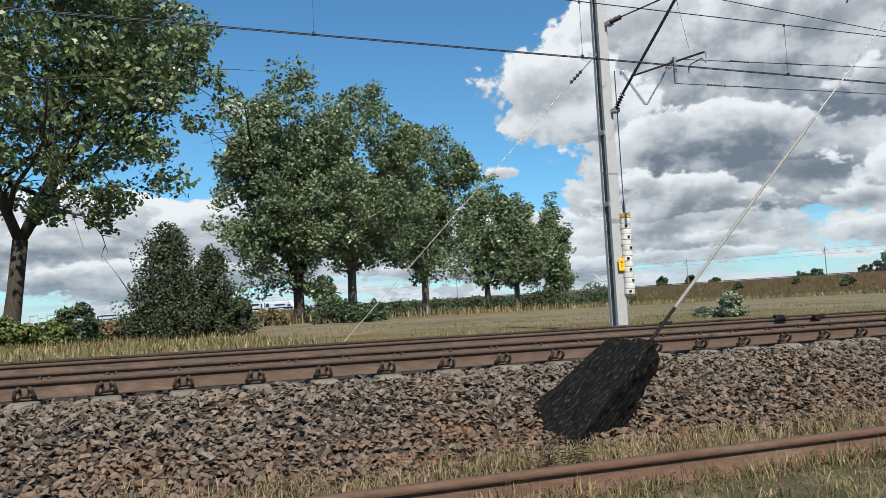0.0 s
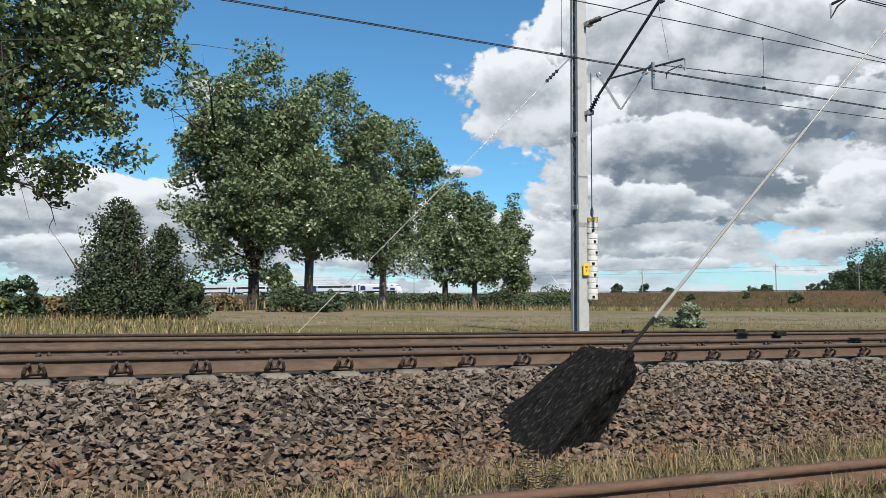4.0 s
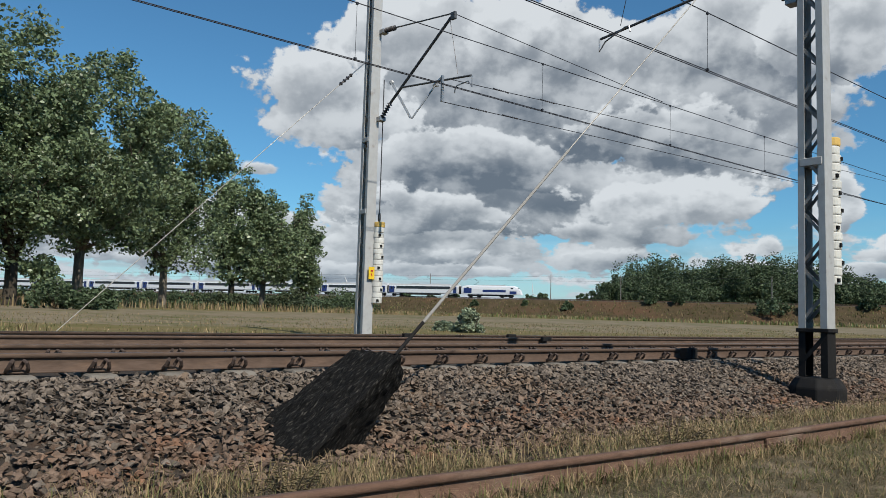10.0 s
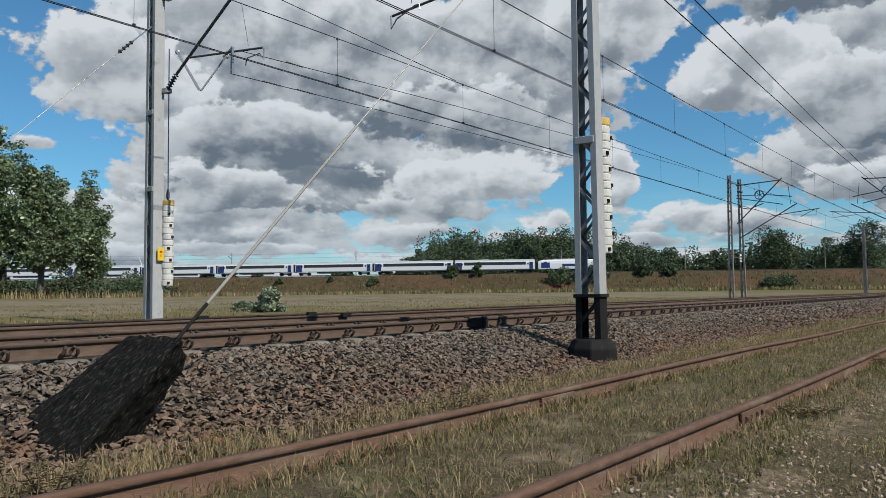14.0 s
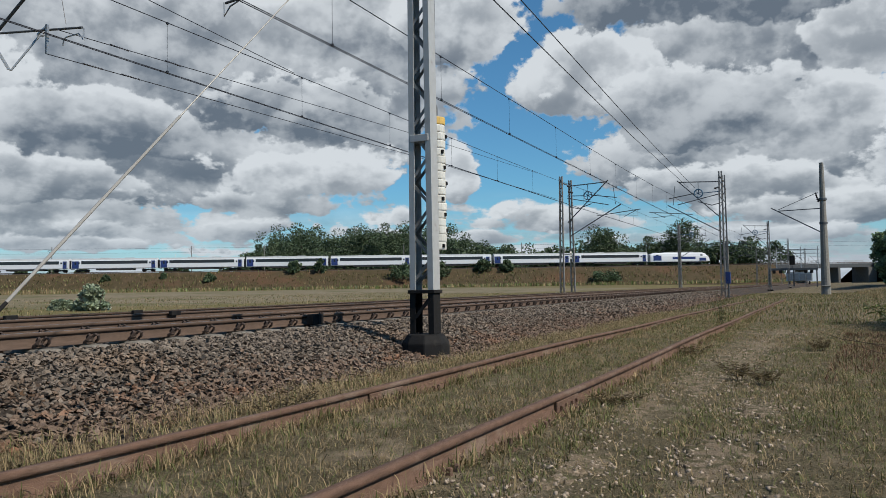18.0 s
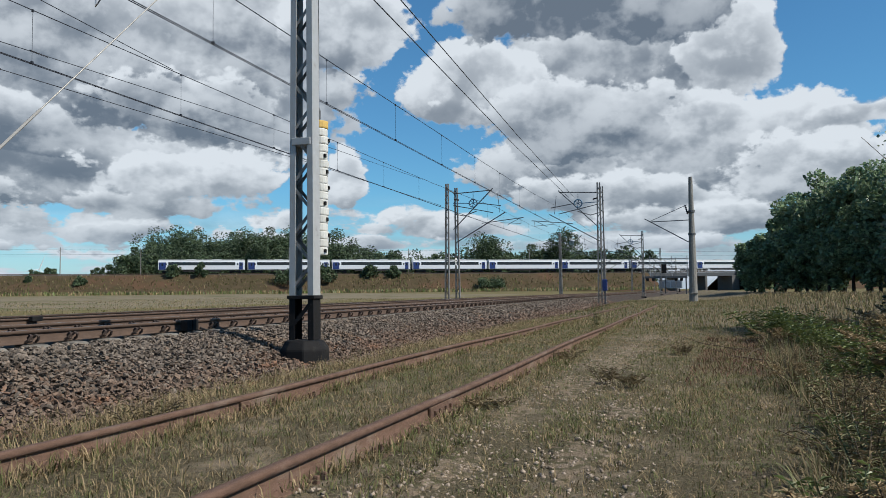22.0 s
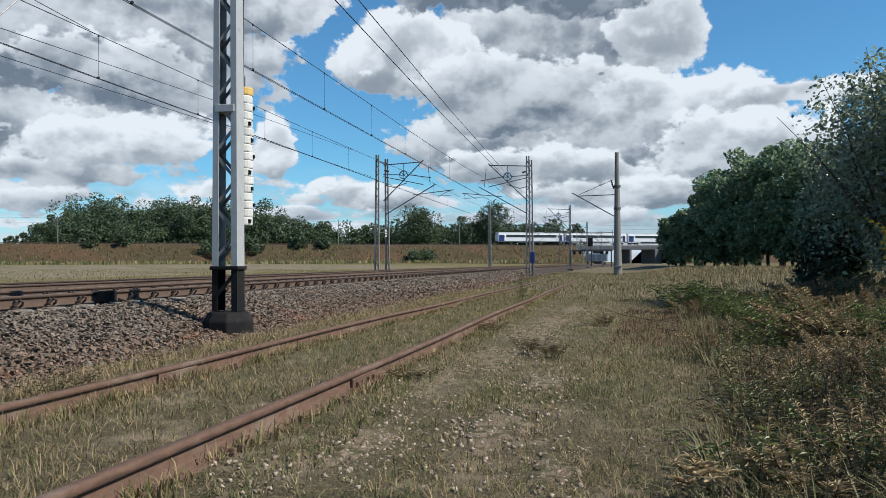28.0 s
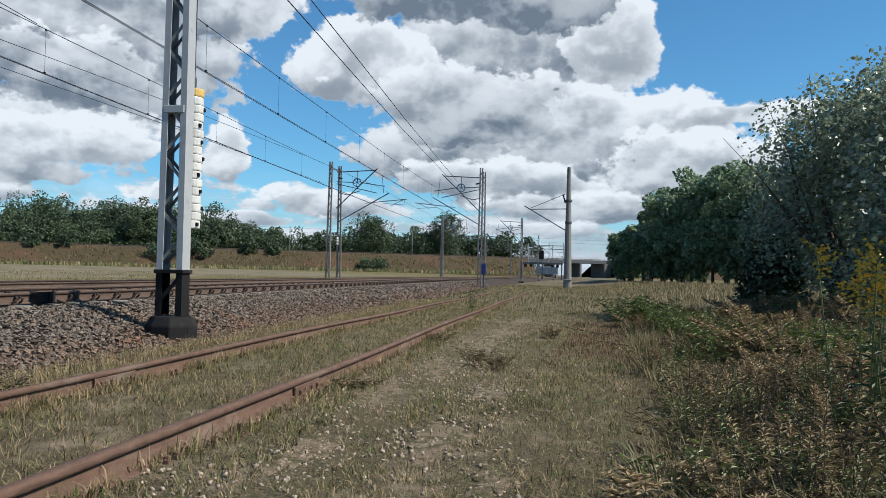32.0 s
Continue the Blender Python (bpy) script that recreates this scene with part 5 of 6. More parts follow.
# ---- trees and bushes ----
def leaf_cloud(rng, centres, radii, per, size, flat=0.75, droop=0.0):
    """Leaves as small bent quads scattered in clumps; returns vertices and faces."""
    c = np.repeat(centres, per, axis=0)
    r = np.repeat(radii, per)[:, None]
    d = rng.normal(size=c.shape)
    d /= np.linalg.norm(d, axis=1, keepdims=True)
    p = c + d * r * rng.uniform(0.25, 1.0, (len(c), 1)) ** 0.5 * np.array([1, 1, flat])
    a = rng.normal(size=c.shape)
    a[:, 2] *= 0.7
    a /= np.linalg.norm(a, axis=1, keepdims=True)
    b = np.cross(a, rng.normal(size=c.shape))
    b /= np.linalg.norm(b, axis=1, keepdims=True)
    s = size * rng.uniform(0.6, 1.35, (len(c), 1))
    v = np.stack([p - a * s, p + b * s * 0.62, p + a * s, p - b * s * 0.62], 1)
    n = len(c)
    return v.reshape(-1, 3), np.arange(n * 4).reshape(n, 4)


def limb_path(rng, a, d, ln, up=0.25, wob=0.18, n=5):
    pts = [Vector(a)]
    d = Vector(d).normalized()
    for k in range(n):
        d = (d + Vector(rng.normal(size=3)) * wob + Vector((0, 0, up)) * 0.5 / n).normalized()
        pts.append(pts[-1] + d * ln / n)
    return pts


def tree(m, seed, h, spread, trunk_h, trunk_r, label, category="tree", leaves=9000, leaf=0.11, clump=0.75, mat="leaf", bark="bark", limbs=9, shape=0.5,
         group="row of poplars", lean=(0, 0), forks=1, low=0.2, base_flare=1.5, body=None, fill=150):
    """Tapered trunk, forked limbs and a crown of many small leaves in clumps, with gaps."""
    rng = np.random.default_rng(seed)
    t = thing("tree", m, label, category, group)
    bm = bmesh.new()
    tips = []
    top = Vector((lean[0] * 0.3, lean[1] * 0.3, trunk_h))
    stems = []
    tube(bm, [(0, 0, -0.3), (0.0, 0, 0.25), top * 0.5 + Vector((rng.normal() * 0.06, 0, 0)), top], [trunk_r * base_flare, trunk_r * 1.08, trunk_r * 0.94, trunk_r * 0.9], 10)
    part("trunk", bm, M[bark], t, smooth=True)
    bm = bmesh.new()
    for f in range(forks):
        a = 2 * math.pi * (f / forks) + rng.uniform(0, 1.2)
        out = 0.0 if forks == 1 else 0.42
        pts = limb_path(rng, top * 0.98, (math.cos(a) * out + lean[0] * 0.05, math.sin(a) * out + lean[1] * 0.05, 1), (h - trunk_h) * 0.82, 0.5, 0.10, 7)
        tube(bm, pts, [trunk_r * (0.85 if forks == 1 else 0.62) * (1 - 0.88 * k / 7) for k in range(8)], 8)
        stems.append(pts)
    part("stem", bm, M[bark], t, "forked stem", smooth=True)
    crown = []
    for k in range(limbs):
        st = stems[k % len(stems)]
        u = low + (1.0 - low) * (k + 0.5) / limbs
        i = min(int(u * 6.3), 6)
        a0 = st[i].lerp(st[i + 1], (u * 6.3) % 1.0)
        az = k * 2.399 + rng.uniform(-0.4, 0.4)
        hh = (a0.z - trunk_h) / (h - trunk_h)
        width = spread * max(0.28, math.sin(math.pi * min(0.97, 0.20 + 0.75 * hh) ** shape)) ** 0.7
        ln = max(0.6, width * rng.uniform(0.8, 1.15))
        pts = limb_path(rng, a0, (math.cos(az), math.sin(az), rng.uniform(0.3, 0.95) + 0.6 * hh), ln, 0.45, 0.15, 5)
        bm = bmesh.new()
        tube(bm, pts, [trunk_r * 0.34 * (1 - hh * 0.6) * (1 - 0.85 * q / 5) + 0.008 for q in range(6)], 6)
        for q in (1, 2, 3, 4, 5):
            if q > 1:
                crown.append((pts[q], 1.0))
            for _ in range(2 if q < 5 else 3):
                sub = limb_path(rng, pts[q], rng.normal(size=3) + np.array([0, 0, 0.35]), ln * rng.uniform(0.25, 0.48), 0.25, 0.2, 3)
                tube(bm, sub, [0.024, 0.018, 0.012, 0.006], 4, cap=False)
                crown.append((sub[2], 0.85))
                crown.append((sub[3], 0.75))
        part("limb", bm, M[bark], t, smooth=True)
    for st in stems:
        crown += [(st[4], 1.0), (st[5], 1.0), (st[6], 0.9), (st[7], 0.8)]
    c = np.array([p[:] for p, _ in crown])
    c = c + rng.normal(size=c.shape) * clump * 0.25
    r = np.array([w for _, w in crown]) * clump * rng.uniform(0.6, 1.2, len(crown))
    if body:
        # crown body: sideways shift, half width, foot and top of the foliage
        bx, bw, zb, zt = body

        def girth(z):
            u = np.clip((z - zb) / (zt - zb), 0.02, 0.98)
            return bw * np.sin(np.pi * u ** 0.72) ** 0.62

        rad = np.hypot(c[:, 0] - bx, c[:, 1])
        k = np.minimum(1.0, girth(c[:, 2]) * rng.uniform(0.85, 1.06, len(c)) / np.maximum(rad, 0.01))
        c[:, 0], c[:, 1] = bx + (c[:, 0] - bx) * k, c[:, 1] * k
        c[:, 2] = np.clip(c[:, 2], zb + 0.1, zt - 0.3)
        zz = zb + (zt - zb) * rng.uniform(0.04, 0.98, fill)
        a = rng.uniform(0, 6.283, fill)
        # uneven outline: upright lobes with gaps between them
        lobe = 1 + 0.16 * np.sin(4 * a + seed) + 0.12 * np.sin(7 * a + 0.9 * zz + 2 * seed) + 0.10 * np.sin(1.7 * zz + seed)
        q = girth(zz) * rng.uniform(0.3, 1.0, fill) ** 0.5 * lobe
        zz = zz + rng.normal(size=fill) * 0.5
        c = np.concatenate([c, np.stack([bx + np.cos(a) * q, np.sin(a) * q, zz], -1)])
        r = np.concatenate([r, clump * rng.uniform(0.5, 1.0, fill)])
    v, q = leaf_cloud(rng, c, r, max(4, leaves // len(c)), leaf)
    link("crown", array_mesh("crown", v, q), M[mat], t, "crown of small grey-green leaves with gaps")
    return t


def bush(m, seed, size, label, leaves=5000, leaf=0.07, mat="leaf_dark", clumps=60, group="", category="bush", top=0.8, name="bush", stems=7, cone=0.15):
    """Many-stemmed bush: thin stems and clumps of leaves in an uneven mound."""
    rng = np.random.default_rng(seed)
    t = thing(name, m, label, category, group)
    bm = bmesh.new()
    w, d, h = size
    for k in range(stems):
        a = rng.uniform(0, 6.28)
        tube(bm, limb_path(rng, (0.15 * w * math.cos(a), 0.15 * d * math.sin(a), -0.1), (math.cos(a) * w * 0.5, math.sin(a) * d * 0.5, h * 0.9), h * rng.uniform(0.6, 0.9), 0.3, 0.12, 4),
             [0.03 * h / 2 + 0.006, 0.022 * h / 2 + 0.005, 0.014 * h / 2 + 0.004, 0.01, 0.005], 5, cap=False)
    tagged(part("stem", bm, M["twig"], t), kind="stuff")
    u = rng.normal(size=(clumps, 3))
    u /= np.linalg.norm(u, axis=1, keepdims=True)
    u *= rng.uniform(0.3, 1.0, (clumps, 1)) ** 0.4
    u[:, 2] = np.abs(u[:, 2]) ** top
    ragged = 1 + 0.22 * np.sin(5 * np.arctan2(u[:, 1], u[:, 0]) + seed) * (u[:, 2] < 0.7)
    c = u * np.array([w / 2, d / 2, h * 0.88]) * ragged[:, None]
    c[:, :2] *= (1 - cone * u[:, 2:3])
    c[:, 2] = np.maximum(c[:, 2], 0.12 * h)
    r = rng.uniform(0.09, 0.2, clumps) * (w + d + h) / 3
    v, q = leaf_cloud(rng, c, r, leaves // clumps, leaf, 1.0)
    v[:, 2] = np.maximum(v[:, 2], -0.05)
    link("foliage", array_mesh("foliage", v, q), M[mat], t, "dense small leaves")
    return t


def gz(x, y):
    return float(land(np.array(float(x)), np.array(float(y))))


def at_polar(az, d, rz=0.0, dz=0.0):
    x, y = polar(az, d)
    return pose(x, y, gz(x, y) + dz, 0, 0, rz)


def row_of_poplars():
    lab = "poplar with a grey-brown trunk and a loose grey-green crown"
    tree(at_polar(-7.3, 33, 7.3), 11, 17.0, 8.0, 3.9, 0.30, "large poplar with a dark trunk and a loose open crown", leaves=46000, leaf=0.12, clump=0.95, limbs=22, forks=4, low=0.0, lean=(1.2, 0), body=(0.9, 7.2, 4.6, 18.0), fill=110)
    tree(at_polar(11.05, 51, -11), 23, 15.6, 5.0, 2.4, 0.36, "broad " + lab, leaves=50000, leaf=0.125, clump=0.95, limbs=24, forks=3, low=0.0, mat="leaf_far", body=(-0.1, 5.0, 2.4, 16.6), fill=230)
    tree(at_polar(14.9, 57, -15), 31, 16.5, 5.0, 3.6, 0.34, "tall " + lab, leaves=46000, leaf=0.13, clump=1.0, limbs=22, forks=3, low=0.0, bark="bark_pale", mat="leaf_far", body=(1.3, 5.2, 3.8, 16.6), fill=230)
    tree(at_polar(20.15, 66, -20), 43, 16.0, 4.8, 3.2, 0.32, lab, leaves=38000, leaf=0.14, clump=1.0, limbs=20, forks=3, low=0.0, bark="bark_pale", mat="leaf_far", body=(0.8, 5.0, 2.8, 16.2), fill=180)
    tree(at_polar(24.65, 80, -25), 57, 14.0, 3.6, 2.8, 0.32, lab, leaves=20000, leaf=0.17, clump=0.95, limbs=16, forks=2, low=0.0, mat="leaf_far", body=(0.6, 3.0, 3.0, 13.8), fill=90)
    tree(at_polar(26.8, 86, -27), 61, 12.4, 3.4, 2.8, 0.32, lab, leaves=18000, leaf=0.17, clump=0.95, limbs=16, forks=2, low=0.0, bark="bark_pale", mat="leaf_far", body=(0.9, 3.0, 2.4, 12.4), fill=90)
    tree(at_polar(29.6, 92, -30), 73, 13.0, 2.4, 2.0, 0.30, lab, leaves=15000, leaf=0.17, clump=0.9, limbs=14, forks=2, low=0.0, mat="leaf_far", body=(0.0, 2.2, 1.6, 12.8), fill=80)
    # a broken dead branch hanging from the first tree
    t = thing("dead_branch", at_polar(-6.2, 32.6), "bare dead branch hanging from the poplar", "branch")
    rng = np.random.default_rng(5)
    bm = bmesh.new()
    tube(bm, [(0.2, 0, 4.6), (1.2, -0.1, 4.9), (2.0, -0.2, 4.7), (2.5, -0.2, 4.0), (2.7, -0.2, 3.3)], [0.07, 0.05, 0.03, 0.02, 0.008], 6)
    for a, b in (((2.0, -0.2, 4.7), (2.8, -0.3, 4.9)), ((2.5, -0.2, 4.0), (2.95, -0.2, 3.9)), ((2.6, -0.2, 3.6), (2.45, -0.3, 3.0)), ((1.6, -0.1, 4.8), (2.2, -0.2, 5.3))):
        tube(bm, [a, Vector(a).lerp(Vector(b), 0.5) + Vector(rng.normal(size=3)) * 0.05, b], [0.02, 0.012, 0.005], 5)
    part("twigs", bm, M["twig"], t)


row_of_poplars()


def bushes():
    bush(at_polar(2.4, 30.5), 3, (3.2, 2.6, 4.7), "dense dark green bush taller than a man", 19000, 0.06, "leaf_dark", 150, top=1.1, cone=0.6)
    bush(at_polar(5.4, 31.0), 4, (2.3, 2.2, 3.8), "dense dark green bush beside a taller one", 11000, 0.06, "leaf_dark", 90, top=1.0, cone=0.5)
    bush(at_polar(7.0, 30.0), 6, (1.4, 1.4, 1.5), "low dark green bush", 3500, 0.06, "leaf_dark", 40)
    for k, (az, d, w, h, mt) in enumerate(((-8.2, 30, 2.6, 1.0, "leaf_bright"), (-5.5, 30, 1.8, 0.9, "leaf_bright"), (-3.2, 31, 2.0, 1.5, "leaf_wood"), (-10.5, 31, 2.6, 0.8, "leaf_dark"),
                                           (-1.5, 32, 1.6, 0.8, "leaf_brown"), (14.2, 45, 3.2, 1.6, "leaf_wood"), (16.5, 48, 2.4, 1.2, "leaf_wood"), (9.0, 46, 2.4, 0.9, "leaf_brown"),
                                           (41.5, 26.5, 1.0, 0.85, "leaf_willow"), (39.8, 27.5, 0.7, 0.35, "leaf_willow"), (28.6, 80, 6, 2.2, "leaf_dark"), (24.2, 78, 4, 1.8, "leaf_dark"), (32.5, 100, 9, 3.0, "leaf_wood"))):
        bush(at_polar(az, d), 100 + k, (w, w * 0.8, h), "low leafy bush in the dry grass beyond the tracks", 2600, 0.05 + d * 0.001, mt, 36, "bushes beyond the tracks")


bushes()


def woodland(name, seed, places, size, label, leaf=0.5, mat="leaf_wood", per=160, clumps=26, group="far woods", puff=1.0):
    """Far trees, each a trunk and an uneven crown of leaf clumps."""
    rng = np.random.default_rng(seed)
    for k, (x, y, z, h) in enumerate(places):
        t = thing(name, pose(x, y, z), label, "tree", group)
        w = h * size * rng.uniform(0.85, 1.15)
        part("trunk", tube(bmesh.new(), [(0, 0, -0.5), (0.1, 0, h * 0.3), (0, 0.1, h * 0.7)], [h * 0.025, h * 0.02, h * 0.008], 7), M["bark"], t)
        u = rng.normal(size=(clumps, 3))
        u /= np.linalg.norm(u, axis=1, keepdims=True)
        u *= rng.uniform(0.45, 1.0, (clumps, 1))
        c = u * np.array([w / 2, w / 2, h * 0.44]) + np.array([0, 0, h * 0.5])
        r = rng.uniform(0.10, 0.2, clumps) * h * puff
        v, q = leaf_cloud(rng, c, r, per, leaf, 0.85)
        link("crown", array_mesh("crown", v, q), M[mat], t)


def all_woods():
    rng = np.random.default_rng(77)

    def row(azs, d, h, z=None, jit=8.0):
        out = []
        for az in azs:
            dd = d + rng.uniform(-jit, jit)
            x, y = polar(az + rng.uniform(-0.3, 0.3), dd)
            out.append((x, y, gz(x, y) if z is None else z, h * rng.uniform(0.85, 1.12)))
        return out

    a = [(x, y, z, h * (1 - 0.42 * abs(k - 9) / 12)) for k, (x, y, z, h) in enumerate(row(np.arange(51.5, 70.5, 0.9), 300, 26, 1.0))]
    woodland("woodland_tree", 5, a, 0.85, "broad leafy tree of a wood behind the embankment", 0.36, per=170, clumps=44, puff=0.72)
    woodland("woodland_tree", 6, row(np.arange(53.5, 67, 1.3), 325, 26, 1.0), 0.8, "broad leafy tree of a wood behind the embankment", 0.42, per=110, clumps=40, puff=0.8)
    woodland("woodland_tree", 16, row(np.arange(51.8, 70.5, 1.0), 288, 15.5, 1.0, 3), 0.9, "lower leafy tree at the wood edge behind the embankment", 0.38, per=120, clumps=32)
    woodland("woodland_tree", 7, row(np.arange(71.5, 88, 0.8), 400, 22, 1.0), 0.85, "leafy tree far behind the embankment", 0.6, per=90, clumps=30)
    woodland("woodland_tree", 8, row((76.6, 77.4, 80.2, 82.0), 340, 24, 1.0, 2), 0.55, "taller tree standing out behind the embankment", 0.4, per=200, clumps=34)
    woodland("woodland_tree", 9, row((45.7, 46.6, 37.0, 39.0, 40.6, 49.6), 290, 6.0, 5.0, 2), 0.9, "small tree on the embankment's far side", 0.35, per=80, puff=0.7)
    woodland("field_tree", 19, [(*polar(12.4, 120), 1.2, 7.4), (*polar(13.1, 150), 1.2, 4.5)], 0.75, "small leafy tree standing in the field behind the poplars", 0.28, "leaf_far", 90, 26, "small field trees")
    # low trees and hedges on the horizon and behind the poplars
    woodland("horizon_tree", 15, row(np.arange(-15, 24, 0.9), 720, 9.5, 0.6, 60), 1.5, "low dark tree of a hedgerow on the horizon", 0.9, "leaf_wood", 40, 14, "hedgerow on the horizon")
    for k, az in enumerate(np.arange(15.0, 35.0, 1.0)):
        bush(at_polar(az, 138 + 6 * (k % 3)), 300 + k, (6.5, 4.5, 3.0), "green hedge behind the row of poplars", 1500, 0.2, "leaf_wood", 30, "hedge behind the poplars")
    # the dark wood on the near side of the line
    w = [(az, d, h) for az, d, h in ((95.0, 118, 8.0), (96.3, 110, 10.5), (97.6, 104, 12.5), (98.9, 98, 14.2), (100.3, 93, 14.0), (101.8, 88, 13.5), (103.4, 84, 13.0), (105.2, 80, 12.5), (107.4, 76, 12.5), (109.8, 72, 12.5), (112.5, 70, 12.5), (115.5, 68, 12))]
    pts = [(*polar(az, d), 0.2, h) for az, d, h in w]
    woodland("edge_tree", 12, pts, 0.62, "dense dark green tree at the edge of a wood", 0.22, "leaf_edge", 190, 70, "wood edge beside the line", 0.62)
    pts = [(*polar(az + 0.6, d - 4), 0.2, h * 0.55) for az, d, h in w]
    woodland("edge_tree", 13, pts, 0.8, "lower dark green tree at the edge of a wood", 0.22, "leaf_edge", 130, 44, "wood edge beside the line", 0.7)
    # hedges on the bank and field
    for k, (az, dd, w_, h_) in enumerate(((49.0, -9, 3.5, 3.0), (54.6, -4.5, 4.5, 4.6), (56.4, -4.8, 4.0, 4.6), (62.2, -9, 12, 5.0), (64.6, -8, 9, 5.5), (68.0, -5, 6, 4.0), (69.6, -5, 5, 3.6), (76.0, -12, 13, 3.0), (42.5, -8, 2.5, 2.0), (46.0, -7, 2.2, 1.8))):
        s = 240 * math.tan(radians(az - 59))
        x, y, _ = bank_point(s, dd, 0)
        z = 1.0 + 5.4 * min(1, max(0, (dd + 15) / 10.5))
        bush(pose(x, y, z - 0.4), 200 + k, (w_, w_ * 0.7, h_), "dark green bush growing on the embankment slope", 2200, 0.30, "leaf_wood", 40, "bushes on the embankment")
    # willow over the weeds near the camera's far turn
    lab = "spreading willow with fine grey-green leaves over tall weeds"
    bush(at_polar(110.5, 20), 91, (6.2, 5.0, 5.9), lab, 40000, 0.055, "leaf_willow", 260, "willows beside the line", "tree", 0.62, "willow", 16)
    bush(at_polar(116.5, 17), 92, (5.6, 5.0, 5.6), lab, 30000, 0.055, "leaf_willow", 210, "willows beside the line", "tree", 0.62, "willow", 14)
    bush(at_polar(104.2, 21), 95, (1.7, 1.6, 1.9), "grey-green willow bush in the weeds", 6000, 0.06, "leaf_dark", 60)


all_woods()


# ---- broken stone, grass and weeds ----
def stone_kinds(rng, n=10):
    kinds = []
    for _ in range(n):
        bm = bmesh.new()
        for _ in range(8):
            d = Vector(rng.normal(size=3)).normalized()
            k = max(abs(d.x), abs(d.y), abs(d.z))
            d = d * (0.55 / k * 0.6 + 0.4)
            bm.verts.new((d.x, d.y * rng.uniform(0.6, 0.9), d.z * 0.55))
        bmesh.ops.convex_hull(bm, input=bm.verts[:])
        bmesh.ops.delete(bm, geom=[v for v in bm.verts if not v.link_faces], context="VERTS")
        bmesh.ops.triangulate(bm, faces=bm.faces[:])
        bm.verts.index_update()
        kinds.append((np.array([v.co[:] for v in bm.verts]), np.array([[v.index for v in f.verts] for f in bm.faces])))
        bm.free()
    return kinds


def lying(rng, n):
    """Turns of stones that lie mostly on their broad side: any way round, tilted somewhat."""
    a, b, c = rng.uniform(0, 6.283, n), rng.normal(size=n) * 0.42, rng.normal(size=n) * 0.42
    o, e = np.zeros(n), np.ones(n)
    ca, sa, cb, sb, cc, sc = np.cos(a), np.sin(a), np.cos(b), np.sin(b), np.cos(c), np.sin(c)
    rz = np.stack([ca, -sa, o, sa, ca, o, o, o, e], -1).reshape(n, 3, 3)
    rx = np.stack([e, o, o, o, cb, -sb, o, sb, cb], -1).reshape(n, 3, 3)
    ry = np.stack([cc, o, sc, o, e, o, -sc, o, cc], -1).reshape(n, 3, 3)
    return rx @ ry @ rz


def scatter_stones(name, rng, kinds, x0, x1, count, size, lo, hi, label, chance=None):
    x = rng.uniform(x0, x1, count)
    yy = rng.uniform(lo, hi, count)
    off = (x + 0.681 + 0.3) % 0.6 - 0.3
    on_sleeper = (np.abs(off) < 0.15) & (yy > 6.62)
    in_block = (x > 2.9) & (x < 3.55) & (yy > 5.0) & (yy < 5.36)
    fade = (np.clip((yy - 4.35) / 0.45, 0.12, 1.0) > rng.random(count)) & ~on_sleeper & ~in_block
    x, yy = x[fade], yy[fade]
    z = np.where(yy < 4.6, 0.0, bed(yy)) + rng.uniform(-0.025, 0.028, len(x)) - 0.035 * (yy > 6.55)
    pos = np.stack([x, yy + bend(x), z], -1)
    r = size * rng.uniform(0.55, 1.25, len(x))
    rot = lying(rng, len(x))
    which = rng.integers(0, len(kinds), len(x))
    red = (yy + 0.35 * lumps(x * 1.7, yy * 2.1) + rng.normal(size=len(x)) * 0.22) < 5.4
    V, F, MI, base = [], [], [], 0
    for k, (kv, kf) in enumerate(kinds):
        sel = which == k
        n = int(sel.sum())
        v = np.einsum("nij,kj->nki", rot[sel], kv) * r[sel][:, None, None] + pos[sel][:, None]
        V.append(v.reshape(-1, 3))
        F.append((kf[None] + (np.arange(n) * len(kv))[:, None, None] + base).reshape(-1, 3))
        MI.append(np.repeat(red[sel], len(kf)).astype(int))
        base += n * len(kv)
    me = array_mesh(name, np.concatenate(V), np.concatenate(F), np.concatenate(MI))
    me.shade_flat()
    ob = link(name, me, (M["stone"], M["stone_red"]))
    return tagged(ob, label, "ballast stones", kind="stuff")


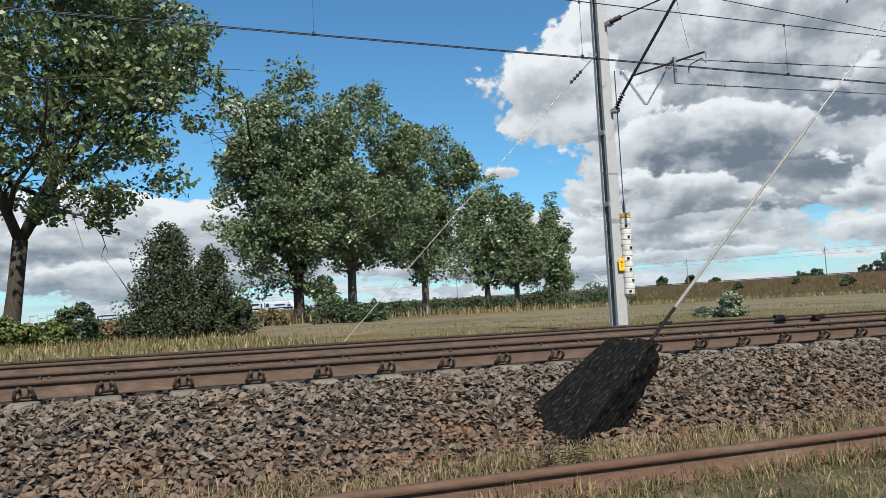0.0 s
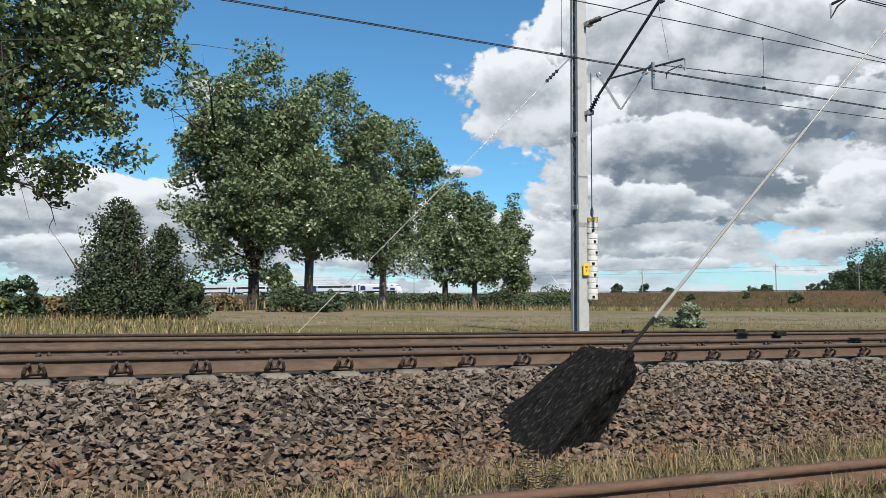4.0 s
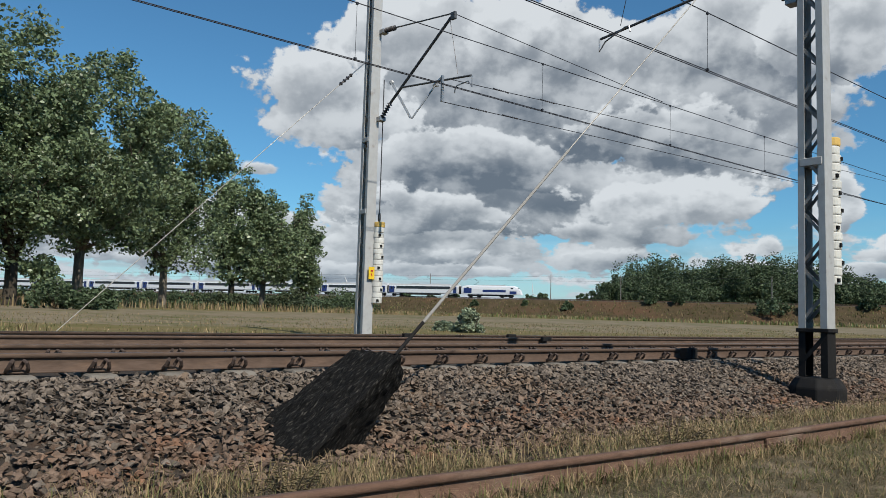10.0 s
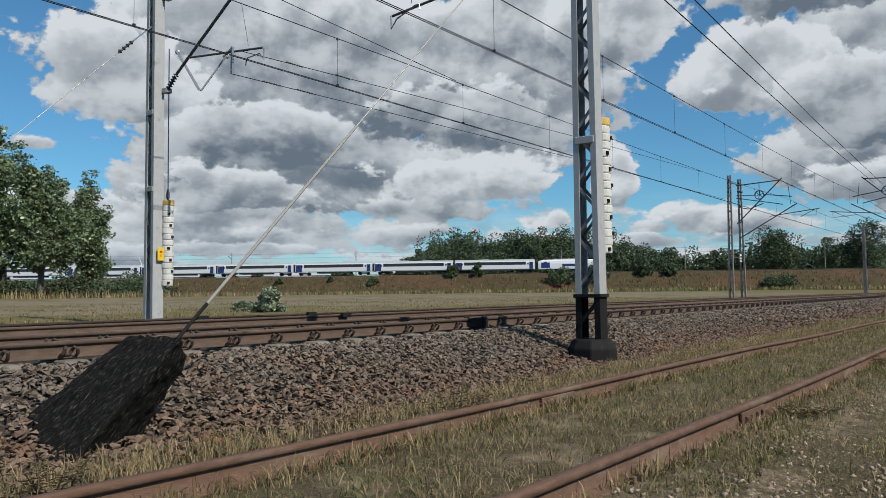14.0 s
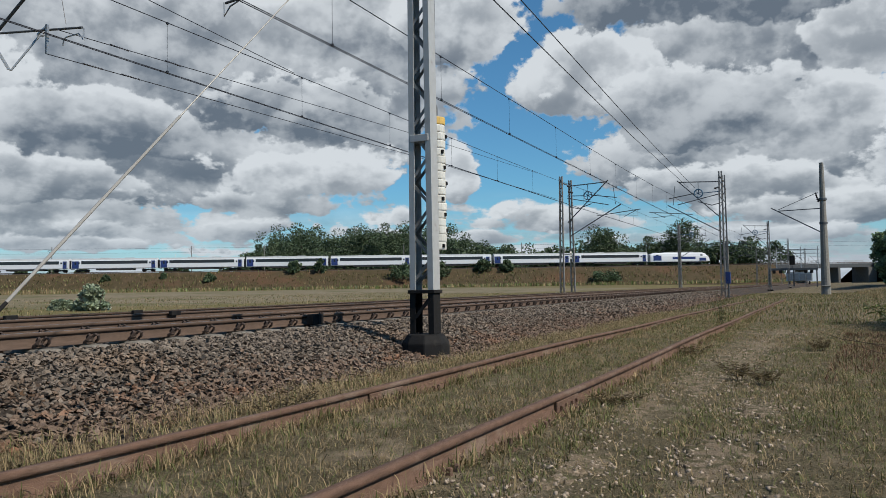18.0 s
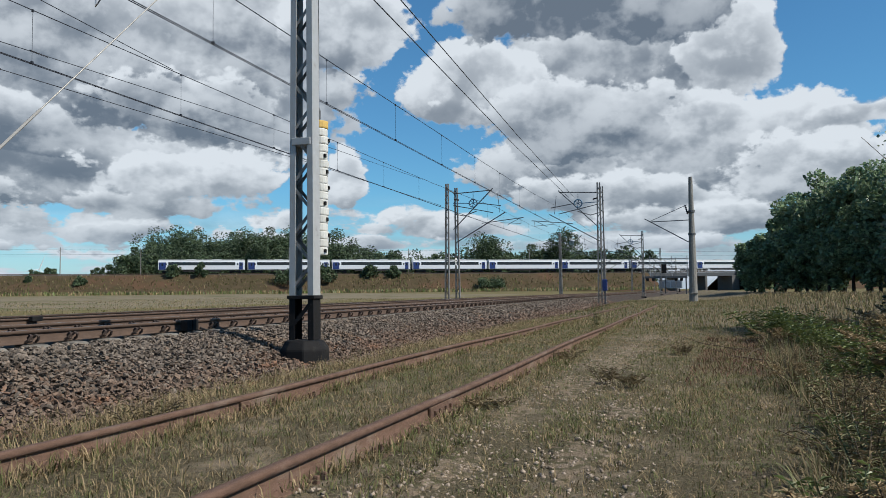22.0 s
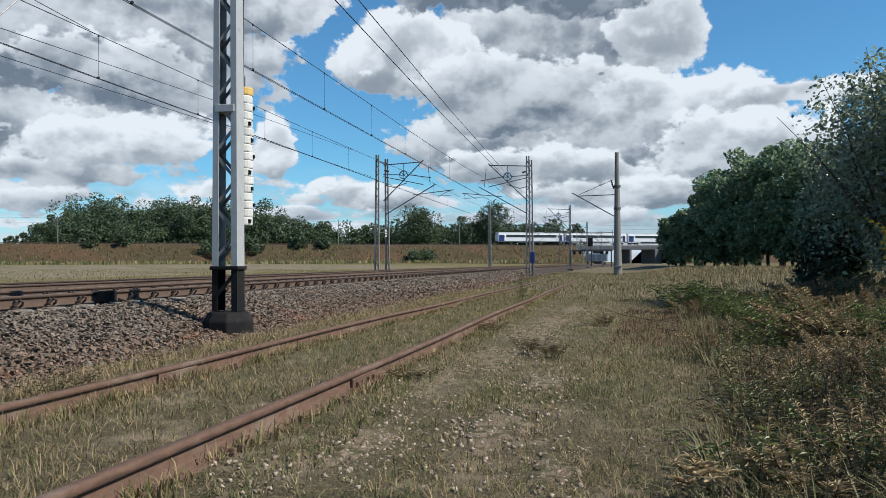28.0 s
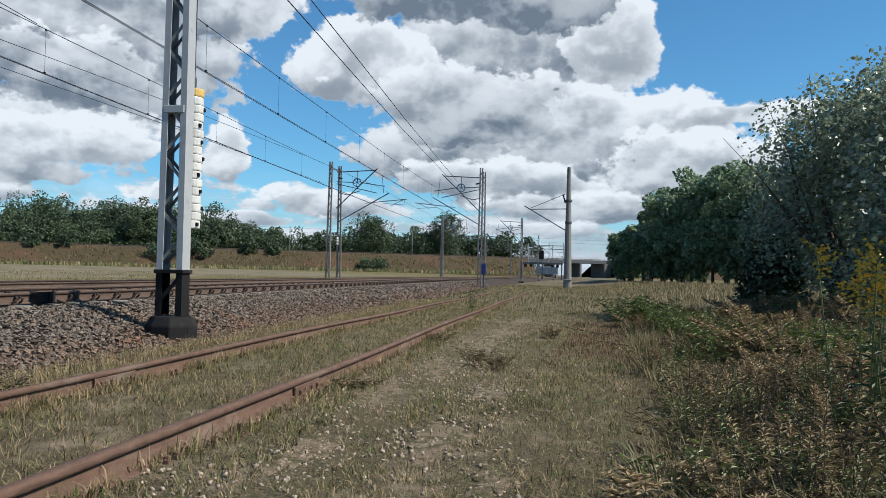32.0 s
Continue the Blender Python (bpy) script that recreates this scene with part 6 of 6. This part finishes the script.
def grass(name, rng, x, y, h, mats, mix, width, lean, label, z=None, seg_bend=0.5):
    """Blades as bent tapered strips; mix is the chance of the first material."""
    n = len(x)
    z = land(x, y) - 0.01 if z is None else z
    a = rng.uniform(0, 2 * np.pi, n)
    tilt = rng.uniform(0.05, lean, n)
    d = np.stack([np.cos(a), np.sin(a)], -1)
    side = np.stack([-d[:, 1], d[:, 0], np.zeros(n)], -1) * (width * rng.uniform(0.6, 1.3, n))[:, None]
    p0 = np.stack([x, y, z], -1)
    p1 = p0 + np.concatenate([d * (h * tilt * 0.4)[:, None], (h * 0.55)[:, None]], 1)
    p2 = p0 + np.concatenate([d * (h * tilt * (0.4 + seg_bend))[:, None], (h * (1 - 0.35 * tilt))[:, None]], 1)
    V = np.stack([p0 - side, p0 + side, p1 + side * 0.75, p1 - side * 0.75, p2], 1).reshape(-1, 3)
    o = (np.arange(n) * 5)[:, None]
    F = np.concatenate([np.stack([o + 0, o + 1, o + 2], -1), np.stack([o + 0, o + 2, o + 3], -1), np.stack([o + 3, o + 2, o + 4], -1)], 1).reshape(-1, 3)
    mi = np.repeat((rng.random(n) > mix).astype(int), 3)  # mix may differ blade by blade
    ob = link(name, array_mesh(name, V, F, mi), mats)
    return tagged(ob, label, "grass", kind="stuff")


PATCHES = ((8.4, 1.15, 1.7, 0.40), (10.8, 1.0, 1.9, 0.42), (5.0, 0.72, 0.9, 0.34), (6.5, 1.38, 1.3, 0.26), (4.5, 1.32, 1.0, 0.22), (13.2, 0.9, 2.0, 0.40), (16.5, 0.7, 2.2, 0.40), (6.8, 0.55, 1.0, 0.25), (4.2, 0.35, 0.6, 0.2), (2.6, 1.55, 1.6, 0.16))


def bareness(x, y):
    b = np.zeros(len(x))
    for px, py, wx, wy in PATCHES:
        b = np.maximum(b, np.exp(-(((x - px) / wx) ** 2 + ((y - py) / wy) ** 2)))
    return b


def clumpy(x, y, s):
    return 0.5 + 0.5 * lumps(x * s, y * s)


def lay_grass():
    rng = np.random.default_rng(21)
    both = (M["grass_dry"], M["grass_green"])

    def spread(n, x0, x1, y0, y1, keep):
        x, y = rng.uniform(x0, x1, n), rng.uniform(y0, y1, n)
        k = keep(x, y) > rng.random(n)
        return x[k], y[k]

    def tufts(x, y, k, r, dry):
        """Blades gathered round tuft centres; each tuft is mostly straw or mostly green."""
        d = np.repeat(np.where(rng.random(len(x)) < dry, 0.93, 0.10), k)
        xx, yy = np.repeat(x, k), np.repeat(y, k)
        n = len(xx)
        s = np.repeat(r * rng.uniform(0.5, 1.3, len(x)), k)
        return xx + rng.normal(size=n) * s, yy + rng.normal(size=n) * s, d, np.repeat(rng.uniform(0.55, 1.35, len(x)), k)

    # straw along the foot of the ballast
    x, y = spread(19000, -5, 26, 3.2, 4.95, lambda x, y: np.clip((4.95 - y) / 0.7, 0.12, 1) * (0.15 + 0.85 * clumpy(x, y, 2.1)))
    x, y, d, g = tufts(x, y, 7, 0.035, 0.84)
    grass("straw_grass", rng, x, y, rng.uniform(0.04, 0.15, len(x)) * g, both, d, 0.0022, 1.7, "dry straw-coloured grass along the foot of the ballast")
    # between the rails of the siding
    x, y = spread(19000, -4, 26, 1.4, 3.7, lambda x, y: 0.25 + 0.75 * clumpy(x, y, 1.7))
    x, y, d, g = tufts(x, y, 7, 0.028, 0.42 + 0.25 * (clumpy(x, y, 0.8) > 0.55))
    grass("siding_grass", rng, x, y, rng.uniform(0.03, 0.10, len(x)) * g, both, d, 0.0024, 2.1, "short green and dry grass between the siding rails")
    # open ground beside the siding
    x, y = spread(44000, 2.0, 22, -3.2, 1.6, lambda x, y: (1 - 0.62 * bareness(x, y)) * (0.20 + 0.80 * clumpy(x, y, 1.1)) * np.clip(1.25 - x / 24, 0.3, 1))
    x, y, d, g = tufts(x, y, 7, 0.032, 0.28 + 0.34 * (clumpy(x, y, 0.55) > 0.5))
    grass("open_grass", rng, x, y, rng.uniform(0.025, 0.080, len(x)) * g, both, d, 0.0024, 2.1, "thin patchy grass over stony ground")
    # tufts close along the siding rails
    n = 2600
    x = rng.uniform(1.5, 24, n)
    y = np.array([siding_y(v) for v in x]) + 1.5 * rng.integers(0, 2, n) + np.where(rng.random(n) < 0.65, -1, 1) * rng.uniform(0.05, 0.13, n)
    k = clumpy(x, y, 2.3) > rng.random(n) * 0.8
    x, y, d, g = tufts(x[k], y[k], 8, 0.02, 0.5)
    grass("rail_side_grass", rng, x, y, rng.uniform(0.05, 0.13, len(x)) * g, both, d, 0.0036, 1.5, "grass tufts growing against the rusty siding rails")
    # worn sandy earth between the tufts
    for px, py, wx, wy in PATCHES:
        V, F, m0 = [(px, py, gz_fast(px, py) + 0.010)], [], 64
        ph = rng.uniform(0, 6.28, 4)
        for ring in range(1, 9):
            for q in range(m0):
                a = 2 * math.pi * q / m0
                e = 1 + 0.22 * math.sin(3 * a + ph[0]) + 0.15 * math.sin(7 * a + ph[1]) + 0.12 * math.sin(13 * a + ph[2]) + 0.08 * math.sin(23 * a + ph[3])
                u, w = px + 0.50 * wx * e * ring / 8 * math.cos(a), py + 0.50 * wy * e * ring / 8 * math.sin(a)
                V.append((u, w, gz_fast(u, w) + (0.010 if ring < 8 else -0.02)))
        tri = [(0, 1 + q, 1 + (q + 1) % m0) for q in range(m0)]
        for ring in range(7):
            for q in range(m0):
                a, b = 1 + ring * m0 + q, 1 + ring * m0 + (q + 1) % m0
                tri += [(a, a + m0, b + m0), (a, b + m0, b)]
        ob = link("bare_earth", array_mesh("bare_earth", np.array(V), np.array(tri)), M["sand"])
        tagged(ob, "worn patch of pale sandy earth in thin grass", "bare earth", kind="stuff")
    # short matted litter over the open ground
    x, y = spread(150000, 1.8, 15, -2.4, 3.6, lambda x, y: np.clip(1.5 - x / 11, 0.25, 1) * (0.3 + 0.7 * clumpy(x, y, 2.9)) * (1 - 0.5 * bareness(x, y)))
    grass("grass_litter", rng, x, y, rng.uniform(0.012, 0.045, len(x)), (M["leaf_brown"], M["grass_green"]), 0.5 + 0.3 * (clumpy(x, y, 0.9) > 0.5), 0.0024, 2.6, "short matted grass and straw over the open ground")
    # farther on, coarser
    x, y = spread(60000, 20, 70, -9, 4.4, lambda x, y: 0.35 + 0.65 * clumpy(x, y, 0.5))
    grass("far_grass", rng, x, y, rng.uniform(0.05, 0.17, len(x)), both, 0.48, 0.008, 1.0, "dry grass along the line farther on")
    x, y = spread(26000, 8, 70, -26, -3.0, lambda x, y: 0.3 + 0.7 * clumpy(x, y, 0.4))
    grass("verge_grass", rng, x, y, rng.uniform(0.15, 0.42, len(x)), both, 0.8, 0.010, 0.7, "tall dry grass of the meadow before the wood")
    # verge beyond the tracks
    x, y = spread(80000, -25, 60, 14.9, 36, lambda x, y: (0.25 + 0.75 * clumpy(x, y, 0.5)) * np.where((x > 4) & (y > 17), 0.5, 1.0))
    grass("field_verge", rng, x, y, rng.uniform(0.12, 0.5, len(x)) * (0.5 + 0.8 * clumpy(x, y, 0.35)) * np.where(x > 4, 0.24, 0.7), both, 0.62, 0.011, 1.0, "dry grass and weeds beyond the tracks")
    x, y = spread(26000, -20, 90, 40, 95, lambda x, y: (np.abs(y - 47 - 0.62 * x) < 9) * (0.3 + 0.7 * clumpy(x, y, 0.3)))
    grass("tree_row_grass", rng, x, y, rng.uniform(0.3, 0.9, len(x)), both, 0.72, 0.03, 0.6, "dry grass under the row of poplars")
    # yellow-green strip along the foot of the far bank
    n = 9000
    s, o = rng.uniform(-230, 125, n), rng.uniform(-30, -16, n)
    p = np.array([bank_point(0, 0, 0)]) + s[:, None] * np.array(ALONG) + o[:, None] * np.array(OUT)
    grass("bank_foot_grass", rng, p[:, 0], p[:, 1], rng.uniform(0.5, 1.4, n), (M["leaf_bright"], M["grass_dry"]), 0.55, 0.12, 0.6, "yellow-green weeds along the foot of the embankment", np.full(n, 1.0))
    n = 16000
    s, o = rng.uniform(-260, 130, n), rng.uniform(-16, -4.6, n)
    p = np.array([bank_point(0, 0, 0)]) + s[:, None] * np.array(ALONG) + o[:, None] * np.array(OUT)
    z = np.interp(o, [-17.5, -15, -10.5, -6, -4.4], [0.6, 1.2, 3.2, 5.4, 6.55])
    k = clumpy(s, o * 2, 0.16) > rng.random(n) * 0.9
    grass("bank_grass", rng, p[k, 0], p[k, 1], rng.uniform(0.3, 1.0, n)[k], (M["leaf_brown"], M["grass_green"]), 0.62, 0.12, 0.7, "dry brown grass tufts on the embankment", z[k] - 0.1)
    # pale stone chips in the bare patches
    kinds = stone_kinds(rng, 5)
    n = 42000
    x, y = 2.2 + 15 * rng.random(n) ** 1.3, rng.uniform(-0.9, 1.85, n)
    k = np.clip((bareness(x, y) ** 1.2) * clumpy(x, y, 2.7) + 0.03, 0, 1) > rng.random(n)
    x, y = x[k], y[k]
    V, F, base = [], [], 0
    rot = lying(rng, len(x))
    pos = np.stack([x, y, land(x, y) + 0.006], -1)
    r = 0.006 + 0.024 * rng.random(len(x)) ** 2
    for i, (kv, kf) in enumerate(kinds):
        sel = np.arange(len(x)) % 5 == i
        n = int(sel.sum())
        V.append((np.einsum("nij,kj->nki", rot[sel], kv) * r[sel][:, None, None] + pos[sel][:, None]).reshape(-1, 3))
        F.append((kf[None] + (np.arange(n) * len(kv))[:, None, None] + base).reshape(-1, 3))
        base += n * len(kv)
    ob = link("gravel_chips", array_mesh("gravel_chips", np.concatenate(V), np.concatenate(F)), M["chip"])
    tagged(ob, "pale stone chips in the worn ground", "gravel", kind="stuff")


def gz_fast(x, y):
    return float(land(np.float64(x), np.float64(y)))


lay_grass()


def leafy(rng, bm, base, top, n, ln, wd, droop=0.4):
    """Narrow pointed leaves along a stem, each a folded pair of faces."""
    base, top = Vector(base), Vector(top)
    for k in range(n):
        u = (k + 0.6) / n
        p = base.lerp(top, u)
        a = k * 2.4 + rng.uniform(-0.4, 0.4)
        d = Vector((math.cos(a), math.sin(a), rng.uniform(0.1, 0.7)))
        s = Vector((-math.sin(a), math.cos(a), 0)) * wd * (1.1 - 0.6 * u)
        tip = p + d * ln * (1.1 - 0.6 * u) - Vector((0, 0, droop * ln * 0.5))
        mid = p.lerp(tip, 0.45) + Vector((0, 0, 0.1 * ln))
        v = [bm.verts.new(c) for c in (p, mid + s, tip, mid - s)]
        bm.faces.new((v[0], v[1], v[2])), bm.faces.new((v[0], v[2], v[3]))


def weed(kind, rng, m, h, label):
    t = thing("weed", m, label, "weed", "weeds beside the line")
    if kind == "goldenrod":
        bm, lf, fl = bmesh.new(), bmesh.new(), bmesh.new()
        for k in range(5):
            o = Vector(rng.normal(size=3)) * 0.06
            o.z = 0
            top = o * 2.2 + Vector((0, 0, h * rng.uniform(0.85, 1.05)))
            tube(bm, [o, (o + top) / 2, top], [0.006, 0.005, 0.003], 5)
            leafy(rng, lf, o + Vector((0, 0, h * 0.15)), top, 26, 0.11, 0.010)
            for q in range(9):
                a = rng.uniform(0, 6.28)
                s = top - Vector((0, 0, 0.02 * q))
                e = s + Vector((math.cos(a), math.sin(a), rng.uniform(0.1, 0.7))) * rng.uniform(0.06, 0.14)
                for w in range(7):
                    c = s.lerp(e, (w + 1) / 7) + Vector(rng.normal(size=3)) * 0.008
                    r = 0.011
                    v = [fl.verts.new(c + Vector(d) * r) for d in ((1, 0, 0), (0, 1, 0), (-1, -0.5, 0), (0, 0, 1.2))]
                    fl.faces.new((v[0], v[1], v[3])), fl.faces.new((v[1], v[2], v[3])), fl.faces.new((v[2], v[0], v[3])), fl.faces.new((v[0], v[2], v[1]))
        tagged(part("stalk", bm, M["leaf_bright"], t), kind="stuff")
        tagged(part("foliage", lf, M["leaf_wood"], t), kind="stuff")
        tagged(part("flower_plume", fl, M["goldenrod"], t, "yellow flower plumes"), kind="stuff")
        return t
    dry = kind in ("stalk", "brown")
    bm, lf = bmesh.new(), bmesh.new()
    for k in range({"stalk": 14, "brown": 10, "green": 9, "bright": 9}[kind]):
        a = rng.uniform(0, 6.28)
        o = Vector((math.cos(a), math.sin(a), 0)) * rng.uniform(0, 0.12)
        top = o * 2.5 + Vector((rng.normal() * 0.06, rng.normal() * 0.06, h * rng.uniform(0.6, 1.05)))
        mid = (o + top) / 2 + Vector((0, 0, 0.04))
        tube(bm, [o, mid, top], [0.0035, 0.003, 0.0015], 4, cap=False)
        if kind == "stalk":
            leafy(rng, lf, mid, top, 12, 0.05, 0.006, 0.2)
            leafy(rng, lf, top * 0.82, top, 22, 0.035, 0.007, 0.0)
        else:
            leafy(rng, lf, o + Vector((0, 0, 0.04)), top, {"brown": 22, "green": 24, "bright": 20}[kind], {"brown": 0.07, "green": 0.085, "bright": 0.10}[kind], {"brown": 0.009, "green": 0.011, "bright": 0.016}[kind])
    tagged(part("stalk", bm, M["twig"] if dry else M["leaf_wood"], t), kind="stuff")
    foliage = part("foliage", lf, M[{"stalk": "grass_dry", "brown": "leaf_brown", "green": "leaf_olive", "bright": "leaf_bright"}[kind]], t)
    tagged(foliage, kind="stuff")
    return t


def weeds():
    rng = np.random.default_rng(33)
    labels = {"stalk": "dry straw-coloured seed stalks among weeds", "brown": "withered brown weed with thin leaves", "green": "dark green leafy weed in dry grass", "bright": "fresh green leafy weed beside dry grass"}
    kinds = {k: [] for k in labels}
    spots = []

    def edge(x):
        return np.interp(x, [3.0, 4.4, 6.0, 9.3, 13.0, 18.0, 24.0], [-0.35, -0.55, -0.95, -0.95, -1.25, -1.5, -1.9])

    for n in range(270):
        x = 3.4 + 13.5 * rng.random() ** 1.5
        y = edge(x) - (0.42 * x - 0.3) * rng.random() ** 1.2 + rng.normal() * 0.12
        deep = (edge(x) - y)
        u = rng.random()
        k = "stalk" if u < 0.36 else "brown" if u < 0.72 else "green" if u < 0.92 else "bright"
        if 6.5 < x and deep > 0.5 and u > 0.45:
            k = ("bright", "green", "stalk", "stalk")[rng.integers(0, 4)]
        h = rng.uniform(0.20, 0.42) + min(0.22, deep * 0.12)
        spots.append((k, x, y, h))
    for x, y, h in ((17.5, -1.44, 0.6), (16.8, -1.6, 0.6), (15.6, -1.6, 0.7), (13.9, -1.76, 0.62), (13.2, -1.8, 0.6), (12.2, -1.8, 0.55), (10.7, -1.86, 0.5), (11.2, -2.1, 0.6), (9.9, -2.0, 0.55), (9.1, -2.0, 0.55), (8.9, -2.3, 0.6), (8.4, -2.4, 0.6), (8.0, -2.5, 0.6)):
        for _ in range(2):
            spots.append(("bright", x + rng.normal() * 0.2, y + rng.normal() * 0.15, h))
    for k, x, y, h in spots:
        m = pose(x, y, gz_fast(x, y) - 0.01, 0, 0, rng.uniform(0, 360))
        if len(kinds[k]) < 5:
            kinds[k].append((weed(k, rng, m, h, labels[k]), h))
        else:
            src, hh = kinds[k][rng.integers(0, 5)]
            copy_thing(src, m @ Matrix.Scale(h / hh, 4))
    for x, y, h in ((4.87, -1.50, 1.12), (5.05, -1.70, 1.05), (5.2, -1.9, 1.12), (4.7, -1.70, 1.0)):
        weed("goldenrod", rng, pose(x, y, gz_fast(x, y), 0, 0, rng.uniform(0, 360)), h, "tall goldenrod with yellow flower plumes")
    # tangle of dry and olive stems between the weeds
    n = 34000
    x = 3.0 + 13 * rng.random(n) ** 1.3
    y = edge(x) + 0.15 - (0.45 * x) * rng.random(n) ** 1.3
    k = clumpy(x, y, 1.9) > rng.random(n) * 0.8
    x, y = x[k], y[k]
    grass("weed_tangle", rng, x, y, rng.uniform(0.12, 0.46, len(x)) * (0.6 + 0.6 * clumpy(x, y, 1.1)), (M["leaf_brown"], M["leaf_olive"]), 0.62, 0.0035, 1.5, "tangle of dry and olive stems between the weeds")
    # reddish withered growth where the weeds meet the path
    n = 9000
    x = 8.5 + 8.0 * rng.random(n)
    y = edge(x) + 1.05 - 1.2 * rng.random(n)
    k = clumpy(x, y, 1.4) > 0.25 + rng.random(n) * 0.6
    x, y = x[k], y[k]
    grass("withered_growth", rng, x, y, rng.uniform(0.04, 0.14, len(x)), (M["leaf_rust"], M["leaf_brown"]), 0.55, 0.0045, 1.8, "reddish withered growth along the edge of the weeds")
    # lone plants on the siding and dry stalks
    weed("green", rng, pose(19.5, 2.0, 0.05), 0.7, "lone dark weed growing between the siding rails")
    for x, y, h in ((8.66, 0.83, 0.22), (8.45, 0.62, 0.15), (6.6, 1.6, 0.12), (11.0, 1.65, 0.18), (12.4, 0.1, 0.2), (5.2, 3.7, 0.3), (2.2, 3.8, 0.28)):
        weed("brown", rng, pose(x, y, 0.0), h, "withered brown weed stub in the grass")
    # fallen dry twigs
    for k in range(14):
        x, y = 4.2 + 9 * rng.random(), -0.7 - 1.2 * rng.random()
        t = thing("dry_twig", pose(x, y, gz_fast(x, y) + 0.02, 0, 0, rng.uniform(0, 360)), "dry grey twig lying in the weeds", "twig", "fallen twigs")
        part("wood", tube(bmesh.new(), [(0, 0, 0), (0.25, 0.03, 0.06), (0.6, -0.02, 0.10), (0.95, 0.06, 0.22)], [0.008, 0.007, 0.005, 0.002], 5), M["twig"], t)


weeds()


def broken_stone():
    rng = np.random.default_rng(12)
    kinds = stone_kinds(rng, 12)
    scatter_stones("ballast_stones", rng, kinds, -6, 20, 54000, 0.043, 4.35, 7.12, "angular grey broken stone of the ballast shoulder")
    scatter_stones("ballast_stones", rng, kinds, 20, 62, 17000, 0.07, 4.4, 7.12, "angular grey broken stone farther along the line")
    scatter_stones("ballast_stones", rng, kinds, -6, 30, 4000, 0.06, 7.4, 10.9, "grey broken stone between the rails")
    # single stones nearest to the camera
    meshes = []
    for kv, kf in kinds:
        me = array_mesh("stone", kv, kf)
        me.shade_flat()
        me.materials.append(M["stone_single"])
        meshes.append(me)
    for n in range(300):
        x, yy = rng.uniform(3.8, 9.5) if n % 2 else rng.uniform(-1.0, 2.7), rng.uniform(4.6, 6.5)
        ob = new("stone", meshes[n % len(meshes)])
        ob.parent = ballast
        r = rng.uniform(0.036, 0.062)
        ob.matrix_basis = pose(x, yy, float(bed(np.array(yy))) + 0.018, *rng.normal(size=2) * 24, rng.uniform(0, 360)) @ Matrix.Scale(r, 4)


broken_stone()


def motions():
    for ob, back in TRAIN:
        walk(ob, [(t, train_pose(TRAIN_START + TRAIN_SPEED * t - back)) for t in (0.0, 8.0, 16.0, 24.0, 32.0)])
    for rotor, h, spin in ROTORS:
        walk(rotor, [(float(t), pose(0, -h * 0.05, h, 0, spin + 62.0 * t, 0)) for t in range(33)])


motions()
